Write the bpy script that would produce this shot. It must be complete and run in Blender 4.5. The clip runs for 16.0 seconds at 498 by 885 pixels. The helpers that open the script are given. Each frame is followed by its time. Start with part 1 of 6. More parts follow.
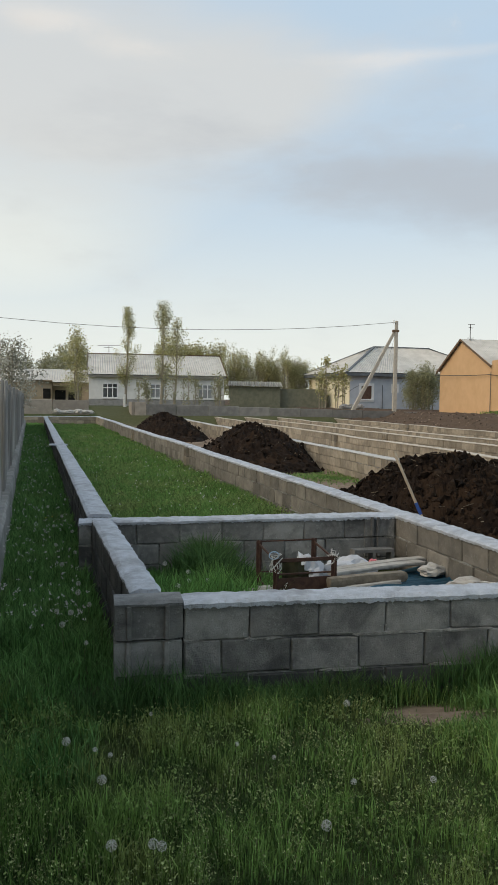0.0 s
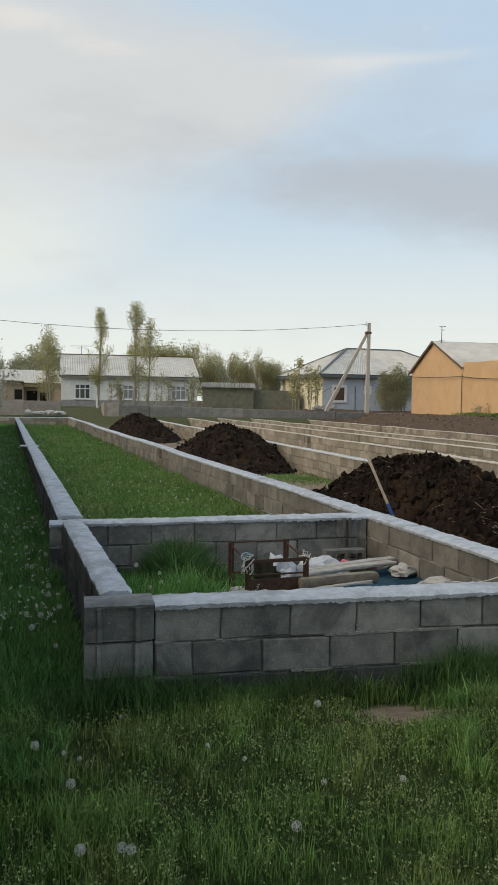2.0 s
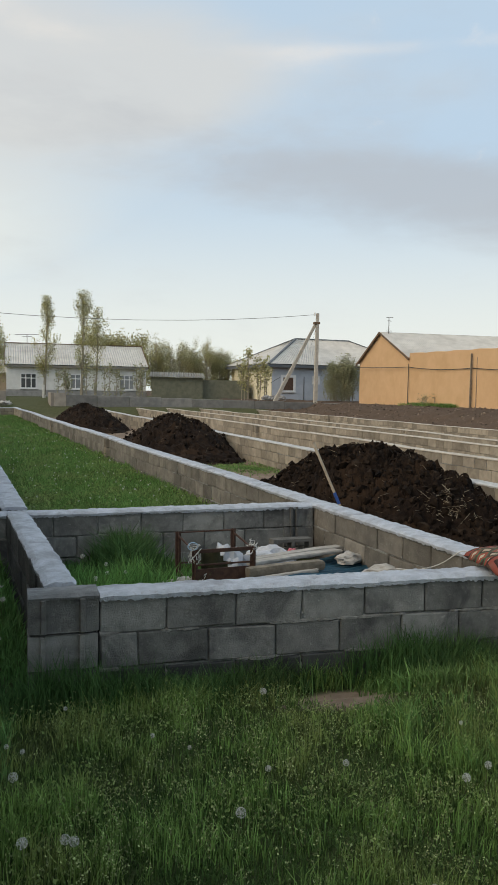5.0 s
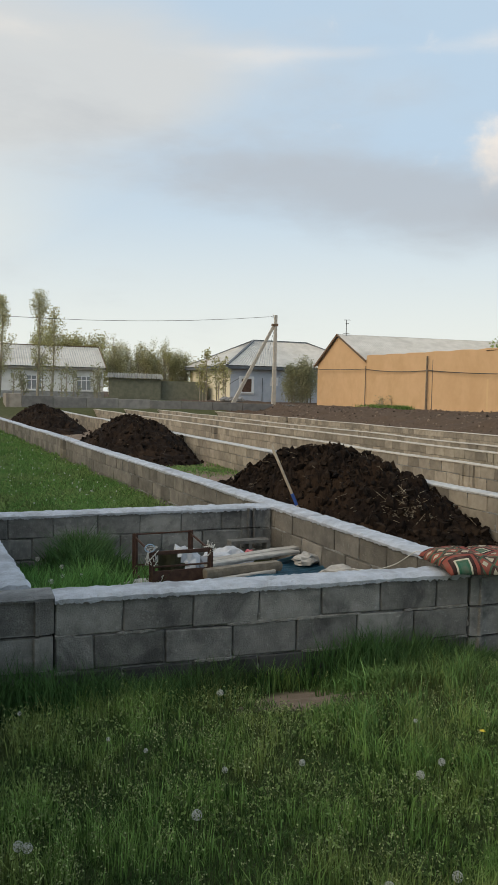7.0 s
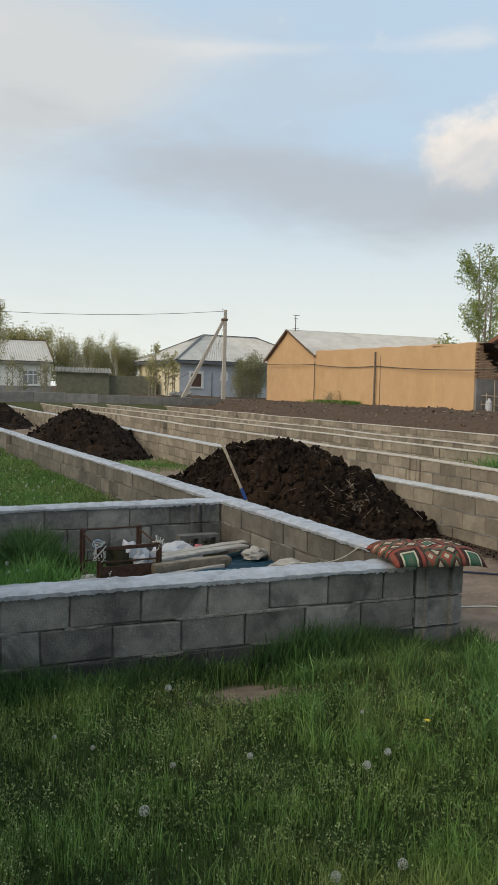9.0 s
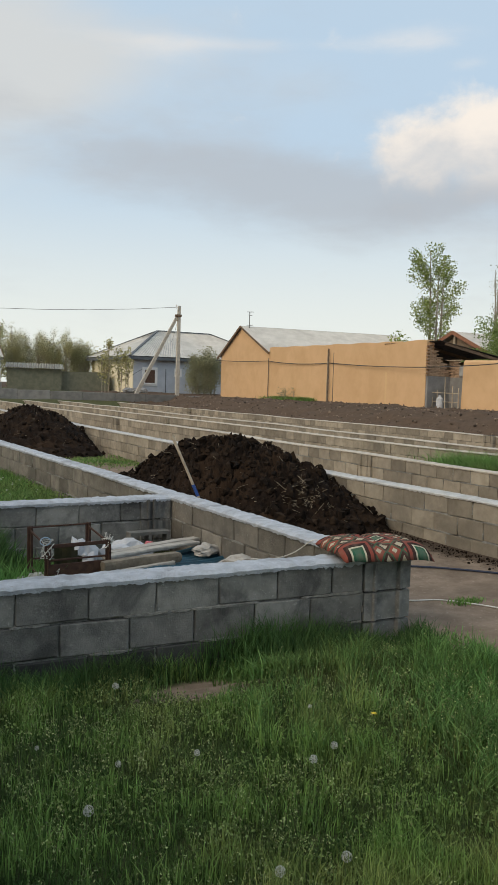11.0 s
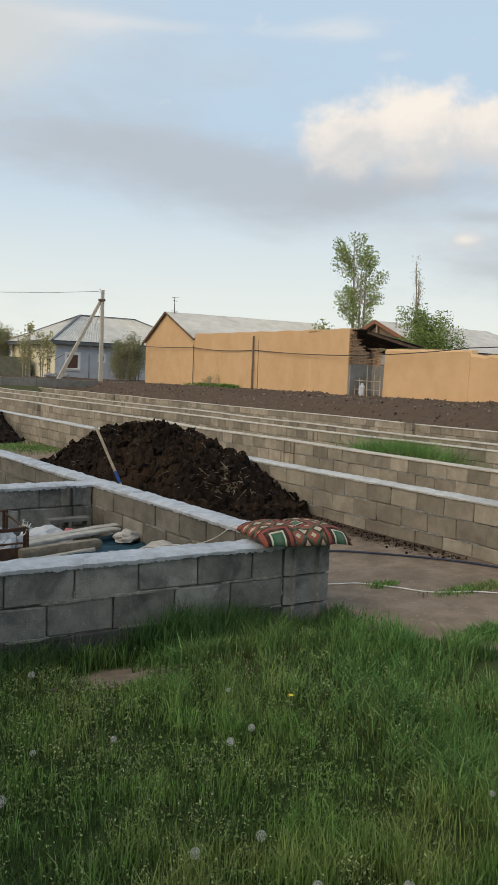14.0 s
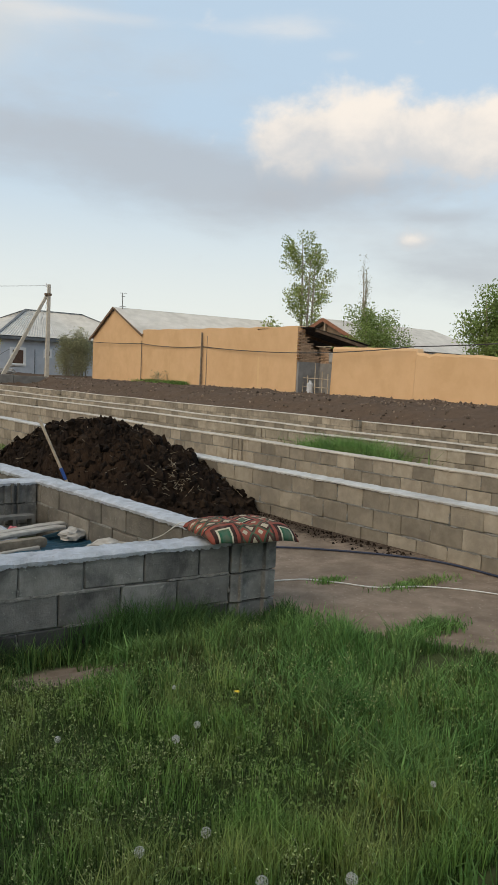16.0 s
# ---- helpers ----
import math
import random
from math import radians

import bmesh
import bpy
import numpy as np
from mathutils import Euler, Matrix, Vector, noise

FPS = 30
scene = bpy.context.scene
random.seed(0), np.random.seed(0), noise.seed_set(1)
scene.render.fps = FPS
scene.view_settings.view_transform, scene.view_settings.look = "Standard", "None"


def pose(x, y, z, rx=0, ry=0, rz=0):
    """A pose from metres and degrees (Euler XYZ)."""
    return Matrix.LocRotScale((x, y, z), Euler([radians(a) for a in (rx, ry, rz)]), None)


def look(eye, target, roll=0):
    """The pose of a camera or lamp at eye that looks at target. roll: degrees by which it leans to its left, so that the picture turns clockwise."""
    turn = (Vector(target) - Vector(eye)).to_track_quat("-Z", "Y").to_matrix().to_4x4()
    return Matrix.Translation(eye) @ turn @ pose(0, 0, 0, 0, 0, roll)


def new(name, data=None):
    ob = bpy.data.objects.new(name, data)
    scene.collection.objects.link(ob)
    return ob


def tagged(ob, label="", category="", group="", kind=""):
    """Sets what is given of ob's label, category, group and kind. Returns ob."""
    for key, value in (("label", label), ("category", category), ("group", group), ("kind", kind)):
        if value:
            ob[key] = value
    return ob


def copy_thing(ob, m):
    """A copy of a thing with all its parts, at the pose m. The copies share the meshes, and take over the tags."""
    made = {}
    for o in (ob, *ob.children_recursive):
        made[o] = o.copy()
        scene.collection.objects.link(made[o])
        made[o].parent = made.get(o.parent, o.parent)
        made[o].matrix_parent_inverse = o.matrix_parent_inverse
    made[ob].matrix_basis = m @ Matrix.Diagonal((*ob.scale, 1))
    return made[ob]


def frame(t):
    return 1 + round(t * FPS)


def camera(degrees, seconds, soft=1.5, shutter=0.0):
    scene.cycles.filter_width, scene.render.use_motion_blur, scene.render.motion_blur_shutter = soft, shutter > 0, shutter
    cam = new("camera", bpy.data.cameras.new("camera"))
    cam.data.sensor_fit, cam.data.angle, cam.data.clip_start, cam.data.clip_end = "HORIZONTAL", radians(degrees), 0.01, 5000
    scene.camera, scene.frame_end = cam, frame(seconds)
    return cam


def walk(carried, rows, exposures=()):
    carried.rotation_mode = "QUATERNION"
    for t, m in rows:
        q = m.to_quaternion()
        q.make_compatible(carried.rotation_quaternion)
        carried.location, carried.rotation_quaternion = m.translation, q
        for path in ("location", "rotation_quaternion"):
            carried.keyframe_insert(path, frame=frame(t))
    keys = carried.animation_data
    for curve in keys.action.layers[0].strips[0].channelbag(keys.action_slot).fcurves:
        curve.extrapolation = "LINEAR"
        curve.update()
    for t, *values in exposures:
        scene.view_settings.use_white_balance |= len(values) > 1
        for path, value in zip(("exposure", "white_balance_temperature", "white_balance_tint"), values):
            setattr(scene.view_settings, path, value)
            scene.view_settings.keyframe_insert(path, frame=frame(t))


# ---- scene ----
cam = camera(34.6, 16.0, 1.15)
PATH = [
    (0, (-0.01, -4.324, 1.65), (0.368, -2.363, 1.543), 0.7),
    (0.5, (-0.006, -4.329, 1.649), (0.39, -2.371, 1.545), 0.8),
    (1, (-0.004, -4.326, 1.648), (0.41, -2.372, 1.545), 0.8),
    (1.5, (0.001, -4.321, 1.647), (0.429, -2.37, 1.546), 0.8),
    (2, (0.003, -4.32, 1.647), (0.446, -2.372, 1.544), 0.8),
    (2.5, (0.011, -4.318, 1.644), (0.469, -2.374, 1.536), 0.7),
    (3, (0.014, -4.314, 1.643), (0.493, -2.375, 1.531), 0.7),
    (3.5, (0.018, -4.322, 1.647), (0.514, -2.388, 1.531), 0.7),
    (4, (0.025, -4.323, 1.645), (0.541, -2.395, 1.523), 0.8),
    (6.5, (0.022, -4.332, 1.647), (0.662, -2.441, 1.524), 1.0),
    (7, (0.031, -4.33, 1.646), (0.695, -2.447, 1.525), 1.1),
    (7.5, (0.034, -4.331, 1.646), (0.729, -2.459, 1.527), 1.1),
    (8, (0.033, -4.327, 1.646), (0.753, -2.465, 1.525), 1.2),
    (8.5, (0.038, -4.327, 1.643), (0.786, -2.477, 1.519), 1.2),
    (9, (0.04, -4.327, 1.642), (0.821, -2.49, 1.511), 1.3),
    (9.5, (0.05, -4.326, 1.64), (0.859, -2.502, 1.505), 1.4),
    (12, (0.082, -4.335, 1.636), (1.023, -2.576, 1.487), 1.6),
    (12.5, (0.082, -4.34, 1.635), (1.053, -2.598, 1.473), 1.8),
    (13, (0.087, -4.336, 1.635), (1.081, -2.608, 1.474), 1.9),
    (13.5, (0.096, -4.344, 1.632), (1.121, -2.634, 1.47), 2.0),
    (14, (0.104, -4.339, 1.63), (1.151, -2.643, 1.466), 2.0),
    (14.5, (0.105, -4.342, 1.632), (1.177, -2.661, 1.464), 2.1),
    (15, (0.102, -4.352, 1.633), (1.203, -2.69, 1.467), 2.1),
    (15.5, (0.113, -4.347, 1.63), (1.242, -2.705, 1.466), 2.2),
    (16, (0.112, -4.347, 1.632), (1.266, -2.722, 1.465), 2.4),
]
walk(cam, [(t, look(eye, target, roll)) for t, eye, target, roll in PATH], exposures=((0, 0.06, 6850, 9), (16, 0.06, 6850, 9)))
# ---------------------------------------------------------------- world and light
SUN_AZ, SUN_EL = -104.0, 36.0          # degrees clockwise from +y, degrees above the horizon


def link(tree, a, b):
    tree.links.new(a, b)


def fm(tree, op, a, b=None, c=None, clamp=False):
    """A math node on numbers or sockets; returns its output."""
    n = tree.nodes.new("ShaderNodeMath")
    n.operation, n.use_clamp = op, clamp
    for i, v in enumerate((a, b, c)):
        if v is None:
            continue
        if isinstance(v, (int, float)):
            n.inputs[i].default_value = v
        else:
            link(tree, v, n.inputs[i])
    return n.outputs[0]


def ramp(tree, v, lo, hi, out_lo=0.0, out_hi=1.0):
    n = tree.nodes.new("ShaderNodeMapRange")
    n.interpolation_type = "SMOOTHSTEP"
    for name, x in (("From Min", lo), ("From Max", hi), ("To Min", out_lo), ("To Max", out_hi)):
        n.inputs[name].default_value = x
    link(tree, v, n.inputs["Value"])
    return n.outputs["Result"]


def mixc(tree, f, a, b, mode="MIX"):
    n = tree.nodes.new("ShaderNodeMix")
    n.data_type, n.blend_type = "RGBA", mode
    for i, v in ((0, f), (6, a), (7, b)):
        if isinstance(v, (int, float)):
            n.inputs[i].default_value = v
        elif isinstance(v, tuple):
            n.inputs[i].default_value = (*v, 1) if len(v) == 3 else v
        else:
            link(tree, v, n.inputs[i])
    return n.outputs[2]


def noise_tex(tree, vec, scale, detail=4.0, rough=0.55, dist=0.0):
    n = tree.nodes.new("ShaderNodeTexNoise")
    n.inputs["Scale"].default_value, n.inputs["Detail"].default_value = scale, detail
    n.inputs["Roughness"].default_value, n.inputs["Distortion"].default_value = rough, dist
    if vec is not None:
        link(tree, vec, n.inputs["Vector"])
    return n.outputs["Fac"]


def build_world():
    world = bpy.data.worlds.new("evening_sky")
    scene.world = world
    world.use_nodes = True
    t = world.node_tree
    t.nodes.clear()
    sky = t.nodes.new("ShaderNodeTexSky")
    sky.sky_type, sky.sun_disc = "NISHITA", False
    sky.sun_elevation, sky.sun_rotation = radians(SUN_EL), radians(SUN_AZ)
    sky.air_density, sky.dust_density, sky.ozone_density = 1.0, 1.2, 2.0
    co = t.nodes.new("ShaderNodeTexCoord").outputs["Generated"]
    sep = t.nodes.new("ShaderNodeSeparateXYZ")
    link(t, co, sep.inputs[0])
    x, y, z = sep.outputs
    az = fm(t, "MULTIPLY", fm(t, "ARCTAN2", x, y), 57.2958)
    el = fm(t, "MULTIPLY", fm(t, "ARCSINE", z), 57.2958)
    comb = t.nodes.new("ShaderNodeCombineXYZ")
    link(t, fm(t, "MULTIPLY", az, 0.055), comb.inputs[0])
    link(t, fm(t, "MULTIPLY", el, 0.15), comb.inputs[1])
    big = noise_tex(t, comb.outputs[0], 1.0, 6, 0.55, 0.3)
    puff = noise_tex(t, comb.outputs[0], 2.6, 7, 0.6, 0.2)
    wisp = noise_tex(t, comb.outputs[0], 0.45, 5, 0.5, 0.6)

    def blob(a0, e0, wa, we):
        da = fm(t, "DIVIDE", fm(t, "SUBTRACT", az, a0), wa)
        de = fm(t, "DIVIDE", fm(t, "SUBTRACT", el, e0), we)
        r = fm(t, "ADD", fm(t, "MULTIPLY", da, da), fm(t, "MULTIPLY", de, de))
        return fm(t, "POWER", 2.718, fm(t, "MULTIPLY", r, -1.0))

    def grow(parts, base):
        out = base
        for p, k in parts:
            out = fm(t, "ADD", out, fm(t, "MULTIPLY", p, k))
        return out

    comb2 = t.nodes.new("ShaderNodeCombineXYZ")
    link(t, fm(t, "MULTIPLY", az, 0.12), comb2.inputs[0])
    link(t, fm(t, "MULTIPLY", el, 0.15), comb2.inputs[1])
    bill = noise_tex(t, comb2.outputs[0], 1.9, 8, 0.58, 0.15)
    # thin high veil, pale streaks, the long grey bank, the bright heaped cloud and its grey foot
    veil = ramp(t, grow([(wisp, 0.7), (blob(-3, 20, 17, 6.5), 0.50), (blob(12, 21, 7, 3.4), 0.30), (big, 0.55)], -0.22), 0.36, 0.86)
    streak = ramp(t, grow([(puff, 0.62), (wisp, 0.3), (blob(25, 22.5, 9, 0.5), 0.24), (blob(20.0, 22.0, 4.5, 1.1), 0.28), (blob(37, 22.8, 4.5, 1.0), 0.32), (blob(40.4, 21.1, 1.8, 0.5), 0.22), (blob(-3.5, 24.2, 4, 1.1), 0.30), (blob(3, 22.8, 4, 0.8), 0.26)], 0.0), 0.5, 1.05)
    bank = ramp(t, grow([(big, 0.85), (puff, 0.6), (blob(18, 15.0, 9, 2.4), 0.34), (blob(28, 13.8, 8, 2.6), 0.46), (blob(34.5, 12.4, 6, 2.1), 0.42), (blob(43, 13.6, 8, 2.0), 0.36), (blob(9, 17.5, 13, 3.0), 0.2), (blob(57, 10.5, 9, 3), 0.4), (blob(47.5, 11.2, 3.6, 0.55), 0.30), (blob(50, 7.8, 5, 1.9), 0.46)], -0.3), 0.42, 1.06)
    heap = ramp(t, grow([(bill, 1.05), (blob(43.2, 16.4, 4.8, 3.0), 0.56), (blob(37.0, 16.0, 3.8, 2.4), 0.50), (blob(49.0, 16.0, 4.2, 2.6), 0.50), (blob(57, 16.5, 6, 3.0), 0.45), (blob(46.4, 9.5, 2.4, 0.95), 0.40)], -0.17), 0.5, 0.86)
    foot = ramp(t, grow([(bill, 0.9), (blob(43, 13.2, 9, 1.5), 0.48), (blob(35, 12.0, 5, 1.4), 0.32), (blob(50, 8.2, 4.5, 1.2), 0.26)], -0.2), 0.45, 1.1)
    base = mixc(t, 1.0, sky.outputs[0], (SKY_GAIN,) * 3, "MULTIPLY")
    haze = fm(t, "MAXIMUM", ramp(t, el, 1.0, 17.0, 1.0, 0.0), fm(t, "MULTIPLY", blob(-6, 10, 13, 7), 0.9))
    c = mixc(t, fm(t, "MULTIPLY", haze, 0.95), mixc(t, 0.85, base, SKY_BLUE), SKY_HAZE)
    c = mixc(t, fm(t, "MULTIPLY", veil, 0.75), c, SKY_VEIL)
    c = mixc(t, fm(t, "MULTIPLY", streak, 0.55), c, SKY_HEAP)
    c = mixc(t, fm(t, "MULTIPLY", bank, 0.72), c, SKY_BANK)
    lit = ramp(t, grow([(bill, 2.4), (el, 0.24), (blob(46.2, 9.7, 1.8, 0.7), 1.7)], -4.55), -0.1, 1.25)
    c = mixc(t, fm(t, "MULTIPLY", heap, 0.92), c, mixc(t, lit, SKY_SHADE, SKY_HEAP))
    c = mixc(t, fm(t, "MULTIPLY", foot, 0.75), c, SKY_BANK)
    bg = t.nodes.new("ShaderNodeBackground")
    link(t, c, bg.inputs[0])
    bg.inputs[1].default_value = 1.0
    out = t.nodes.new("ShaderNodeOutputWorld")
    link(t, bg.outputs[0], out.inputs[0])


SKY_GAIN = 0.10
SKY_BLUE = (0.53, 0.69, 0.87)
SKY_HAZE = (0.80, 0.845, 0.825)
SKY_VEIL = (0.66, 0.665, 0.665)
SKY_HEAP = (0.93, 0.86, 0.80)
SKY_SHADE = (0.62, 0.635, 0.67)
SKY_BANK = (0.44, 0.48, 0.545)
build_world()

sun = new("sun", bpy.data.lights.new("sun", "SUN"))
sun.data.energy, sun.data.angle, sun.data.color = 1.75, radians(50), (1.0, 0.84, 0.62)
a, e = radians(SUN_AZ), radians(SUN_EL)
sun.matrix_world = look((math.sin(a) * math.cos(e) * 50, math.cos(a) * math.cos(e) * 50, math.sin(e) * 50), (0, 0, 0))

# ---------------------------------------------------------------- materials


def material(name, c1, c2, scale=8.0, rough=0.85, bump=0.3, bump_scale=60.0, stain=None, stain_scale=1.2, stain_amt=0.5,
             metal=0.0, vary=0.0, island=0.0, stretch=(1, 1, 1), spec=0.3, c3=None):
    """Two-colour grain, larger stains, fine relief; vary: brightness from object to object; island: from piece to piece in one mesh."""
    m = bpy.data.materials.new(name)
    m.use_nodes = True
    t = m.node_tree
    b = t.nodes["Principled BSDF"]
    geo = t.nodes.new("ShaderNodeNewGeometry")
    mp = t.nodes.new("ShaderNodeMapping")
    mp.inputs["Scale"].default_value = stretch
    link(t, geo.outputs["Position"], mp.inputs[0])
    vec = mp.outputs[0]
    col = mixc(t, ramp(t, noise_tex(t, vec, scale, 5, 0.6), 0.3, 0.7), c1, c2)
    if c3:
        col = mixc(t, ramp(t, noise_tex(t, vec, scale * 5, 3, 0.6), 0.58, 0.72), col, c3)
    if stain:
        col = mixc(t, fm(t, "MULTIPLY", ramp(t, noise_tex(t, vec, stain_scale, 6, 0.65, 0.4), 0.45, 0.68), stain_amt), col, stain)
    r = None
    if vary:
        info = t.nodes.new("ShaderNodeObjectInfo")
        r = ramp(t, info.outputs["Random"], 0, 1, 1 - vary, 1 + vary)
    elif island:
        r = ramp(t, geo.outputs["Random Per Island"], 0, 1, 1 - island, 1 + island)
    if r is not None:
        cc = t.nodes.new("ShaderNodeCombineColor")
        for i in range(3):
            link(t, r, cc.inputs[i])
        col = mixc(t, 1.0, col, cc.outputs[0], "MULTIPLY")
    link(t, col, b.inputs["Base Color"])
    b.inputs["Roughness"].default_value, b.inputs["Metallic"].default_value = rough, metal
    b.inputs["Specular IOR Level"].default_value = spec
    if bump:
        bp = t.nodes.new("ShaderNodeBump")
        bp.inputs["Strength"].default_value, bp.inputs["Distance"].default_value = bump, 0.01
        link(t, noise_tex(t, vec, bump_scale, 6, 0.65), bp.inputs["Height"])
        link(t, bp.outputs[0], b.inputs["Normal"])
    return m


def foliage_material(name, c1, c2, island=0.35, scale=0.8):
    return leafy(material(name, c1, c2, scale=scale, rough=0.6, bump=0, island=island, spec=0.2), 0.5)


def leafy(m, share):
    """Lets part of the light through thin leaves."""
    t = m.node_tree
    b = t.nodes["Principled BSDF"]
    tr = t.nodes.new("ShaderNodeBsdfTranslucent")
    link(t, b.inputs["Base Color"].links[0].from_socket, tr.inputs[0])
    mx = t.nodes.new("ShaderNodeMixShader")
    mx.inputs[0].default_value = share
    link(t, b.outputs[0], mx.inputs[1])
    link(t, tr.outputs[0], mx.inputs[2])
    link(t, mx.outputs[0], t.nodes["Material Output"].inputs["Surface"])
    return m


M_BLOCK = material("concrete_block", (0.168, 0.164, 0.152), (0.255, 0.247, 0.228), 9, 0.95, 0.9, 90, (0.075, 0.074, 0.072), 3.2, 0.85, vary=0.24, c3=(0.30, 0.29, 0.27))
M_BLOCK_WARM = material("concrete_block_warm", (0.24, 0.205, 0.158), (0.325, 0.282, 0.22), 7, 0.95, 0.9, 80, (0.175, 0.150, 0.12), 1.6, 0.65, vary=0.24)
M_BLOCK_FAR = material("concrete_block_far", (0.25, 0.213, 0.164), (0.335, 0.29, 0.226), 7, 0.95, 0.5, 60, (0.175, 0.150, 0.12), 1.6, 0.65, island=0.24)
M_BLOCK_MID = material("concrete_block_mid", (0.165, 0.15, 0.128), (0.235, 0.213, 0.18), 7, 0.95, 0.9, 80, (0.11, 0.10, 0.086), 1.9, 0.7, vary=0.22, c3=(0.27, 0.25, 0.215))
# near-black tone: shade put into the colour, with damp at the front wall's base
M_BLOCK_DAMP_SHADE = material("concrete_block_damp_shade", (0.050, 0.050, 0.048), (0.085, 0.083, 0.078), 7, 0.9, 0.8, 80, (0.030, 0.030, 0.030), 1.9, 0.7, vary=0.25)
M_MORTAR = material("mortar", (0.038, 0.036, 0.033), (0.095, 0.09, 0.083), 14, 0.98, 0.8, 70)
M_MORTAR_WARM = material("mortar_warm", (0.15, 0.132, 0.108), (0.27, 0.245, 0.205), 14, 0.98, 0.8, 70)
M_CAP = material("cap_screed", (0.40, 0.42, 0.455), (0.53, 0.555, 0.60), 11, 0.95, 1.0, 110, (0.28, 0.285, 0.30), 4.2, 0.8, c3=(0.40, 0.40, 0.41))
M_CAP_WARM = material("cap_screed_warm", (0.45, 0.40, 0.335), (0.57, 0.51, 0.43), 9, 0.95, 0.8, 80, (0.32, 0.29, 0.25), 1.6, 0.5)
M_CAP_ROW = material("cap_screed_row", (0.44, 0.43, 0.41), (0.56, 0.55, 0.53), 9, 0.95, 0.8, 80, (0.32, 0.305, 0.285), 2.0, 0.6)
M_SOIL = material("manure_soil", (0.010, 0.007, 0.0055), (0.021, 0.014, 0.010), 9, 1.0, 1.0, 45, (0.046, 0.028, 0.017), 1.3, 0.7, c3=(0.007, 0.005, 0.004), spec=0.1)
M_CLOD = material("soil_clod", (0.009, 0.0065, 0.005), (0.026, 0.017, 0.011), 12, 1.0, 0.8, 60, island=0.5, spec=0.1)
M_STRAW = material("straw", (0.16, 0.125, 0.085), (0.30, 0.25, 0.18), 20, 0.9, 0.2, 80, island=0.4)
M_ORANGE = material("ochre_plaster", (0.60, 0.375, 0.20), (0.645, 0.41, 0.225), 1.3, 0.9, 0.35, 30, (0.53, 0.325, 0.16), 0.45, 0.5)
M_WHITE = material("whitewash", (0.72, 0.70, 0.66), (0.80, 0.78, 0.75), 2, 0.9, 0.2, 20, (0.55, 0.53, 0.5), 0.5, 0.4)
M_CREAM = material("cream_paint", (0.72, 0.64, 0.46), (0.78, 0.70, 0.52), 2, 0.9, 0.2, 20)
M_BLUEWALL = material("pale_blue_paint", (0.47, 0.49, 0.53), (0.54, 0.56, 0.60), 1.5, 0.9, 0.2, 20, (0.42, 0.46, 0.52), 0.5, 0.4)
M_PLINTH = material("grey_plinth", (0.26, 0.25, 0.24), (0.36, 0.35, 0.335), 3, 0.95, 0.3, 30)
M_ROOF = material("fibre_cement_roof", (0.50, 0.475, 0.435), (0.60, 0.57, 0.525), 1.5, 0.95, 0.2, 25, (0.39, 0.365, 0.33), 0.5, 0.6)
M_RIDGE = material("ridge_dark", (0.10, 0.11, 0.12), (0.16, 0.17, 0.18), 3, 0.8, 0.2, 30)
M_FASCIA = material("fascia_wood", (0.13, 0.085, 0.055), (0.20, 0.13, 0.085), 6, 0.85, 0.3, 40)
M_INSIDE_SHADE = material("inside_shade", (0.012, 0.011, 0.010), (0.025, 0.022, 0.02), 2, 0.95, 0)
M_FRAME = material("window_frame_white", (0.75, 0.74, 0.72), (0.82, 0.81, 0.8), 5, 0.6, 0.05, 30)
M_GLASS = material("window_glass", (0.03, 0.035, 0.04), (0.05, 0.055, 0.06), 2, 0.08, 0, spec=0.6)
M_SHUTTER = material("brown_shutter", (0.09, 0.05, 0.035), (0.13, 0.075, 0.05), 6, 0.7, 0.2, 30)
M_POLE = material("pole_concrete", (0.42, 0.38, 0.32), (0.52, 0.47, 0.40), 5, 0.9, 0.3, 40)
M_WIRE = material("wire_black", (0.05, 0.045, 0.04), (0.08, 0.07, 0.065), 5, 0.7, 0)
M_BRICK = material("mud_brick", (0.30, 0.20, 0.13), (0.40, 0.27, 0.18), 4, 0.95, 0.4, 40, vary=0.2)
M_GREYPLASTER = material("grey_plaster", (0.20, 0.19, 0.18), (0.27, 0.26, 0.25), 2, 0.95, 0.3, 30, (0.14, 0.13, 0.125), 0.7, 0.5)
M_FENCE = material("weathered_slate", (0.22, 0.21, 0.20), (0.32, 0.31, 0.29), 4, 0.9, 0.4, 40, (0.14, 0.135, 0.13), 1.2, 0.5, vary=0.2, stretch=(1, 1, 0.25))
M_FENCEBASE = material("rubble_concrete", (0.25, 0.24, 0.22), (0.36, 0.345, 0.32), 5, 0.95, 0.7, 30, (0.14, 0.135, 0.12), 1.0, 0.6)
M_GREENSHED = material("green_fence_paint", (0.135, 0.135, 0.095), (0.185, 0.18, 0.13), 3, 0.85, 0.2, 30)
M_RUST = material("rusted_steel", (0.065, 0.036, 0.027), (0.115, 0.062, 0.043), 18, 0.85, 0.5, 90, (0.06, 0.035, 0.03), 5, 0.6, metal=0.25)
M_WOOD = material("weathered_wood", (0.36, 0.29, 0.21), (0.48, 0.40, 0.30), 12, 0.85, 0.4, 60, (0.22, 0.18, 0.14), 3, 0.5, stretch=(1, 1, 1))
M_LOG = material("grey_log", (0.17, 0.14, 0.105), (0.27, 0.225, 0.17), 14, 0.9, 0.5, 60, (0.10, 0.085, 0.065), 4, 0.6)
M_WOODPALE = material("pale_plank", (0.33, 0.30, 0.26), (0.46, 0.42, 0.37), 12, 0.85, 0.4, 60, (0.32, 0.28, 0.23), 3, 0.5)
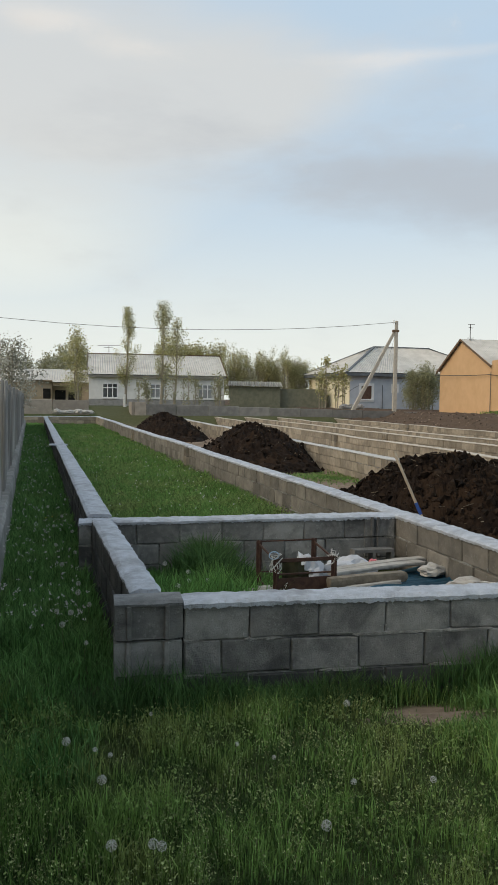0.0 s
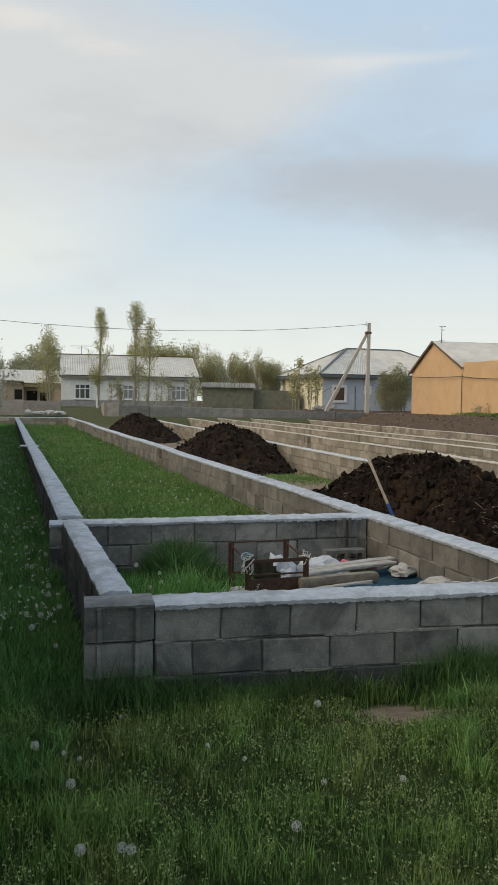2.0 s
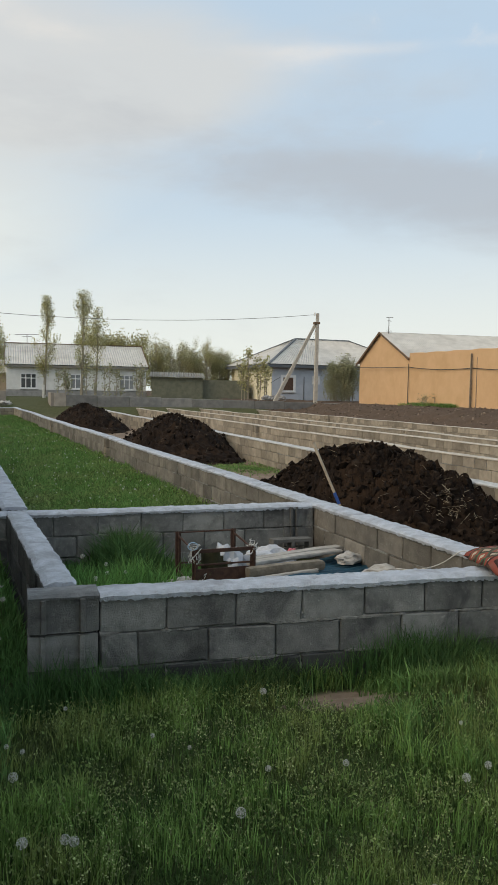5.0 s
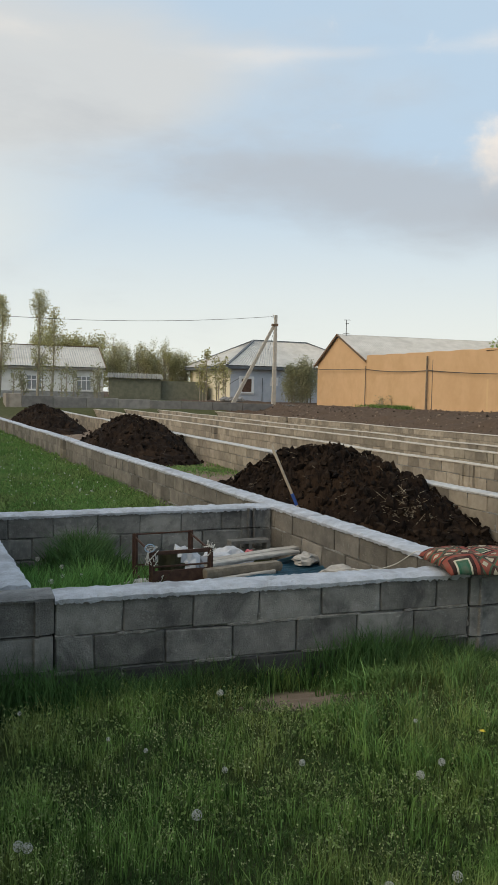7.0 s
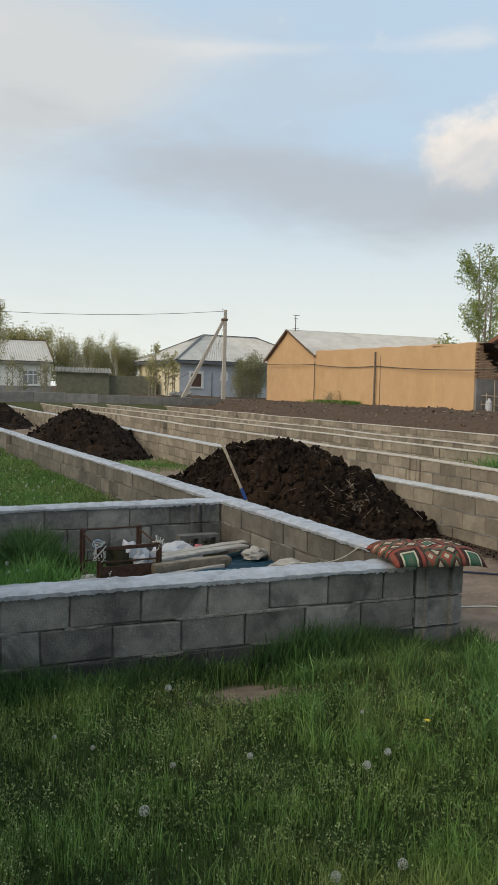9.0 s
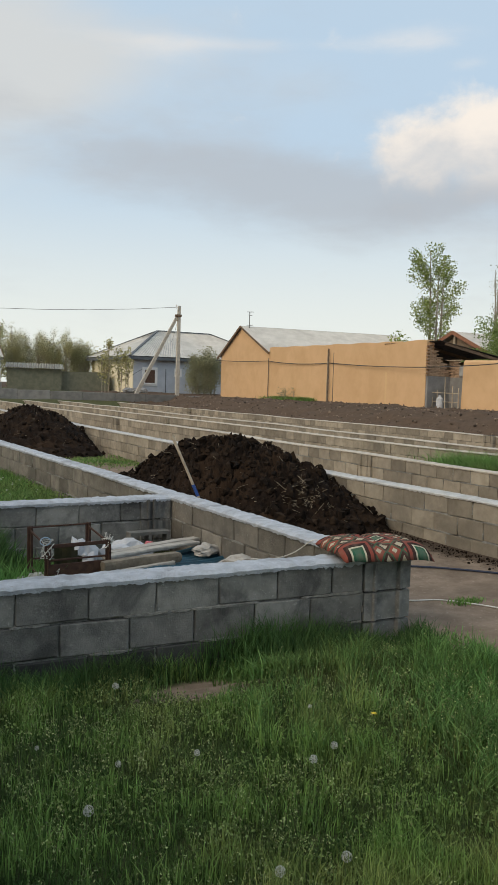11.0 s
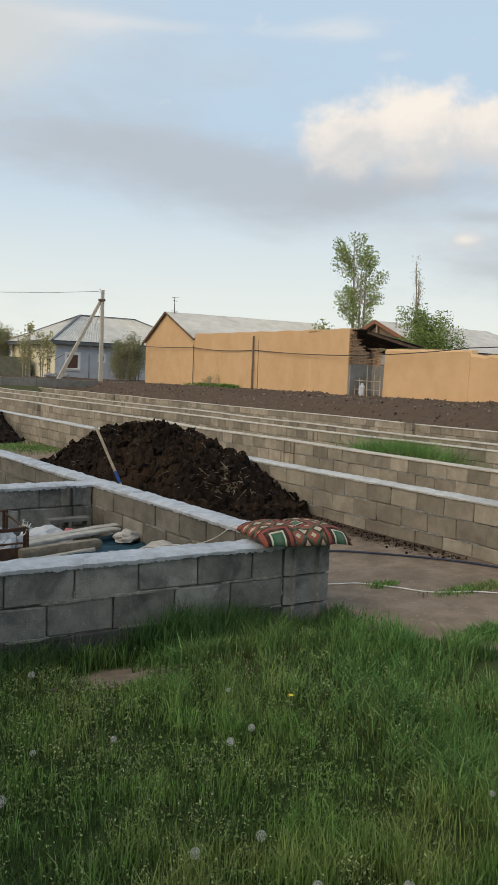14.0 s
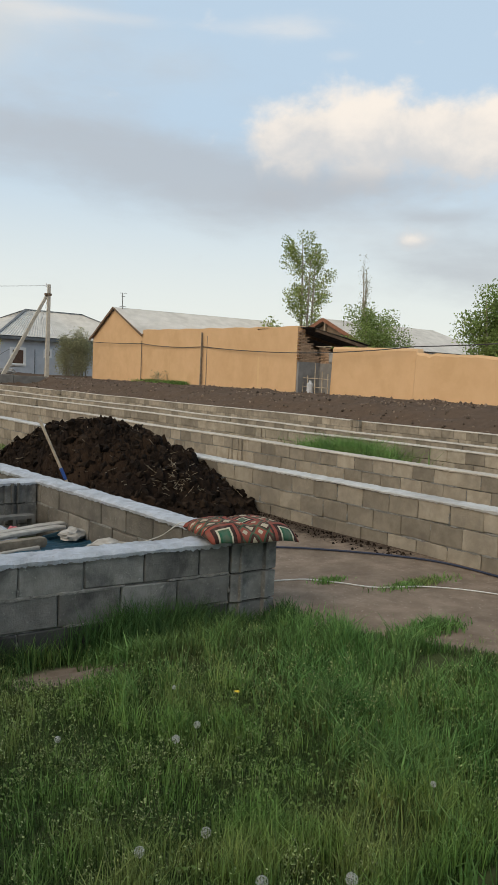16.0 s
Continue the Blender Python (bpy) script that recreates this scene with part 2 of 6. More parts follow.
M_BLUETIN = material("blue_tin_sheet", (0.045, 0.13, 0.19), (0.07, 0.18, 0.25), 5, 0.5, 0.15, 40, (0.12, 0.11, 0.10), 2.5, 0.5, metal=0.2)
M_TAPE = material("blue_tape", (0.02, 0.06, 0.22), (0.03, 0.08, 0.28), 8, 0.5, 0.1, 40)
M_BARK = material("bark", (0.25, 0.215, 0.16), (0.36, 0.31, 0.24), 10, 0.95, 0.5, 40)
M_WHITEBARK = material("limewashed_bark", (0.6, 0.58, 0.54), (0.7, 0.68, 0.64), 8, 0.95, 0.3, 30)
M_LEAF_POPLAR = foliage_material("poplar_leaf", (0.36, 0.335, 0.15), (0.48, 0.445, 0.22))
M_LEAF_GREEN = foliage_material("green_leaf", (0.22, 0.27, 0.075), (0.34, 0.385, 0.13))
M_LEAF_LUSH = foliage_material("lush_leaf", (0.19, 0.26, 0.075), (0.29, 0.36, 0.125))
M_LEAF_DULL = foliage_material("dull_leaf", (0.30, 0.295, 0.17), (0.40, 0.385, 0.24))
M_HOSE_BLUE = material("hose_blue", (0.022, 0.028, 0.05), (0.035, 0.042, 0.07), 10, 0.6, 0)
M_HOSE_RED = material("hose_red", (0.16, 0.075, 0.06), (0.21, 0.10, 0.08), 10, 0.6, 0)
M_CORD = material("white_cord", (0.5, 0.48, 0.44), (0.62, 0.6, 0.56), 10, 0.8, 0)
M_BAG = material("white_sack", (0.44, 0.44, 0.45), (0.58, 0.58, 0.60), 8, 0.7, 0.6, 30, (0.35, 0.34, 0.33), 4, 0.4)
M_PINK = material("pink_rag", (0.55, 0.16, 0.18), (0.65, 0.24, 0.26), 8, 0.8, 0.3, 30)
M_ROCK = material("broken_concrete", (0.36, 0.34, 0.31), (0.50, 0.47, 0.43), 12, 0.95, 0.8, 60)
M_MORTAR_PALE = material("mortar_squeezed", (0.17, 0.165, 0.152), (0.30, 0.29, 0.265), 22, 0.98, 0.9, 90, (0.10, 0.097, 0.09), 3, 0.6)
M_CAP_DULL = material("pier_screed", (0.17, 0.17, 0.168), (0.27, 0.27, 0.265), 14, 0.95, 1.0, 100, (0.11, 0.11, 0.108), 5, 0.6)
M_PUFF = material("dandelion_seed", (0.62, 0.60, 0.55), (0.74, 0.72, 0.67), 20, 0.9, 0)
M_PUFF = leafy(M_PUFF, 0.45)
M_STEM = material("flower_stem", (0.10, 0.13, 0.05), (0.14, 0.17, 0.07), 10, 0.7, 0)
M_YELLOW = material("yellow_petal", (0.70, 0.50, 0.04), (0.80, 0.60, 0.06), 20, 0.7, 0)


def ground_material():
    m = material("ground_earth", (0.195, 0.142, 0.104), (0.275, 0.208, 0.155), 5.0, 1.0, 1.0, 40, (0.130, 0.095, 0.068), 1.1, 0.65, c3=(0.33, 0.26, 0.20), spec=0.1)
    t = m.node_tree
    b = t.nodes["Principled BSDF"]
    earth = b.inputs["Base Color"].links[0].from_socket
    sep = t.nodes.new("ShaderNodeSeparateXYZ")
    geo = t.nodes.new("ShaderNodeNewGeometry")
    link(t, geo.outputs["Position"], sep.inputs[0])
    x, y, z = sep.outputs
    n = fm(t, "SUBTRACT", noise_tex(t, geo.outputs["Position"], 1.3, 5, 0.6), 0.5)
    # bare yard to the right of the plot, turf elsewhere
    edge = fm(t, "MINIMUM", fm(t, "SUBTRACT", x, fm(t, "SUBTRACT", 3.25, fm(t, "MULTIPLY", fm(t, "MAXIMUM", y, 0.0), 0.07))),
              fm(t, "ADD", fm(t, "ADD", y, 0.35), fm(t, "MULTIPLY", fm(t, "SUBTRACT", x, 3.4), 1.5)))
    bare = ramp(t, fm(t, "ADD", edge, fm(t, "MULTIPLY", n, 0.45)), -0.04, 0.22)
    px, py = fm(t, "DIVIDE", fm(t, "SUBTRACT", x, 1.82), 0.38), fm(t, "DIVIDE", fm(t, "ADD", y, 0.35), 0.20)
    spot = fm(t, "ADD", fm(t, "MULTIPLY", px, px), fm(t, "MULTIPLY", py, py))
    bare = fm(t, "MAXIMUM", bare, ramp(t, fm(t, "ADD", spot, fm(t, "MULTIPLY", n, 2.6)), 0.6, 1.6, 1.0, 0.0))
    bare = fm(t, "MULTIPLY", bare, ramp(t, y, 41.0, 44.5, 1.0, 0.15))
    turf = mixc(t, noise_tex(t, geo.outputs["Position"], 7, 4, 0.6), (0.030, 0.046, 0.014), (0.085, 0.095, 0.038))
    col = mixc(t, bare, turf, earth)
    # manure trodden into the earth at the heap's end and along the next wall
    qx, qy = fm(t, "DIVIDE", fm(t, "SUBTRACT", x, 5.2), 0.85), fm(t, "DIVIDE", fm(t, "SUBTRACT", y, 3.1), 0.75)
    rx2 = fm(t, "DIVIDE", fm(t, "SUBTRACT", x, 5.8), 0.42)
    ry2 = fm(t, "DIVIDE", fm(t, "SUBTRACT", y, 2.4), 1.7)
    spill = fm(t, "MINIMUM", fm(t, "ADD", fm(t, "MULTIPLY", qx, qx), fm(t, "MULTIPLY", qy, qy)), fm(t, "ADD", fm(t, "MULTIPLY", rx2, rx2), fm(t, "MULTIPLY", ry2, ry2)))
    n2 = fm(t, "SUBTRACT", noise_tex(t, geo.outputs["Position"], 9, 6, 0.7), 0.5)
    col = mixc(t, ramp(t, fm(t, "ADD", spill, fm(t, "MULTIPLY", n2, 3.4)), 0.35, 1.35, 0.8, 0.0), col, (0.035, 0.024, 0.017))
    # dug dark bank
    bank = ramp(t, fm(t, "ADD", x, fm(t, "MULTIPLY", n, 1.0)), 15.6, 16.2)
    dug = mixc(t, noise_tex(t, geo.outputs["Position"], 5, 6, 0.7), (0.050, 0.033, 0.023), (0.155, 0.108, 0.077))
    col = mixc(t, bank, col, dug)
    link(t, col, b.inputs["Base Color"])
    return m


M_GROUND = ground_material()

# ---------------------------------------------------------------- building helpers


def part(name, bm, mat, parent=None, label=""):
    me = bpy.data.meshes.new(name)
    bm.to_mesh(me)
    bm.free()
    return part_mesh(name, me, mat, parent, label)


def part_mesh(name, me, mat, parent=None, label=""):
    if not me.materials:
        for x in (mat if isinstance(mat, (list, tuple)) else (mat,)):
            me.materials.append(x)
    ob = new(name, me)
    if parent is not None:
        ob.parent = parent
    if label:
        tagged(ob, label)
    return ob


def thing(name, m, label, category, group="", kind=""):
    ob = new(name)
    ob.empty_display_size = 0.1
    ob.matrix_world = m
    return tagged(ob, label, category, group, kind)


def smooth(ob):
    ob.data.shade_smooth()
    return ob


def box(bm, x0, x1, y0, y1, z0, z1, bevel=0.0, jitter=0.0, rng=None):
    v = [bm.verts.new((x, y, z)) for z in (z0, z1) for x, y in ((x0, y0), (x1, y0), (x1, y1), (x0, y1))]
    if jitter:
        for p in v:
            p.co += Vector([rng.uniform(-jitter, jitter) for _ in range(3)])
    f = [bm.faces.new([v[i] for i in q]) for q in ((3, 2, 1, 0), (4, 5, 6, 7), (0, 1, 5, 4), (1, 2, 6, 5), (2, 3, 7, 6), (3, 0, 4, 7))]
    if bevel:
        edges = list({e for q in f for e in q.edges})
        bmesh.ops.bevel(bm, geom=edges, offset=bevel, segments=1, affect="EDGES")


def beam(bm, a, b, w, h=None, up=(0, 0, 1), taper=1.0):
    """A square bar from a to b."""
    a, b = Vector(a), Vector(b)
    d = (b - a).normalized()
    s = d.cross(Vector(up))
    s = s.normalized() if s.length > 1e-4 else Vector((1, 0, 0))
    u = s.cross(d)
    h = h or w
    v = []
    for p, k in ((a, 1), (b, taper)):
        for i, j in ((-1, -1), (1, -1), (1, 1), (-1, 1)):
            v.append(bm.verts.new(p + s * (i * w / 2 * k) + u * (j * h / 2 * k)))
    for q in ((3, 2, 1, 0), (4, 5, 6, 7), (0, 1, 5, 4), (1, 2, 6, 5), (2, 3, 7, 6), (3, 0, 4, 7)):
        bm.faces.new([v[i] for i in q])


def tube(bm, pts, radii, sides=6):
    """A tapered round bar through points."""
    rings = []
    for i, p in enumerate(pts):
        p = Vector(p)
        d = (Vector(pts[min(i + 1, len(pts) - 1)]) - Vector(pts[max(i - 1, 0)])).normalized()
        s = d.cross(Vector((0.13, 0.31, 0.94)))
        s = s.normalized() if s.length > 1e-3 else Vector((1, 0, 0))
        u = s.cross(d)
        r = radii[i] if isinstance(radii, (list, tuple)) else radii
        rings.append([bm.verts.new(p + (s * math.cos(k * 2 * math.pi / sides) + u * math.sin(k * 2 * math.pi / sides)) * r) for k in range(sides)])
    for a, b in zip(rings, rings[1:]):
        for k in range(sides):
            bm.faces.new((a[k], a[(k + 1) % sides], b[(k + 1) % sides], b[k]))
    bm.faces.new(rings[0][::-1])
    bm.faces.new(rings[-1])


def poly(bm, pts):
    return bm.faces.new([bm.verts.new(p) for p in pts])


def prism(bm, outline, z0, z1):
    """An upright prism over a counter-clockwise outline."""
    lo = [bm.verts.new((x, y, z0)) for x, y in outline]
    hi = [bm.verts.new((x, y, z1)) for x, y in outline]
    n = len(outline)
    for i in range(n):
        bm.faces.new((lo[i], lo[(i + 1) % n], hi[(i + 1) % n], hi[i]))
    bm.faces.new(hi)
    bm.faces.new(lo[::-1])


def raw_mesh(name, verts, faces):
    me = bpy.data.meshes.new(name)
    me.from_pydata(verts, [], faces)
    me.update()
    return me


def sm(v, lo, hi):
    k = np.clip((np.asarray(v, float) - lo) / (hi - lo), 0, 1)
    return k * k * (3 - 2 * k)


def vnoise(x, y, seed=0):
    """Smooth value noise on arrays, 0 to 1."""
    x, y = np.asarray(x, float), np.asarray(y, float)
    xi, yi = np.floor(x), np.floor(y)
    fx, fy = x - xi, y - yi
    fx, fy = fx * fx * (3 - 2 * fx), fy * fy * (3 - 2 * fy)

    def h(a, b):
        s = np.sin(a * 127.1 + b * 311.7 + seed * 74.7) * 43758.5453
        return s - np.floor(s)

    return (h(xi, yi) * (1 - fx) + h(xi + 1, yi) * fx) * (1 - fy) + (h(xi, yi + 1) * (1 - fx) + h(xi + 1, yi + 1) * fx) * fy


def fbm(x, y, seed=0, octaves=4):
    out, k = 0.0, 0.5
    for o in range(octaves):
        out = out + k * vnoise(np.asarray(x) * 2 ** o, np.asarray(y) * 2 ** o, seed + o)
        k /= 2
    return out


# ---------------------------------------------------------------- ground


def ground_z(x, y):
    x, y = np.asarray(x, float), np.asarray(y, float)
    z = 0.92 * sm(x, 15.9, 19.5) * sm(y, -30, 2)
    z = np.maximum(z, 0.6 * sm(y, 43.2, 45.6) + 0.4 * sm(y, 46.2, 53))
    z = z + 0.05 * (fbm(x * 0.9, y * 0.9, 3) - 0.5)
    z = z + sm(x, 15.6, 17) * (1 - sm(x, 22, 24)) * 0.42 * (fbm(x * 1.3, y * 1.3, 9, 5) - 0.45)
    z = z - 0.085 * (1 - sm(np.abs(y + 0.06), 0.1, 0.42)) * sm(x, -0.3, 0.1) * (1 - sm(x, 3.2, 3.7))
    return z


def axis_steps(lo, hi, parts):
    out = []
    for a, b, n in parts:
        out += list(np.linspace(a, b, n, endpoint=False))
    return [lo] + out + [parts[-1][1], hi]


def build_ground():
    xs = axis_steps(-3000, 3000, [(-1200, -100, 6), (-100, -12, 10), (-12, -2, 20), (-2, 8, 80), (8, 15, 28), (15, 25, 70), (25, 60, 20), (60, 1200, 8)])
    ys = axis_steps(-3000, 3000, [(-1200, -60, 6), (-60, -6, 14), (-6, 6, 96), (6, 30, 90), (30, 56, 60), (56, 110, 15), (110, 1200, 8)])
    gx, gy = np.meshgrid(xs, ys)
    gz = ground_z(gx, gy)
    verts = np.stack([gx, gy, gz], -1).reshape(-1, 3).tolist()
    w = len(xs)
    faces = [(j * w + i, j * w + i + 1, (j + 1) * w + i + 1, (j + 1) * w + i) for j in range(len(ys) - 1) for i in range(w - 1)]
    ob = part_mesh("ground", raw_mesh("ground", verts, faces), M_GROUND)
    smooth(ob)
    tagged(ob, "uneven ground of turf, bare trodden earth and a dug bank", "ground", kind="structure")


build_ground()

# ---------------------------------------------------------------- block walls
TOP = 0.53                     # top of the upper course; the screed lies above it
COURSE = 0.2


def block_mesh(name, l, h, d, seed):
    rng = random.Random(seed)
    bm = bmesh.new()
    box(bm, -l / 2, l / 2, -d / 2, d / 2, -h / 2, h / 2, 0.006, 0.005, rng)
    me = bpy.data.meshes.new(name)
    bm.to_mesh(me)
    bm.free()
    return me


BLOCKS = {}


def block_data(length, warm):
    key = (round(length, 2), warm)
    if key not in BLOCKS:
        BLOCKS[key] = []
        for s in range(4):
            me = block_mesh("block", key[0], 0.189, 0.19, s + 17)
            me.materials.append((M_BLOCK, M_BLOCK_WARM, M_BLOCK_MID, M_BLOCK_DAMP_SHADE)[int(warm)])
            BLOCKS[key].append(me)
    return BLOCKS[key]


def cap_mesh(length, width, seed, rise, step=0.035, drip=0.026, thick=1.0):
    """A hand-laid screed with ragged edges that hang over the blocks."""
    n = max(2, int(length / step))
    s = np.linspace(0, length, n)
    jag = min(1.0, 0.03 / step)

    def rough(k, f):
        return 0.6 * vnoise(s * f, s * 0 + seed + k, 2) + 0.4 * vnoise(s * f * 2.7, s * 0 + seed + k, 3)

    prof = []
    for side in (-1, 1):
        over = 0.004 + 0.020 * rough(side * 2.2, 13)
        d = drip * (0.1 + 1.1 * rough(side * 3.1, 58) * (0.35 + 0.9 * vnoise(s * 2.5, s * 0 + seed + side, 6)))
        prof.append((side * (width / 2 + over * 0.7), -d))
        prof.append((side * (width / 2 + over), 0.004 + 0.012 * rough(side, 23)))
        prof.append((side * (width / 2 - 0.025 + 0.02 * rough(side * 5, 19)), 0.020 + 0.014 * rough(side * 7, 15)))
    order = [prof[0], prof[1], prof[2], (-0.03 + 0.02 * rough(1, 9), 0.022 + 0.014 * rough(4, 12)), (0.03 + 0.02 * rough(6, 9), 0.022 + 0.014 * rough(8, 12)), prof[5], prof[4], prof[3]]
    verts, faces = [], []
    for yy, zz in order:
        yy, zz = yy + s * 0, zz * thick + rise(s)
        verts += np.stack([s, yy, zz], -1).tolist()
    m = len(order)
    for r in range(m):
        q = (r + 1) % m
        for i in range(n - 1):
            faces.append((r * n + i, r * n + i + 1, q * n + i + 1, q * n + i))
    faces.append([r * n for r in range(m)])
    faces.append([r * n + n - 1 for r in range(m)][::-1])
    return raw_mesh("screed_cap", verts, faces)


def bead_mesh(total, top, courses, uprights, sides, rise, seed):
    """Ragged mortar squeezed out of bed joints and upright joints, with gaps, on the faces named by sides."""
    verts, faces = [], []

    def strip(path, nrm, wide, out):
        n = len(path)
        k = len(verts)
        for q, w, o in zip(path, wide, out):
            for e, h in ((-1, -0.016), (-0.55, 1), (0.45, 1), (1, -0.016)):
                off = q[3] * e * w
                verts.append((q[0] + off[0], nrm * (0.0945 + (o if h > 0 else h)), q[1] + off[1]))
        for i in range(n - 1):
            for j in range(3):
                a = k + i * 4 + j
                f = (a, a + 4, a + 5, a + 1)
                faces.append(f if nrm < 0 else f[::-1])

    for side in sides:
        for c in range(1, courses):
            s = np.arange(0.0, total, 0.008)
            r1 = vnoise(s * 34, s * 0 + seed + c, 3) * 0.6 + vnoise(s * 95, s * 0 + seed + c, 5) * 0.4
            r2 = vnoise(s * 4.5, s * 0 + seed + c * 3, 8)
            z = top - c * COURSE + rise(s) + 0.004 * (vnoise(s * 27, s * 0 + c + seed, 9) - 0.5)
            out = np.where(r2 > 0.54, 0.015 * r1 - 0.002, -0.018)
            strip([(a, b, 0, np.array([0.0, 1.0])) for a, b in zip(s, z)], side, 0.006 + 0.012 * r1 * sm(r2, 0.45, 0.75), out)
        for x, z in uprights:
            h = np.arange(-0.1, 0.1, 0.008)
            r1 = vnoise(h * 60 + x * 9, h * 0 + seed, 4)
            r2 = vnoise(h * 9 + x * 5, h * 0 + z * 7, 6)
            lift = float(rise(np.array([x]))[0])
            strip([(x + 0.003 * (q - 0.5), z + v + lift, 0, np.array([1.0, 0.0])) for v, q in zip(h, r1)], side,
                  0.004 + 0.006 * r1, np.where(r2 > 0.66, 0.011 * r1 - 0.002, -0.018))
    return raw_mesh("mortar_bead", verts, faces)


def block_wall(name, p0, p1, label, courses=3, near=1e9, warm=False, top=TOP, cap=M_CAP, seed=1, start=0.0, rise=None, length=0.4, thick=1.0, cap_width=0.2, base=None, beads=(), bead_to=6.0, odd=0.21):
    """A wall of hollow blocks from p0 to p1; its joints are recessed. Past near metres along it the blocks are one joined part."""
    p0, p1 = Vector((*p0, 0)), Vector((*p1, 0))
    d = p1 - p0
    total = d.length
    wall = thing(name, Matrix.Translation(p0) @ pose(0, 0, 0, 0, 0, math.degrees(math.atan2(d.y, d.x))), label, "wall", kind="structure")
    rise = rise or (lambda s: 0.035 * (vnoise(s * 0.35, s * 0 + seed * 7.3, 1) - 0.5))
    rng = random.Random(seed)
    core = bmesh.new()
    zb = top - courses * COURSE
    n = max(1, int(total / 2))
    for i in range(n):
        a, b = total * i / n, total * (i + 1) / n
        za, zc = float(rise(np.array([a]))[0]), float(rise(np.array([b]))[0])
        v = [core.verts.new(q) for q in ((a, -0.074, zb - 0.3), (b, -0.074, zb - 0.3), (b, 0.074, zb - 0.3), (a, 0.074, zb - 0.3),
                                         (a, -0.074, top + za), (b, -0.074, top + zc), (b, 0.074, top + zc), (a, 0.074, top + za))]
        for q in ((3, 2, 1, 0), (4, 5, 6, 7), (0, 1, 5, 4), (1, 2, 6, 5), (2, 3, 7, 6), (3, 0, 4, 7)):
            core.faces.new([v[k] for k in q])
    part("mortar_core", core, M_MORTAR_WARM if warm in (1, 2) else M_MORTAR, wall, "grey mortar set back in the joints")
    fv, ff = [], []
    bead_runs = []
    for c in range(courses):
        z = top - (c + 0.5) * COURSE
        off = start + (odd if c % 2 else 0.0)
        s = off - 2 * length
        while s < total:
            a, b = max(s, 0.0) + 0.0045, min(s + length, total) - 0.0045
            s += length
            if b - a < 0.05:
                continue
            m = (a + b) / 2
            if beads and b < bead_to:
                bead_runs.append((b + 0.0045, z))
            lift = float(rise(np.array([m]))[0])
            if m < near:
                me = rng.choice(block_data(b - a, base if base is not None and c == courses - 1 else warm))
                o = new("block", me)
                o.parent = wall
                o.matrix_local = pose(m, rng.uniform(-0.004, 0.004), z + lift + rng.uniform(-0.003, 0.003), rng.uniform(-0.8, 0.8), rng.uniform(-0.6, 0.6), rng.uniform(-0.5, 0.5) + (180 if rng.random() < 0.5 else 0))
            else:
                k = len(fv)
                for zz in (z - 0.094, z + 0.094):
                    for x, y in ((a, -0.095), (b, -0.095), (b, 0.095), (a, 0.095)):
                        fv.append((x, y, zz + lift))
                ff += [tuple(k + i for i in q) for q in ((3, 2, 1, 0), (4, 5, 6, 7), (0, 1, 5, 4), (1, 2, 6, 5), (2, 3, 7, 6), (3, 0, 4, 7))]
    if fv:
        tagged(part_mesh("far_blocks", raw_mesh("far_blocks", fv, ff), M_BLOCK_FAR, wall), kind="stuff")
    if beads:
        part_mesh("mortar_bead", bead_mesh(min(total, bead_to), top, courses, bead_runs, beads, rise, seed), M_MORTAR_PALE, wall, "ragged mortar squeezed from the joints")
    if cap:
        me = cap_mesh(total, cap_width, seed, lambda s: top + rise(s), 0.009 if total < 8 else 0.022, thick=thick)
        part_mesh("screed_cap", me, cap, wall, "pale rough screed laid along the top")
    return wall


def grooved_post(x, y, turn, label, courses=3, top=0.545, width=0.37, depth=0.2, warm=False, cap=True):
    """Corner pier of grooved blocks stacked on each other."""
    ob = thing("corner_pier", pose(x, y, 0, 0, 0, turn), label, "pier", "grooved corner piers", "structure")
    w, d = width / 2, depth / 2
    line = [(-w, -d), (-w + 0.062, -d), (-w + 0.066, -d - 0.02), (-w + 0.086, -d - 0.02), (-w + 0.094, -d + 0.012), (w - 0.106, -d + 0.012), (w - 0.098, -d - 0.02), (w - 0.076, -d - 0.02), (w - 0.072, -d), (w, -d),
            (w, d), (-w, d)]
    rng = random.Random(int(x * 100 + y * 10))
    for c in range(courses):
        bm = bmesh.new()
        prism(bm, line, top - (c + 1) * COURSE + 0.006, top - c * COURSE - 0.006)
        bmesh.ops.bevel(bm, geom=[e for e in bm.edges if abs(e.verts[0].co.z - e.verts[1].co.z) < 1e-5], offset=0.005, segments=1, affect="EDGES")
        o = part("block", bm, M_BLOCK_WARM if warm else M_BLOCK, ob)
        o.matrix_local = pose(rng.uniform(-0.004, 0.004), rng.uniform(-0.004, 0.004), 0, 0, 0, rng.uniform(-0.8, 0.8))
    bm = bmesh.new()
    box(bm, -w + 0.012, w - 0.012, -d + 0.02, d - 0.012, top - courses * COURSE - 0.2, top - 0.004)
    part("mortar_core", bm, M_MORTAR, ob)
    if cap:
        me = cap_mesh(width + 0.004, depth, x + y, lambda s: top - 0.004 + s * 0, 0.012, 0.016, 0.8)
        me.transform(Matrix.Translation((-w - 0.002, 0, 0)))
        part_mesh("screed_cap", me, M_CAP_DULL, ob, "thin dull grey screed on the pier")
    return ob


def l1x(y):
    return 3.20 - 0.07 * y


def l0x(y):
    return 0.27 - 0.072 * y


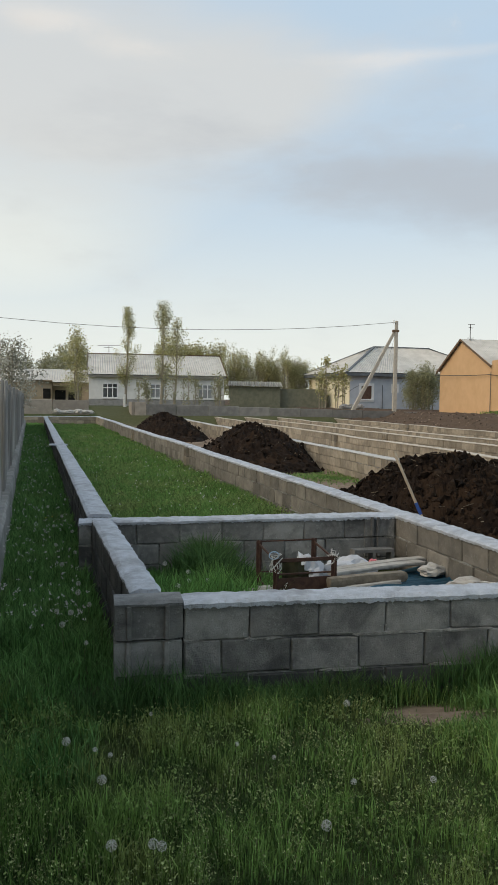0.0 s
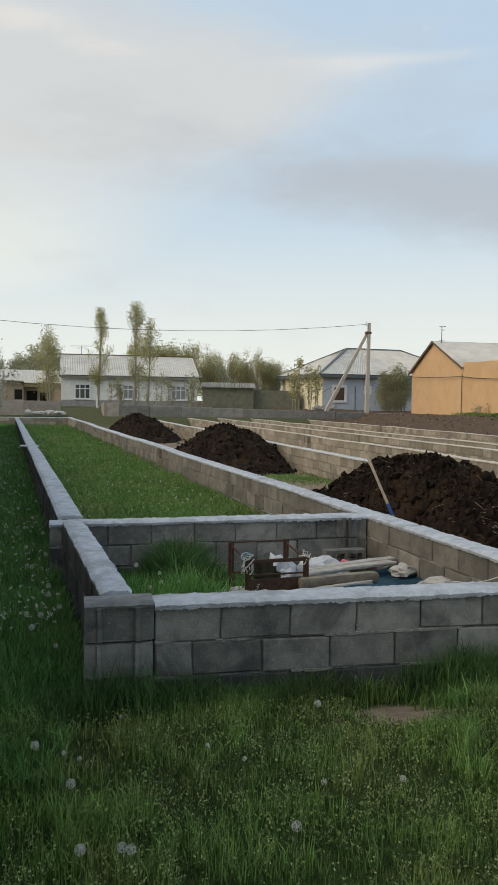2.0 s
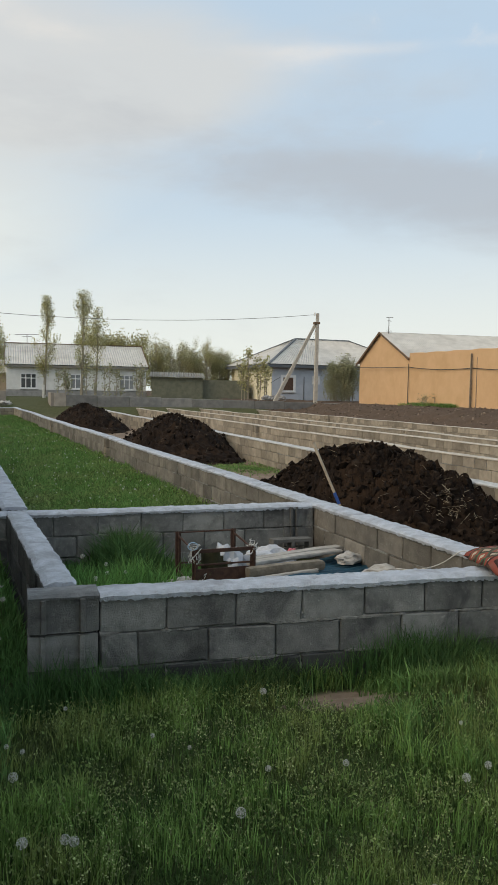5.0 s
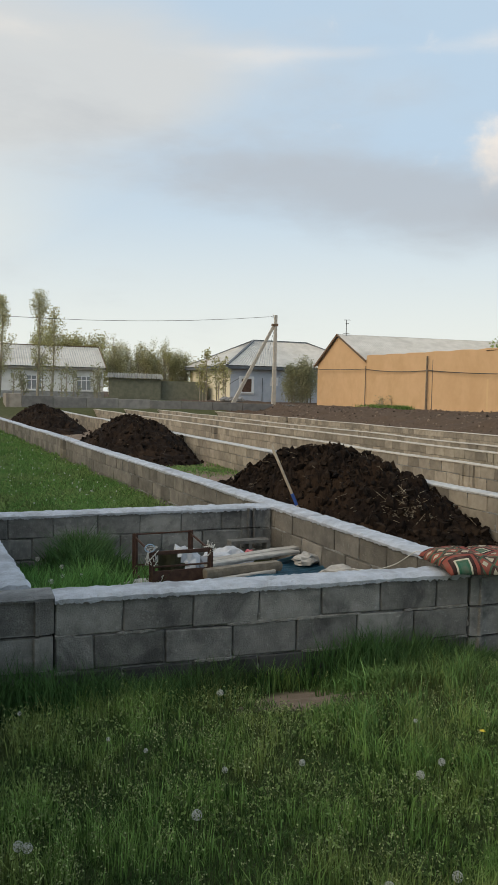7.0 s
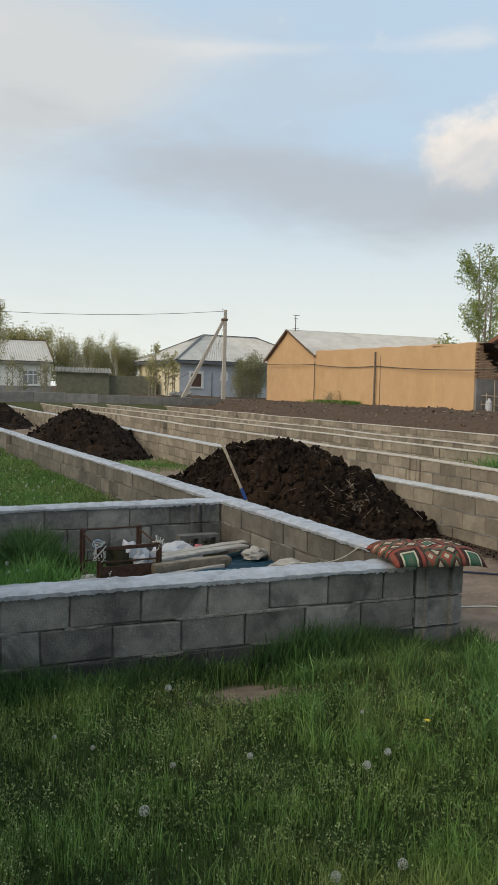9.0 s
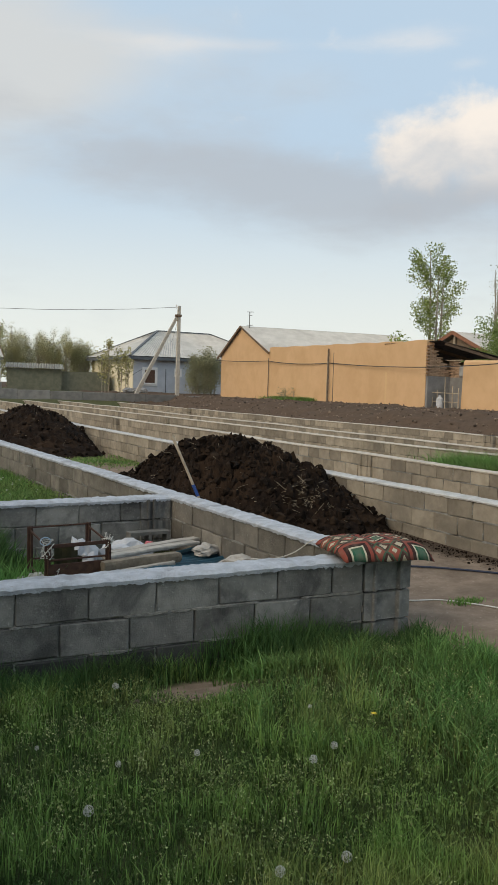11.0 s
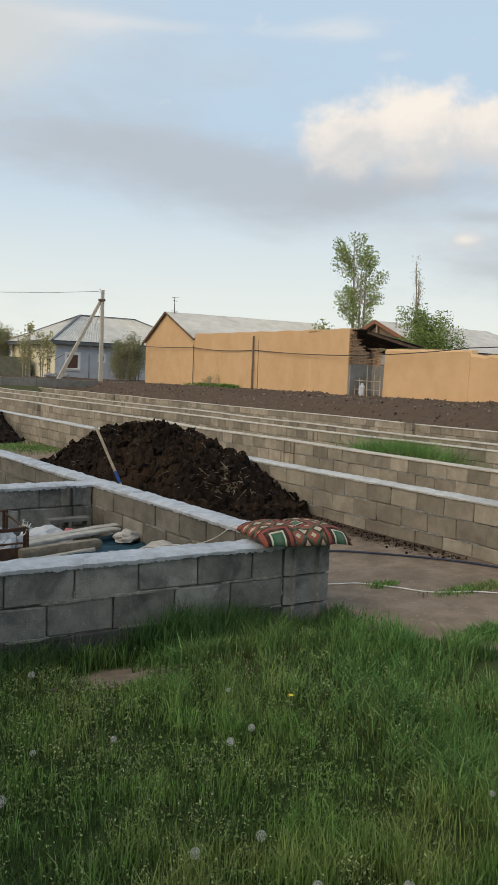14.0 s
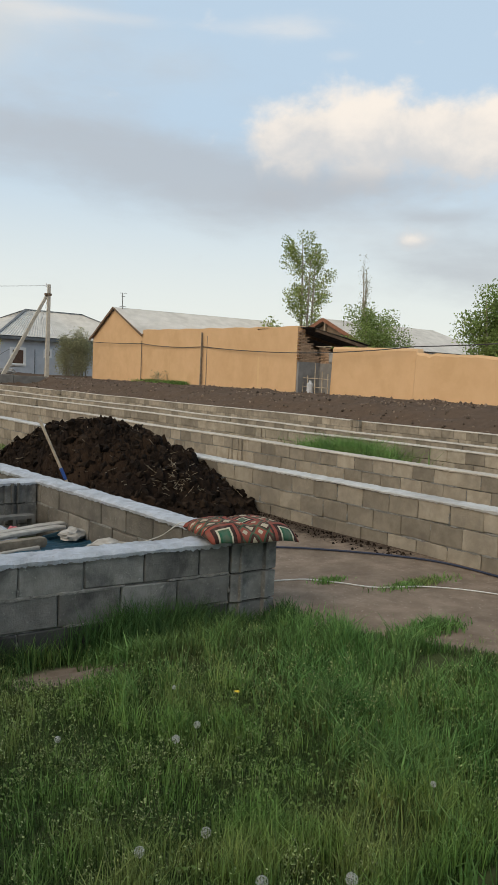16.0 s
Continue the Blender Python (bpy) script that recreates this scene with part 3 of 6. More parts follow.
# base=3: the lowest course's colour holds damp and the shade near the ground
block_wall("wall_front", (0.47, 0.095), (3.08, 0.095), "low front wall of damp grey concrete blocks, shade put into the lowest course", seed=3, start=-0.03, near=99, rise=lambda s: -0.014 - 0.002 * s, base=3, beads=(-1,), odd=0.24)
grooved_post(0.28, 0.10, 0, "grooved grey block pier at the wall's front corner", top=0.53)
grooved_post(3.28, 0.10, 0, "grooved grey block pier beneath a patterned cushion", top=0.50)
# warm=3 blocks: the shade beside the fence is put into their colour
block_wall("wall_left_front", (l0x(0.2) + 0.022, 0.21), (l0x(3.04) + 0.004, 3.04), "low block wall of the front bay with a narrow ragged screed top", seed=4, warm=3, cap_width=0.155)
block_wall("wall_left", (l0x(3.26), 3.26), (l0x(43.5), 43.5), "long low block wall, lane-side shade put into its dark colour, with a pale screed top", seed=5, near=38, warm=3)
block_wall("wall_right", (l1x(0.2), 0.21), (l1x(44.5), 44.5), "long low block wall of warm grey blocks", seed=6, near=38, warm=2, beads=(1,), bead_to=9.0)
block_wall("wall_back", (l0x(3.15) - 0.2, 3.15), (l1x(3.15) - 0.1, 3.15), "low cross wall of grey concrete blocks", seed=8, start=0.12, beads=(-1,), top=TOP - 0.018)
ledge = part_mesh("screed_ledge", cap_mesh(0.42, 0.2, 2.7, lambda s: TOP + 0.012 + 0 * s, 0.02), M_CAP)
ledge.matrix_world = pose(l0x(14.75) - 0.27, 14.75, 0)
tagged(ledge, "pale screed ledge across the long wall", "ledge", kind="structure")
block_wall("wall_end", (l0x(43.6) - 2, 43.7), (l1x(43.6), 43.7), "low cross wall at the far end of the plot", seed=9, near=0)
ROWS_X = [(5.95, -0.03, 0.53), (8.30, -0.02, 0.53), (10.65, -0.03, 0.53), (11.85, -0.01, 0.53), (15.6, -0.01, 0.50)]
for i, (x, k, top) in enumerate(ROWS_X):
    y0, y1 = (-4.0, 45.5) if i < 2 else (0.0, 47.5)
    block_wall("wall_row_%d" % (i + 1), (x + k * y0, y0), (x + k * y1, y1), "long low foundation wall of beige concrete blocks", courses=4 if i == 0 else 3, seed=20 + i,
               near=(22, 22, 18, 14, 12)[i], warm=True, beads=(1,) if i < 2 else (), bead_to=16.0, cap=M_CAP_ROW if i < 1 else M_CAP_WARM, top=top, thick=0.75 if i == 0 else 0.6, length=0.375)

# piers along the long walls
for x, y in ((l1x(14.2) - 0.03, 14.2), (l1x(25) - 0.03, 25), (5.62, 10.1), (5.75, 5.6), (7.8, 21), (8.15, 7.2), (9.95, 22), (10.4, 9.6), (11.7, 18), (15.4, 12), (15.2, 33)):
    grooved_post(x - 0.02, y, -90, "grooved grey block pier set in a long wall", top=0.525, width=0.36, depth=0.22, cap=False, warm=True)
grooved_post(l1x(3.15) - 0.3, 3.14, 0, "grooved grey block pier at the inner corner", top=0.53, width=0.22, depth=0.2, cap=False)

# ---------------------------------------------------------------- leaves, trees, grass


def leaf_mesh(name, centres, size, rng, droop=0.0):
    """Many small bent leaves as one mesh: each two triangles."""
    c = np.asarray(centres, float)
    n = len(c)
    a = rng.normal(size=(n, 3))
    a /= np.linalg.norm(a, axis=1)[:, None]
    b = np.cross(a, rng.normal(size=(n, 3)))
    b /= np.linalg.norm(b, axis=1)[:, None]
    s = size * rng.uniform(0.6, 1.35, (n, 1))
    v = np.stack([c - a * s, c + b * s * 0.55, c + a * s, c - b * s * 0.55], 1).reshape(-1, 3)
    k = np.arange(n)[:, None] * 4
    f = np.concatenate([k + np.array([0, 1, 2]), k + np.array([0, 2, 3])], 0)
    return raw_mesh(name, v.tolist(), f.tolist())


def tree(x, y, z, height, spread, label, leaf, leaves=1800, leaf_size=0.11, stems=1, bare=0.2, upswept=0.8, seed=1, trunk_r=0.12, group="", name="tree", white=False, cluster=0.3, wide_at=0.45):
    rng = np.random.default_rng(seed)
    ob = thing(name, pose(x, y, z - 0.05), label, "tree", group)
    bm = bmesh.new()
    tips = []
    for s in range(stems):
        off = rng.normal(0, 0.25 if stems > 1 else 0.0, 2)
        lean = rng.normal(0, 0.03 * height, 2)
        pts, rad = [], []
        for i in range(9):
            k = i / 8
            pts.append((off[0] + lean[0] * k + 0.03 * height * 0.2 * math.sin(3 * k + s), off[1] + lean[1] * k, height * k * (1 - 0.08 * s)))
            rad.append(trunk_r * (1 - 0.92 * k) + 0.008)
        tube(bm, pts, rad, 6)
        nb = 26 if height > 5 else 16
        for _ in range(nb // stems + 4):
            k = rng.uniform(bare, 0.97)
            i = min(int(k * 8), 7)
            p = np.array(pts[i]) * (1 - (k * 8 - i)) + np.array(pts[i + 1]) * (k * 8 - i)
            w = spread * (1 - abs(k - wide_at) / max(wide_at, 1 - wide_at) * 0.75) * rng.uniform(0.55, 1.05)
            az = rng.uniform(0, 2 * math.pi)
            up = w * upswept * rng.uniform(0.7, 1.5)
            q = p + np.array([math.cos(az) * w, math.sin(az) * w, up])
            mid = (p + q) / 2 + np.array([0, 0, -0.1 * up])
            tube(bm, [p, mid, q], [rad[i] * 0.45 + 0.006, rad[i] * 0.25 + 0.005, 0.005], 4)
            tips += [mid, q, (mid + q) / 2, q]
        tips += [np.array(pts[-1])] * 2
    part("trunk", bm, M_BARK, ob, "grey-brown trunk and limbs")
    if white:
        bm = bmesh.new()
        tube(bm, [(0, 0, 0.0), (0, 0, 1.0)], [trunk_r + 0.012, trunk_r * 0.92 + 0.012], 8)
        part("limewash_band", bm, M_WHITEBARK, ob, "white limewashed foot")
    tips = np.array(tips)
    c = tips[rng.integers(0, len(tips), leaves)] + np.clip(rng.normal(0, cluster, (leaves, 3)), -1.5 * cluster, 1.5 * cluster) * np.array([0.8, 0.8, 1.1])
    c = c[c[:, 2] > bare * height * 0.7]
    part_mesh("crown", leaf_mesh("crown", c, leaf_size, rng), leaf, ob, "loose leafy crown with gaps")
    return ob


def blade_mesh(name, x, y, z, h, w, rng, lean=0.45):
    """Bent grass blades: three triangles each."""
    n = len(x)
    az = rng.uniform(0, 2 * np.pi, n)
    fx, fy = np.cos(az), np.sin(az)
    tw = rng.uniform(0, 2 * np.pi, n)
    sx, sy = np.cos(tw), np.sin(tw)
    l1, l2 = h * lean * rng.uniform(0.0, 0.5, n), h * lean * rng.uniform(0.3, 1.5, n)
    w1 = w * 0.8

    def pt(ox, oy, oz):
        return np.stack([x + ox, y + oy, z + oz], -1)

    v = np.stack([pt(-sx * w, -sy * w, -0.01 + 0 * h), pt(sx * w, sy * w, -0.01 + 0 * h),
                  pt(fx * l1 - sx * w1, fy * l1 - sy * w1, h * 0.55), pt(fx * l1 + sx * w1, fy * l1 + sy * w1, h * 0.55),
                  pt(fx * l2, fy * l2, h * rng.uniform(0.8, 1.0, n))], 1).reshape(-1, 3)
    k = np.arange(n)[:, None] * 5
    f = np.concatenate([k + np.array(q) for q in ((0, 1, 3), (0, 3, 2), (2, 3, 4))], 0)
    return raw_mesh(name, v.tolist(), f.tolist())


def grass_material(name, c1, c2, c3):
    m = material(name, c1, c2, scale=1.6, rough=0.7, bump=0, island=0.45, spec=0.12, stain=c3, stain_scale=1.1, stain_amt=0.8)
    return leafy(m, 0.38)


M_GRASS = grass_material("turf_blades", (0.110, 0.218, 0.056), (0.180, 0.305, 0.090), (0.255, 0.285, 0.115))
M_GRASS_DEEP = grass_material("tall_grass_blades", (0.10, 0.22, 0.064), (0.17, 0.325, 0.10), (0.16, 0.25, 0.085))
# the bay weeds' own dark green; on the wall-foot tufts it paints shade
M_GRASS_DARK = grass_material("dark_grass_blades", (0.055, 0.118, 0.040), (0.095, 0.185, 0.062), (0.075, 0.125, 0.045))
M_LAWN = grass_material("lawn_blades", (0.142, 0.250, 0.062), (0.240, 0.372, 0.104), (0.31, 0.332, 0.114))
# low layer darkened: the shade down between tufts is put into its colour
M_UNDER_SHADE = grass_material("turf_under_shade", (0.058, 0.105, 0.031), (0.100, 0.168, 0.050), (0.13, 0.148, 0.056))
M_LUSH = grass_material("lush_blades", (0.098, 0.205, 0.058), (0.170, 0.295, 0.090), (0.185, 0.265, 0.088))
M_RANK = grass_material("rank_blades", (0.085, 0.205, 0.055), (0.155, 0.315, 0.085), (0.17, 0.27, 0.085))
M_SEEDHEAD = material("pale_seed_heads", (0.20, 0.25, 0.085), (0.33, 0.36, 0.155), 9, 0.8, 0, island=0.5)


M_HERB = foliage_material("herb_leaf", (0.14, 0.22, 0.06), (0.25, 0.32, 0.11), 0.5, 2.0)


def fence_x(y):
    return -0.72 - 0.077 * y


def bare_edge(x, y):
    """Positive on the bare yard."""
    e = np.minimum(x - (3.25 - 0.07 * np.maximum(y, 0)), (y + 0.35) + 1.5 * (x - 3.4))
    return e - 0.06 + 0.3 * (fbm(x * 1.7, y * 1.7, 21) - 0.47)


def grass(name, x, y, h, w, mat, label, rng, lean=0.45):
    z = ground_z(x, y)
    ob = part_mesh(name, blade_mesh(name, x, y, z, h, w, rng, lean), mat)
    return tagged(ob, label, "grass", kind="stuff")


def grow_grass():
    rng = np.random.default_rng(4)
    # lawn before the front wall: a dense low layer and upright tufts over it
    def lawn_spot(n):
        x, y = rng.uniform(-1.6, 5.2, n), rng.uniform(-2.75, 0.0, n)
        d = np.hypot((x - 1.82) / 0.38, (y + 0.35) / 0.20) + 1.7 * (fbm(x * 4, y * 4, 5) - 0.5)
        keep = (bare_edge(x, y) < rng.uniform(-0.12, 0.06, n)) & (d > rng.uniform(0.6, 1.3, n)) & (x < 1.9 + 1.15 * (y + 4.6)) & (x > fence_x(y) + 0.1)
        keep &= np.hypot((x - 3.72) / 0.30, (y + 1.28) / 0.14) + 1.2 * (fbm(x * 5, y * 5, 6) - 0.5) > rng.uniform(0.6, 1.2, n)
        return x[keep], y[keep]

    def trodden(x, y):
        """Shorter growth before the bare patch."""
        return 1 - 0.6 * np.exp(-((x - 1.77) / 0.5) ** 2 - ((y + 0.62) / 0.22) ** 2)

    def lushness(x, y):
        return sm(x + 0.55 * (y + 1.0) + 2.6 * (fbm(x * 2.2, y * 2.2, 44) - 0.5), 1.3, 3.6)

    x, y = lawn_spot(150000)
    h = (0.025 + 0.05 * fbm(x * 2.2, y * 2.2, 12)) * rng.uniform(0.5, 1.4, len(x))
    grass("turf_underlayer", x, y, h * trodden(x, y), 0.0013 + 0.0016 * rng.random(len(x)), M_UNDER_SHADE, "short dense turf before the front wall", rng, 0.8)
    x, y = lawn_spot(190000)
    clump = sm(fbm(x * 2.1, y * 2.1, 12), 0.28, 0.68)
    tuft = sm(fbm(x * 7.5, y * 7.5, 77), 0.34, 0.64)
    k = rng.random(len(x)) < 0.05 + 1.0 * tuft * (0.3 + 0.7 * clump)
    x, y, clump, tuft = x[k], y[k], clump[k], tuft[k]
    h = (0.045 + 0.07 * clump + 0.065 * tuft) * rng.uniform(0.55, 1.35, len(x)) * trodden(x, y)
    h = h * (1 - 0.5 * sm(bare_edge(x, y), -0.45, -0.1) * (y < 0))
    lush = lushness(x, y) > rng.random(len(x))
    p = ~lush
    grass("lawn_grass", x[p], y[p], h[p], 0.0013 + 0.0015 * rng.random(p.sum()), M_LAWN, "olive-green uneven lawn grass before the front wall", rng, 0.34)
    q = lush
    grass("lush_grass", x[q], y[q], h[q] * 1.1 + 0.01, 0.0018 + 0.0026 * rng.random(q.sum()), M_LUSH, "lush blue-green grass beside the bare yard", rng, 0.5)
    # broad-bladed clumps at the edge of the yard and by the bare patch
    xs, ys = [], []
    for cx, cy, rx, ry, m in ((2.32, -0.28, 0.22, 0.13, 2600), (3.25, -0.30, 0.28, 0.14, 2200), (3.15, -0.9, 0.35, 0.25, 2000), (2.75, -1.55, 0.25, 0.2, 1200), (2.55, -2.1, 0.22, 0.2, 900), (4.1, -0.85, 0.22, 0.1, 900)):
        xs.append(rng.normal(cx, rx * 0.6, m)), ys.append(np.minimum(rng.normal(cy, ry * 0.6, m), -0.04))
    x, y = np.concatenate(xs), np.concatenate(ys)
    grass("broad_grass", x, y, rng.uniform(0.06, 0.19, len(x)) * (0.5 + 0.9 * fbm(x * 4, y * 4, 15)) * (1 - 0.45 * sm(x, 2.6, 3.3)), 0.0025 + 0.003 * rng.random(len(x)), M_LUSH, "broad-bladed lush grass clumps at the edge of the yard", rng, 0.75)
    # thinner grass round and behind the viewpoint
    n = 30000
    x, y = fence_x(-4) + 0.2 + 6.5 * rng.random(n), rng.uniform(-9, -2.7, n)
    grass("rear_grass", x, y, rng.uniform(0.06, 0.15, n), 0.004 + 0.003 * rng.random(n), M_GRASS, "thin lawn grass along the path", rng)
    # small-leaved herbs low among the blades
    n = 44000
    x, y = rng.uniform(-0.8, 5.0, n), rng.uniform(-2.7, -0.1, n)
    k = (sm(fbm(x * 3.2, y * 3.2, 90), 0.38, 0.62) > rng.random(n)) & (bare_edge(x, y) < 0.08) & (x < 1.9 + 1.15 * (y + 4.6)) & (np.hypot((x - 1.82) / 0.40, (y + 0.37) / 0.22) > 1) & (lushness(x, y) < rng.random(n))
    x, y = x[k], y[k]
    c3 = np.stack([x, y, ground_z(x, y) + rng.uniform(0.04, 0.14, len(x))], -1)
    tagged(part_mesh("herb_leaves", leaf_mesh("herb_leaves", c3, 0.0082, rng), M_HERB), "low small-leaved herbs among the lawn grass", "herbs", kind="stuff")
    # tall tufts along the foot of the walls, darkened to carry the shade there
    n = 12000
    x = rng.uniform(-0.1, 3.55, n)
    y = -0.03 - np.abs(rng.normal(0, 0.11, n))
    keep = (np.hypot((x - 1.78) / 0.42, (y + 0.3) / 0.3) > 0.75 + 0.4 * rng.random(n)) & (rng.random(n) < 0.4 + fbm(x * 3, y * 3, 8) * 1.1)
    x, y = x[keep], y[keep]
    grass("wall_foot_grass", x, y, rng.uniform(0.12, 0.34, len(x)) * (0.45 + 1.1 * fbm(x * 3.5, y * 2, 14)) * (1 - 0.5 * sm(x, 2.7, 3.4)), 0.0018 + 0.0018 * rng.random(len(x)), M_GRASS_DARK, "tall grass at the foot of the front wall, shade put into its dark green", rng, 0.35)
    # lane between the left wall and the fence
    n = 60000
    y = -1.0 + 44.5 * rng.random(n) ** 1.9
    x = fence_x(y) + (l0x(y) - 0.12 - fence_x(y)) * rng.random(n)
    keep = ~((y < 0.1) & (x > 0.0)) & (rng.random(n) < 0.15 + 0.85 * sm(y, -0.9, 1.6))
    x, y = x[keep], y[keep]
    dist = y + 4.4
    grass("lane_grass", x, y, rng.uniform(0.06, 0.21, len(x)) * (0.3 + 1.2 * fbm(x * 2.5, y * 2.5, 40)), 0.0016 + 0.00075 * dist * rng.uniform(0.5, 1, len(x)), M_GRASS_DEEP, "dense grass in the lane beside the fence", rng)
    # the front bay of the plot
    n = 19000
    y = rng.uniform(0.25, 3.03, n)
    x = l0x(y) + 0.12 + np.abs(rng.normal(0, 0.62, n))
    keep = (x < 1.75 + 0.25 * rng.random(n)) & (rng.random(n) < 0.3 + fbm(x * 2, y * 2, 50))
    x, y = x[keep], y[keep]
    grass("bay_grass", x, y, rng.uniform(0.10, 0.34, len(x)) * (0.2 + 1.5 * fbm(x * 3.2, y * 3.2, 51) * sm(fbm(x * 1.6, y * 1.6, 53), 0.25, 0.6)) * (1.15 - 0.3 * sm(x, 0.9, 1.7)), 0.003 + 0.004 * rng.random(len(x)), M_RANK, "rank tall grass in the walled bay", rng, 0.4)
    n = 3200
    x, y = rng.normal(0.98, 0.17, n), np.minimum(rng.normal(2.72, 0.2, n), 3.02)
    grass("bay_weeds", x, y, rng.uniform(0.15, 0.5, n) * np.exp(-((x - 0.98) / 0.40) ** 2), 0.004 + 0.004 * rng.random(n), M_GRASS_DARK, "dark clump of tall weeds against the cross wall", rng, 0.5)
    # the long strip behind
    n = 150000
    y = 3.3 + 40 * rng.random(n) ** 2.0
    x = l0x(y) + 0.1 + (l1x(y) - l0x(y) - 0.2) * rng.random(n)
    keep = rng.random(n) < 0.65 + 0.8 * fbm(x * 1.2, y * 0.8, 60)
    x, y = x[keep], y[keep]
    dist = y + 4.4
    grass("strip_grass", x, y, rng.uniform(0.05, 0.2, len(x)) * (0.35 + 1.3 * fbm(x * 2.2, y * 1.2, 61)), 0.0010 + 0.00055 * dist * rng.uniform(0.5, 1, len(x)), M_GRASS, "bright turf in the long walled strip", rng)
    # tufts on the trodden yard and between the long walls
    spots = [(4.35, 0.42, 0.13, 0.07, 260), (4.95, 0.02, 0.38, 0.09, 750), (3.6, 11.5, 0.5, 2.0, 2500), (4.9, 12.2, 0.9, 1.2, 2500), (9.75, 6.1, 0.34, 1.0, 5000), (9.5, 8.5, 0.5, 2.0, 2200),
             (4.7, -1.5, 0.35, 0.2, 900), (14.0, 4.5, 0.8, 2.5, 2600), (24.0, 39.5, 0.5, 1.6, 1500), (24.1, 37.0, 0.3, 0.8, 500), (7.1, 4.0, 0.35, 3.0, 600)]
    xs, ys, hs, ws = [], [], [], []
    for cx, cy, rx, ry, m in spots:
        xs.append(rng.normal(cx, rx * 0.55, m)), ys.append(rng.normal(cy, ry * 0.55, m))
        dd = math.hypot(cx, cy + 4.3)
        big = 0.30 if cx > 8 else 0.05
        hs.append(rng.uniform(0.4, 1.0, m) * big * (2.4 if 9 < cx < 9.8 and cy < 7 else 1)), ws.append((0.0012 + 0.0005 * dd) * rng.uniform(0.6, 1.2, m))
    grass("yard_tufts", np.concatenate(xs), np.concatenate(ys), np.concatenate(hs), np.concatenate(ws), M_GRASS, "scattered grass tufts on trodden earth", rng, 0.7)
    # seed-bearing weeds standing among the grass: thin stalks set with tiny pods
    n = 6500
    x, y = rng.uniform(-1.2, 5.0, n), rng.uniform(-2.7, -0.12, n)
    keep = (bare_edge(x, y) < 0.05) & (rng.random(n) < 0.12 + 0.9 * sm(fbm(x * 1.8, y * 1.8, 77), 0.36, 0.60)) & (x < 1.9 + 1.15 * (y + 4.6)) & (x > fence_x(y) + 0.15) & (lushness(x, y) * 0.8 < rng.random(n)) & (np.hypot((x - 1.82) / 0.40, (y + 0.37) / 0.22) > 1)
    x, y = x[keep], y[keep]
    z = ground_z(x, y)
    h = rng.uniform(0.07, 0.19, len(x)) * trodden(x, y)
    k = 13
    f = rng.uniform(0.45, 1.05, (len(x), k))
    lean = rng.normal(0, 0.16, (len(x), 2))
    c = np.stack([x[:, None] + lean[:, :1] * h[:, None] * f + rng.normal(0, 0.009, (len(x), k)), y[:, None] + lean[:, 1:] * h[:, None] * f + rng.normal(0, 0.009, (len(x), k)), z[:, None] + h[:, None] * f], -1).reshape(-1, 3)
    tagged(part_mesh("weed_heads", leaf_mesh("weed_heads", c, 0.0046, rng), M_SEEDHEAD), "tiny pale seed heads of weeds in the lawn", "weeds", kind="stuff")
    n = 900
    y = 3.4 + 24 * rng.random(n) ** 1.7
    x = l0x(y) + 0.2 + (l1x(y) - l0x(y) - 0.4) * rng.random(n)
    k = 10
    c = np.stack([x, y, ground_z(x, y) + 0.13], -1)
    c = np.repeat(c, k, 0) + rng.normal(0, 1, (n * k, 3)) * np.array([0.05, 0.05, 0.035])
    tagged(part_mesh("strip_herbs", leaf_mesh("strip_herbs", c, 0.02, rng), M_HERB), "yellowish herbs dotted through the turf strip", "herbs", kind="stuff")
    # small white blossoms in the lane and strip
    n = 760
    y = 0.9 + 27 * rng.random(n) ** 1.4
    left = rng.random(n) < 0.6
    x = np.where(left, fence_x(y) + 0.1 + (l0x(y) - 0.3 - fence_x(y)) * rng.random(n), l0x(y) + 0.3 + 2.3 * rng.random(n))
    y = np.where(left, y, np.maximum(y, 3.6))
    z = ground_z(x, y) + rng.uniform(0.17, 0.27, n) * np.where(left, 1.0, 0.85)
    c = np.stack([x, y, z], -1)
    c = np.repeat(c, 4, 0) + rng.normal(0, 0.007, (4 * n, 3))
    tagged(part_mesh("wild_blossoms", leaf_mesh("wild_blossoms", c, 0.010, rng), M_PUFF), "small white wild blossoms dotted through grass", "flowers", kind="stuff")


grow_grass()


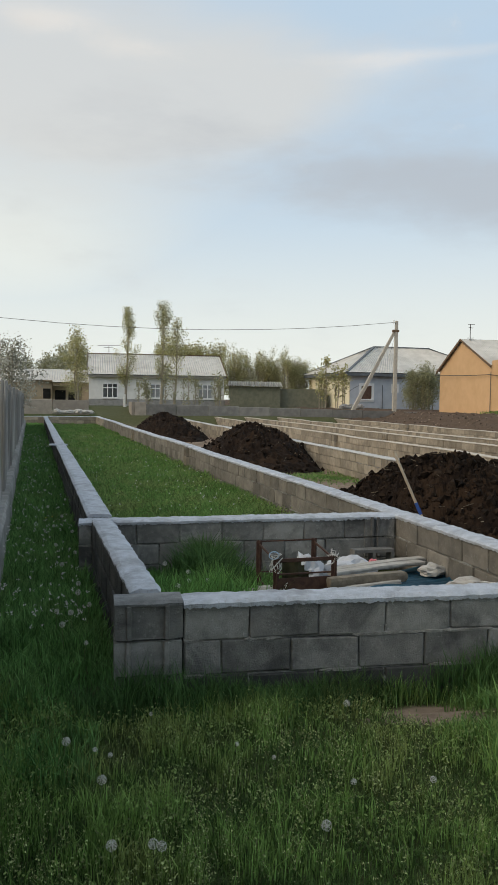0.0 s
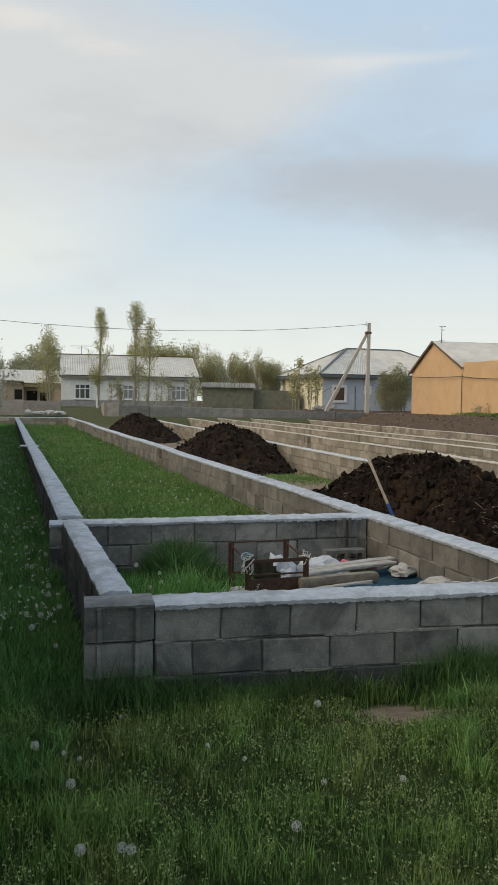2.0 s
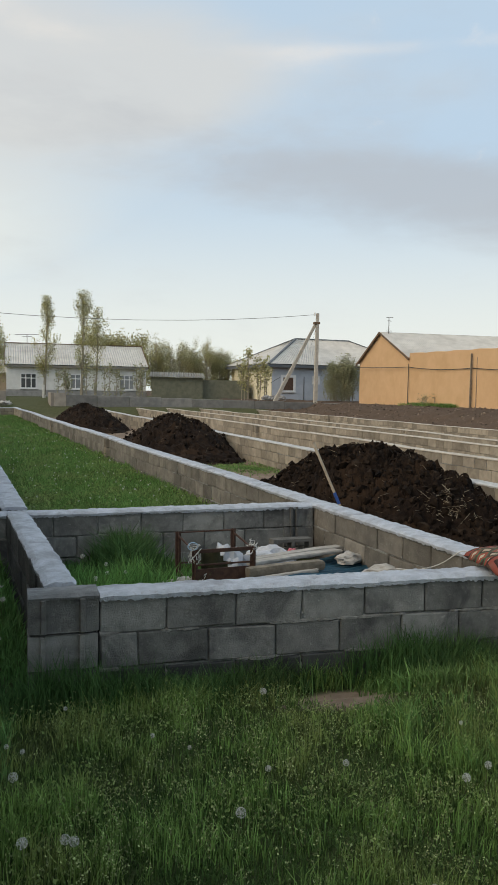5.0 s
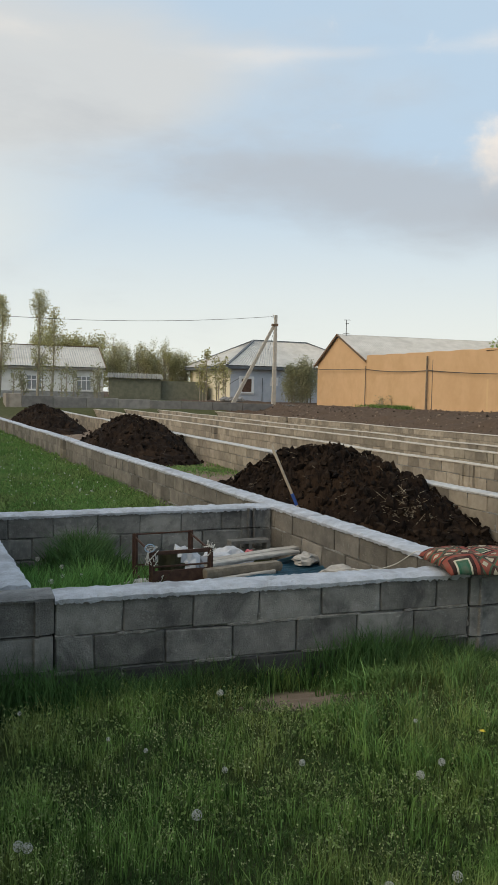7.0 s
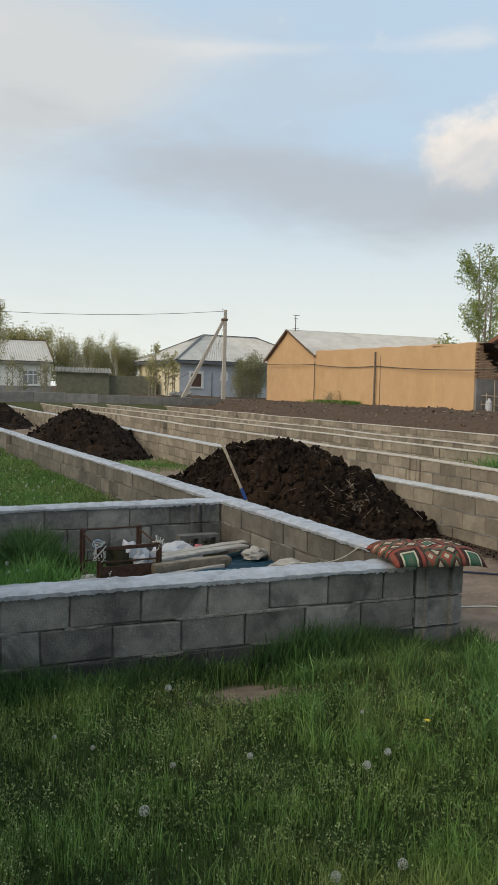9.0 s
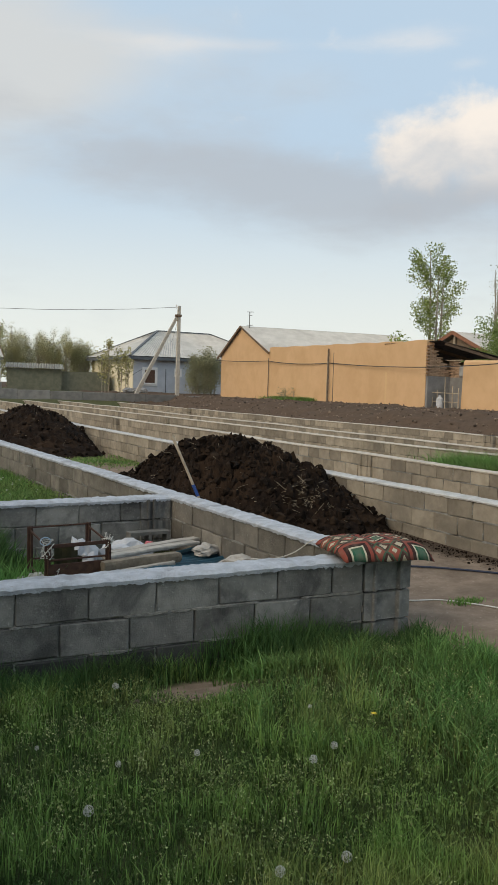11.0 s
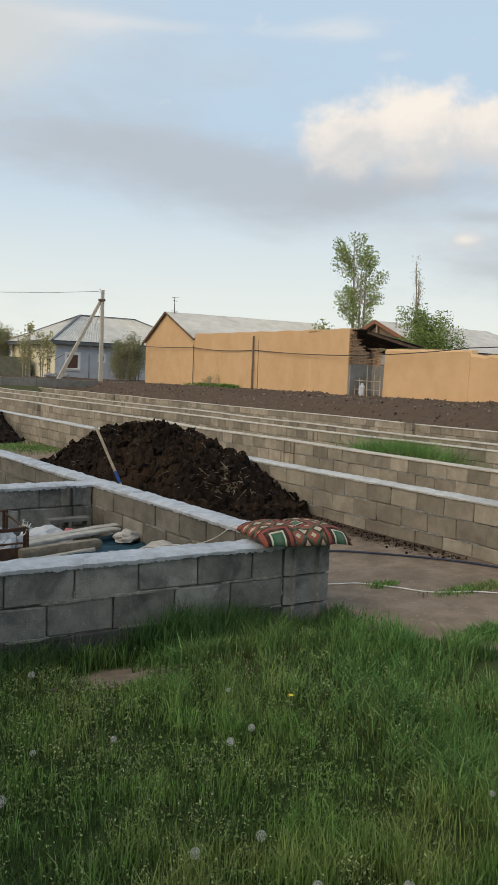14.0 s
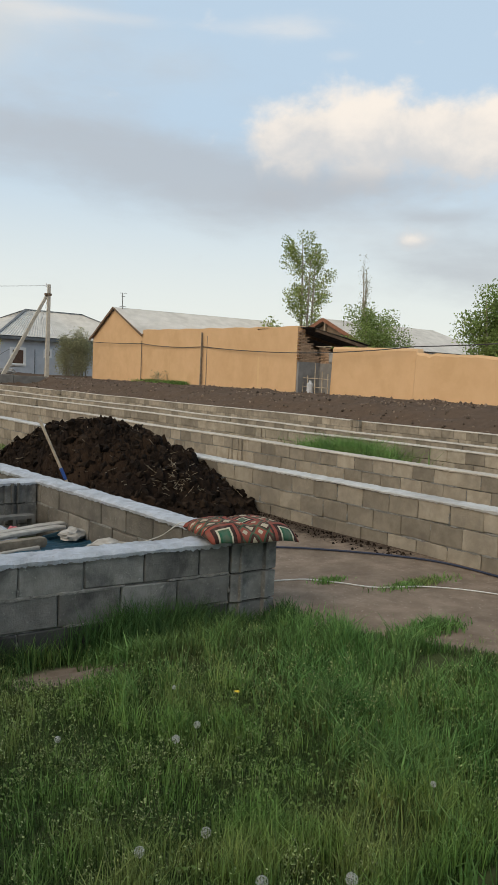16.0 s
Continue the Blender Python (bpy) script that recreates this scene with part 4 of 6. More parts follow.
def dandelion_clock():
    ob = thing("dandelion", pose(0, 0, -50), "white dandelion seed head on a thin green stem in the grass", "dandelion", "dandelions gone to seed")
    bm = bmesh.new()
    tube(bm, [(0, 0, 0), (0.006, 0, 0.07), (0.004, 0.003, 0.14)], [0.0022, 0.002, 0.0017], 5)
    part("stem", bm, M_STEM, ob)
    rng = np.random.default_rng(9)
    bm = bmesh.new()
    c = Vector((0.004, 0.003, 0.142))
    for _ in range(120):
        d = Vector(rng.normal(size=3)).normalized()
        s = d.cross(Vector(rng.normal(size=3))).normalized()
        u = s.cross(d)
        tip = c + d * 0.0165
        f = [bm.verts.new(c + d * 0.002 - s * 0.0003), bm.verts.new(c + d * 0.002 + s * 0.0003), bm.verts.new(tip)]
        bm.faces.new(f)
        for k in range(5):
            a = k * 1.2566
            w = (s * math.cos(a) + u * math.sin(a)) * 0.0046
            x = d.cross(w).normalized() * 0.0007
            bm.faces.new([bm.verts.new(tip - x), bm.verts.new(tip + x), bm.verts.new(tip + w + d * 0.0035)])
    part("seed_head", bm, M_PUFF, ob, "white fluffy seed head")
    bm = bmesh.new()
    bmesh.ops.create_icosphere(bm, subdivisions=1, radius=0.0035, matrix=Matrix.Translation(c))
    part("receptacle", bm, M_STEM, ob)
    return ob


CLOCKS = [(0.786, -1.643, 1.05), (-0.147, -0.79, 1.0), (0.018, -1.204, 1.0), (-0.01, -0.927, 0.55), (0.052, -0.99, 0.55), (0.066, -1.69, 1.0), (0.188, -1.697, 0.9), (0.228, -1.705, 0.9), (1.246, -0.545, 0.9),
          (0.258, -0.548, 0.5), (0.598, -0.954, 0.5), (1.313, -1.40, 0.7), (1.004, -1.364, 0.65), (0.736, -1.105, 0.5), (1.984, -1.169, 0.5), (1.872, -1.551, 0.8), (1.738, -1.633, 0.9), (1.254, -2.244, 0.9),
          (1.469, -2.262, 0.9), (1.481, -2.57, 1.0), (1.724, -2.70, 1.0), (2.391, -2.434, 0.6), (-0.126, 1.855, 1.0), (-0.134, 1.581, 1.0), (-0.257, 1.035, 0.9), (-0.165, 1.007, 1.0), (-0.20, 0.742, 1.0),
          (-0.30, 2.6, 1.0), (-0.18, 3.1, 0.9), (-0.36, 3.5, 1.0), (-0.25, 4.2, 1.0), (-0.45, 4.6, 0.9), (-0.38, 5.4, 1.0), (-0.62, 6.3, 1.0), (-0.42, 7.0, 0.9), (-0.75, 8.1, 1.0), (-0.061, 1.186, 0.9), (-0.07, 0.331, 0.7), (0.587, 2.456, 1.0), (0.615, 1.686, 1.0), (0.729, 2.091, 0.9), (0.706, 1.817, 0.9), (0.82, 2.86, 1.0), (0.855, 1.793, 0.8)]
first = dandelion_clock()
rng0 = random.Random(2)
for i, (x, y, size) in enumerate(CLOCKS):
    m = pose(x, y, float(ground_z(x, y)) + 0.15 * (1 - size) + (0.10 if y > 0.2 else 0.0), rng0.uniform(-6, 6), rng0.uniform(-6, 6), rng0.uniform(0, 360))
    if i == 0:
        first.matrix_world = m
    else:
        copy_thing(first, m @ Matrix.Scale(size, 4))


def yellow_dandelion(x, y):
    ob = thing("dandelion_flower", pose(x, y, float(ground_z(x, y))), "small yellow dandelion flower in the grass", "flower", "yellow dandelions")
    bm = bmesh.new()
    tube(bm, [(0, 0, 0), (0.003, 0, 0.13)], 0.002, 5)
    part("stem", bm, M_STEM, ob)
    bm = bmesh.new()
    for k in range(18):
        a, e2 = k * 2.4, 0.2 + 0.05 * (k % 5)
        d = Vector((math.cos(a) * math.cos(e2), math.sin(a) * math.cos(e2), math.sin(e2))) * 0.014
        s = Vector((-math.sin(a), math.cos(a), 0)) * 0.003
        bm.faces.new([bm.verts.new(p) for p in (Vector((0.003, 0, 0.13)), Vector((0.003, 0, 0.13)) + d + s, Vector((0.003, 0, 0.13)) + d - s)])
    part("petals", bm, M_YELLOW, ob, "bright yellow petals")


yellow_dandelion(2.25, -1.32)
yellow_dandelion(-0.62, 6.0)
yellow_dandelion(-0.55, 6.1)

# ---------------------------------------------------------------- manure heaps


def heap(x, y, rx, ry, h, turn, label, seed, clods=900, straws=120):
    """A rough mound with clods and bits of straw."""
    ob = thing("manure_heap", pose(x, y, 0, 0, 0, turn), label, "manure heap", "heaps of dark manure")
    rng = np.random.default_rng(seed)
    n, m = (120, 340) if clods > 2000 else (56, 110)
    ca, sa = math.cos(radians(turn)), math.sin(radians(turn))

    def top(u, v):
        r = np.hypot(u / rx, v / ry) * (1 + 0.26 * (fbm(u * 0.9 + seed, v * 0.9, seed) - 0.5))
        base = np.clip(1 - r ** 1.75, 0, 1)
        k = h * base ** (0.85 + 0.45 * sm(u, -0.6, 1.6)) * (0.9 + 0.22 * fbm(u * 1.3 + 5, v * 1.3, seed + 1))
        return k + np.minimum(base * 3, 1) * (0.20 * (fbm(u * 3.4, v * 3.4, seed + 2) - 0.5) + 0.20 * (0.5 - np.abs(fbm(u * 8.5, v * 8.5, seed + 3) - 0.47) * 3.2) + 0.075 * (fbm(u * 27, v * 27, seed + 4, 2) - 0.4) - 0.06)

    us, vs = [], []
    for j in range(n):
        r = (j / (n - 1)) * 1.12
        for i in range(m):
            a = 2 * math.pi * i / m
            us.append(r * rx * math.cos(a)), vs.append(r * ry * math.sin(a))
    us, vs = np.array(us), np.array(vs)
    gz = ground_z(x + us * ca - vs * sa, y + us * sa + vs * ca)
    z = top(us, vs) + gz - 0.03
    faces = [(j * m + i, (j + 1) * m + i, (j + 1) * m + (i + 1) % m, j * m + (i + 1) % m) for j in range(n - 1) for i in range(m)]
    part_mesh("mound", raw_mesh("mound", np.stack([us, vs, z], -1).tolist(), faces), M_SOIL, ob, "damp dark brown manure")
    ico = bmesh.new()
    bmesh.ops.create_icosphere(ico, subdivisions=1, radius=1)
    base = np.array([v.co[:] for v in ico.verts])
    tri = np.array([[v.index for v in f.verts] for f in ico.faces])
    ico.free()
    vv, ff = [], []
    r, a = np.sqrt(rng.random(clods)) * 1.1, rng.uniform(0, 2 * np.pi, clods)
    cu, cv = r * rx * np.cos(a), r * ry * np.sin(a)
    cz = top(cu, cv) + ground_z(x + cu * ca - cv * sa, y + cu * sa + cv * ca) - 0.02
    for i in range(clods):
        s = 0.008 + 0.062 * rng.random() ** 3.4
        vv.append(base * s * rng.uniform(0.6, 1.3, 3) + rng.normal(0, 0.26 * s, base.shape) + np.array([cu[i], cv[i], cz[i]]))
        ff.append(tri + i * len(base))
    tagged(part_mesh("crumb_layer", raw_mesh("crumb_layer", np.concatenate(vv).tolist(), np.concatenate(ff).tolist()), M_CLOD, ob), "loose dark clods", kind="stuff")
    bm = bmesh.new()
    for i in range(straws):
        rr, aa = math.sqrt(rng.random()) * 0.95, rng.uniform(0, 2 * math.pi)
        if i % 3 == 0 and clods > 2000:
            rr, aa = 0.84 + rng.normal(0, 0.06), 2.80 + rng.normal(0, 0.10)
        u, v = rr * rx * math.cos(aa), rr * ry * math.sin(aa)
        p = Vector((u, v, float(top(np.array([u]), np.array([v]))[0]) + float(ground_z(x + u * ca - v * sa, y + u * sa + v * ca)) + 0.005))
        d = Vector((rng.normal(), rng.normal(), rng.normal() * 0.4)).normalized() * (0.015 + 0.07 * rng.random() ** 2)
        beam(bm, p - d, p + d, rng.uniform(0.003, 0.008), 0.003)
    tagged(part("straw_layer", bm, M_STRAW, ob, "pale straw bits"), kind="stuff")
    return ob


heap(4.96, 6.35, 3.12, 1.2, 0.93, 97, "large heap of dark manure with straw beside a block wall", 3, 4600, 380)
heap(4.35, 17.9, 4.6, 1.45, 1.0, 92, "heap of dark manure between two long walls", 5, 1200, 90)
heap(3.1, 32.0, 6.0, 1.5, 1.0, 94, "far heap of dark manure between two long walls", 7, 700, 40)


def scatter_clods():
    rng = np.random.default_rng(12)
    n = 1500
    x = np.concatenate([5.72 - np.abs(rng.normal(0, 0.16, n // 2)), rng.normal(5.0, 0.42, n // 2)])
    y = np.concatenate([rng.uniform(0.8, 4.0, n // 2), 3.4 - np.abs(rng.normal(0, 0.45, n // 2))])
    ico = bmesh.new()
    bmesh.ops.create_icosphere(ico, subdivisions=1, radius=1)
    base, tri = np.array([v.co[:] for v in ico.verts]), np.array([[v.index for v in f.verts] for f in ico.faces])
    ico.free()
    vv, ff = [], []
    for i in range(n):
        s = 0.003 + 0.014 * rng.random() ** 4
        vv.append(base * s * rng.uniform(0.6, 1.3, 3) + np.array([x[i], y[i], float(ground_z(x[i], y[i])) + s * 0.4]))
        ff.append(tri + i * len(base))
    tagged(part_mesh("spilled_clods", raw_mesh("spilled_clods", np.concatenate(vv).tolist(), np.concatenate(ff).tolist()), M_CLOD), "spilled dark clods on the trodden earth", "clods", kind="stuff")
    n = 5200
    x, y = rng.uniform(15.9, 23.4, n), rng.uniform(2, 46, n)
    z = ground_z(x, y)
    vv, ff = [], []
    for i in range(n):
        s = 0.012 + 0.05 * rng.random() ** 3
        vv.append(base * s * rng.uniform(0.6, 1.3, 3) + np.array([x[i], y[i], z[i] + s * 0.3]))
        ff.append(tri + i * len(base))
    tagged(part_mesh("bank_clods", raw_mesh("bank_clods", np.concatenate(vv).tolist(), np.concatenate(ff).tolist()), M_BANKCLOD), "brown lumps of earth and stones on the bank", "clods", kind="stuff")


M_BANKCLOD = material("bank_lump", (0.085, 0.06, 0.043), (0.20, 0.15, 0.112), 5, 1.0, 0.5, 40, island=0.6)
scatter_clods()


def shovel():
    ob = thing("shovel", pose(0, 0, 0), "wooden shovel handle with blue tape stuck in the heap", "shovel")
    a, b = Vector((4.08, 4.95, 0.0)), Vector((3.686, 5.2, 1.02))
    bm = bmesh.new()
    tube(bm, [a + (b - a) * k for k in (0.0, 0.3, 0.6, 1.0)], [0.019, 0.019, 0.018, 0.020], 10)
    part("handle", bm, M_WOOD, ob, "pale worn wooden handle")
    bm = bmesh.new()
    tube(bm, [a + (b - a) * 0.24, a + (b - a) * 0.38], [0.0215, 0.0215], 10)
    part("tape", bm, M_TAPE, ob, "blue tape band")
    bm = bmesh.new()
    d = (b - a).normalized()
    s = d.cross(Vector((0, 1, 0))).normalized()
    nrm = s.cross(d)
    rows = []
    for i in range(6):
        w = 0.1 * (1 - (i / 5) ** 3 * 0.8)
        rows.append([bm.verts.new(a - d * (0.05 * i - 0.02) + s * (w * q) + nrm * (0.02 * (abs(q) - 1))) for q in (-1, -0.5, 0, 0.5, 1)])
    for r0, r1 in zip(rows, rows[1:]):
        for k in range(4):
            bm.faces.new((r0[k], r0[k + 1], r1[k + 1], r1[k]))
    ex = bmesh.ops.solidify(bm, geom=bm.faces[:], thickness=0.003)
    part("blade", bm, M_RUST, ob, "rusty steel blade")


shovel()

# ---------------------------------------------------------------- clutter in the walled bay


def strut(bm, a, b, r=0.011):
    tube(bm, [a, ((a[0] + b[0]) / 2, (a[1] + b[1]) / 2, (a[2] + b[2]) / 2 + 0.002), b], r, 6)


def cage():
    ob = thing("metal_crate_frame", pose(1.60, 1.95, 0.07, 0, 0, 6), "rusty metal crate frame tangled with twine", "crate")
    w, d, h = 0.245, 0.22, 0.34
    for x, y in ((-w, -d), (w, -d), (-w, d), (w, d)):
        bm = bmesh.new()
        box(bm, x - 0.024, x + 0.024, y - 0.004, y + 0.004, 0, h + (0.07 if y > 0 else 0), 0.002)
        box(bm, x - 0.004, x + 0.004, y - 0.022, y + 0.022, 0, h + (0.07 if y > 0 else 0), 0.002)
        part("post", bm, M_RUST, ob)
    for y, z, hh in ((-d, h - 0.03, 0.03), (-d, 0.21, 0.014), (-d, 0.08, 0.105), (d, h + 0.055, 0.012), (d, 0.14, 0.012)):
        bm = bmesh.new()
        box(bm, -w, w, y - 0.006, y + 0.006, z, z + hh, 0.002)
        part("rail", bm, M_RUST, ob)
    for x in (-w, w):
        for z in (h - 0.02, 0.03):
            bm = bmesh.new()
            beam(bm, (x, -d, z), (x, d, z + 0.06), 0.010, 0.014)
            part("side_rail", bm, M_RUST, ob)
    bm = bmesh.new()
    n, m = 8, 6
    vs = [[bm.verts.new((-w * 0.72 + 0.62 * w * i / (n - 1) * 1.5, -d + 0.05 + 0.02 * math.sin(i * 1.3), 0.17 + 0.14 * j / (m - 1) - 0.03 * (i / (n - 1)) * (1 - j / (m - 1)) * 3)) for i in range(n)] for j in range(m)]
    for j in range(m - 1):
        for i in range(n - 1):
            if i + j < 9:
                bm.faces.new((vs[j][i], vs[j][i + 1], vs[j + 1][i + 1], vs[j + 1][i]))
    bmesh.ops.solidify(bm, geom=bm.faces[:], thickness=0.004)
    part("torn_panel", bm, M_OLIVE, ob, "torn olive sheet hanging in the frame")
    for k in range(7):
        bm = bmesh.new()
        x = -0.2 + 0.07 * k
        tube(bm, [(x, -d + 0.008, 0.03), (x + 0.006, -d - 0.004, 0.09), (x - 0.004, -d + 0.008, 0.14)], 0.0035, 5)
        part("wire_bar", bm, M_RUST, ob)
    rng = random.Random(5)
    for cx, cz, k in ((-w, h + 0.0, 5), (w, h + 0.03, 4), (-w + 0.06, 0.12, 4)):
        bm = bmesh.new()
        for _ in range(k):
            pts = [(cx + rng.uniform(-0.05, 0.05), -d + rng.uniform(-0.03, 0.03), cz + rng.uniform(-0.11, 0.05)) for _ in range(6)]
            tube(bm, pts, 0.004, 5)
        part("twine", bm, M_CORD, ob, "tangled pale twine")
    bm = bmesh.new()
    pts = [(-w + 0.04 * math.cos(k) - 0.02, -d - 0.01 * k * 0.2, h + 0.03 + 0.03 * math.sin(k)) for k in np.linspace(0, 8, 20)]
    tube(bm, pts, 0.0045, 5)
    part("blue_twine", bm, M_TWINE, ob, "pale blue twine")


M_OLIVE = material("olive_sheet", (0.07, 0.065, 0.035), (0.11, 0.10, 0.055), 10, 0.8, 0.4, 50)
M_TWINE = material("blue_twine", (0.30, 0.42, 0.55), (0.38, 0.5, 0.62), 20, 0.8, 0)
cage()


def plank(name, a, b, w, h, mat, label, warp=0.0, group=""):
    a, b = Vector(a), Vector(b)
    ob_m = Matrix.Translation((a + b) / 2)
    d = b - a
    L = d.length
    q = Vector((1, 0, 0)).rotation_difference(d.normalized()).to_matrix().to_4x4()
    bm = bmesh.new()
    n = 12
    rng = random.Random(int(L * 1000))
    rings = []
    for i in range(n + 1):
        x = -L / 2 + L * i / n
        dz = warp * math.sin(math.pi * i / n)
        e = 0.004
        rings.append([bm.verts.new((x + (rng.uniform(-0.01, 0.01) if i in (0, n) else 0), sy * (w / 2 - (e if abs(sz) > 0.9 else 0)) + rng.uniform(-0.002, 0.002), dz + sz * (h / 2 - (0 if abs(sz) > 0.9 else e)) + rng.uniform(-0.0015, 0.0015)))
                      for sy, sz in ((-1, -1), (1, -1), (1, -0.5), (1, 0.5), (1, 1), (-1, 1), (-1, 0.5), (-1, -0.5))])
    for r0, r1 in zip(rings, rings[1:]):
        for k in range(8):
            bm.faces.new((r0[k], r0[(k + 1) % 8], r1[(k + 1) % 8], r1[k]))
    bm.faces.new(rings[0]), bm.faces.new(rings[-1][::-1])
    ob = part(name, bm, mat)
    ob.matrix_world = ob_m @ q
    return tagged(ob, label, "plank", group)


plank("wooden_plank", (1.88, 1.86, 0.245), (2.82, 2.26, 0.235), 0.10, 0.03, M_WOODPALE, "pale grey weathered plank on the tin sheet", 0.008, "loose planks")
plank("wooden_plank", (1.94, 1.98, 0.25), (2.88, 2.40, 0.24), 0.09, 0.03, M_WOODPALE, "pale grey weathered plank on the tin sheet", 0.006, "loose planks")
plank("wooden_plank", (1.80, 1.68, 0.215), (2.48, 1.80, 0.225), 0.09, 0.075, M_LOG, "brown weathered log split lengthwise on the tin sheet", 0.004, "loose planks")
plank("wooden_plank", (1.93, 1.58, 0.185), (2.41, 1.74, 0.19), 0.06, 0.035, M_WOODPALE, "short pale batten on the tin sheet", 0.0, "loose planks")
plank("wooden_plank", (1.12, 1.9, 0.10), (1.42, 1.78, 0.16), 0.12, 0.03, M_WOODPALE, "short pale board half hidden in grass", 0.0, "loose planks")


def tin_sheet():
    bm = bmesh.new()
    nx, ny = 60, 12
    vs = [[bm.verts.new((-0.48 + 0.96 * i / nx, -0.66 + 1.32 * j / ny, 0.012 * math.sin(i * 2 * math.pi / 6) + 0.02 * math.sin(j * 0.5))) for i in range(nx + 1)] for j in range(ny + 1)]
    for j in range(ny):
        for i in range(nx):
            bm.faces.new((vs[j][i], vs[j][i + 1], vs[j + 1][i + 1], vs[j + 1][i]))
    bmesh.ops.solidify(bm, geom=bm.faces[:], thickness=0.002)
    ob = part("tin_sheet", bm, M_BLUETIN)
    smooth(ob)
    ob.matrix_world = pose(2.50, 1.80, 0.165, 0, -2, -66)
    tagged(ob, "faded blue corrugated tin sheet lying on the ground", "tin sheet")


tin_sheet()


def rock(name, x, y, z, sx, sy, sz, turn, mat, label, category, seed, group=""):
    bm = bmesh.new()
    bmesh.ops.create_icosphere(bm, subdivisions=3, radius=1)
    for v in bm.verts:
        k = noise.noise(v.co * 1.6 + Vector((seed, 0, 0))) * 0.42 + noise.noise(v.co * 4.2 + Vector((seed, 3, 0))) * 0.26 + noise.noise(v.co * 10 + Vector((seed, 5, 0))) * 0.10
        v.co *= 1 + k
        v.co = Vector((v.co.x * sx, v.co.y * sy, max(v.co.z, -0.6) * sz))
    ob = part(name, bm, mat)
    ob.matrix_world = pose(x, y, z, 0, 0, turn)
    return tagged(ob, label, category, group)


rock("concrete_lump", 2.84, 2.06, 0.20, 0.125, 0.08, 0.06, 20, M_ROCK, "pale broken concrete lump on the tin sheet", "rubble", 1.0, "broken concrete")
rock("concrete_lump", 2.86, 1.42, 0.215, 0.16, 0.075, 0.065, -30, M_ROCK, "pale broken concrete lump on the tin sheet by the wall", "rubble", 4.0, "broken concrete")
rock("plastic_sack", 2.22, 2.42, 0.10, 0.24, 0.16, 0.155, 10, M_BAG, "crumpled white plastic sack", "sack", 7.0)
rock("plastic_sack", 1.78, 2.25, 0.14, 0.20, 0.14, 0.20, 60, M_BAG, "crumpled white plastic sack", "sack", 9.0)
rock("rag", 2.47, 2.52, 0.19, 0.04, 0.035, 0.035, 0, M_PINK, "small pink rag on the rubble", "rag", 2.0)
rock("concrete_lump", 1.30, 1.8, 0.12, 0.10, 0.07, 0.06, 15, M_ROCK, "pale broken block half hidden in grass", "rubble", 12.0, "broken concrete")
rock("rubble_pile", 2.35, 1.85, 0.02, 0.55, 0.5, 0.10, 20, M_SOIL, "low pile of earth under the tin sheet", "rubble", 15.0)


def loose_block(x, y, z, turn):
    ob = thing("loose_block", pose(x, y, z, 0, 0, turn), "loose hollow concrete block lying by the cross wall", "block")
    bm = bmesh.new()
    for a, b, c, d in ((-0.2, 0.2, -0.095, -0.065), (-0.2, 0.2, 0.065, 0.095), (-0.2, -0.17, -0.065, 0.065), (-0.015, 0.015, -0.065, 0.065), (0.17, 0.2, -0.065, 0.065)):
        box(bm, a, b, -0.06, 0.06, c + 0.095, d + 0.095)
    part("shell", bm, M_BLOCK, ob)


loose_block(2.58, 2.86, 0.06, 4)


def rope(name, pts, r, mat, label, category):
    bm = bmesh.new()
    out = []
    p = [Vector(q) for q in pts]
    for i in range(len(p) - 1):
        a, b, c, d = p[max(i - 1, 0)], p[i], p[i + 1], p[min(i + 2, len(p) - 1)]
        for k in range(8):
            s = k / 8
            out.append(0.5 * ((2 * b) + (c - a) * s + (2 * a - 5 * b + 4 * c - d) * s * s + (3 * b - a - 3 * c + d) * s ** 3))
    out.append(p[-1])
    tube(bm, out, r, 7)
    ob = part(name, bm, mat)
    smooth(ob)
    return tagged(ob, label, category)


rope("cord", [(3.02, 0.40, 0.565), (2.96, 0.45, 0.58), (2.90, 0.62, 0.46), (2.84, 0.85, 0.37), (2.78, 1.05, 0.34)], 0.004, M_CORD, "thin white cord hanging over the wall", "cord")


def on_ground(pts, lift):
    return [(x, y, float(ground_z(x, y)) + lift) for x, y in pts]


rope("garden_hose", on_ground([(4.42, 1.70), (4.64, 1.62), (4.97, 1.40), (5.42, 0.90), (5.70, 0.40), (5.74, -0.3)], 0.016), 0.010, M_HOSE_BLUE, "dark blue garden hose lying on trodden earth", "hose")
rope("garden_hose", on_ground([(3.3, 1.72), (3.9, 1.80), (4.3, 1.72), (4.5, 1.68)], 0.018), 0.010, M_HOSE_RED, "faded red garden hose lying on trodden earth", "hose")
rope("thin_cable", on_ground([(3.55, 0.75), (4.0, 0.62), (4.22, 0.55), (4.38, 0.3), (4.55, 0.08), (4.9, -0.08), (5.2, -0.38), (5.5, -0.9)], 0.008), 0.006, M_CORD, "thin pale cable trailing over the yard", "cable")

# ---------------------------------------------------------------- patterned cushion


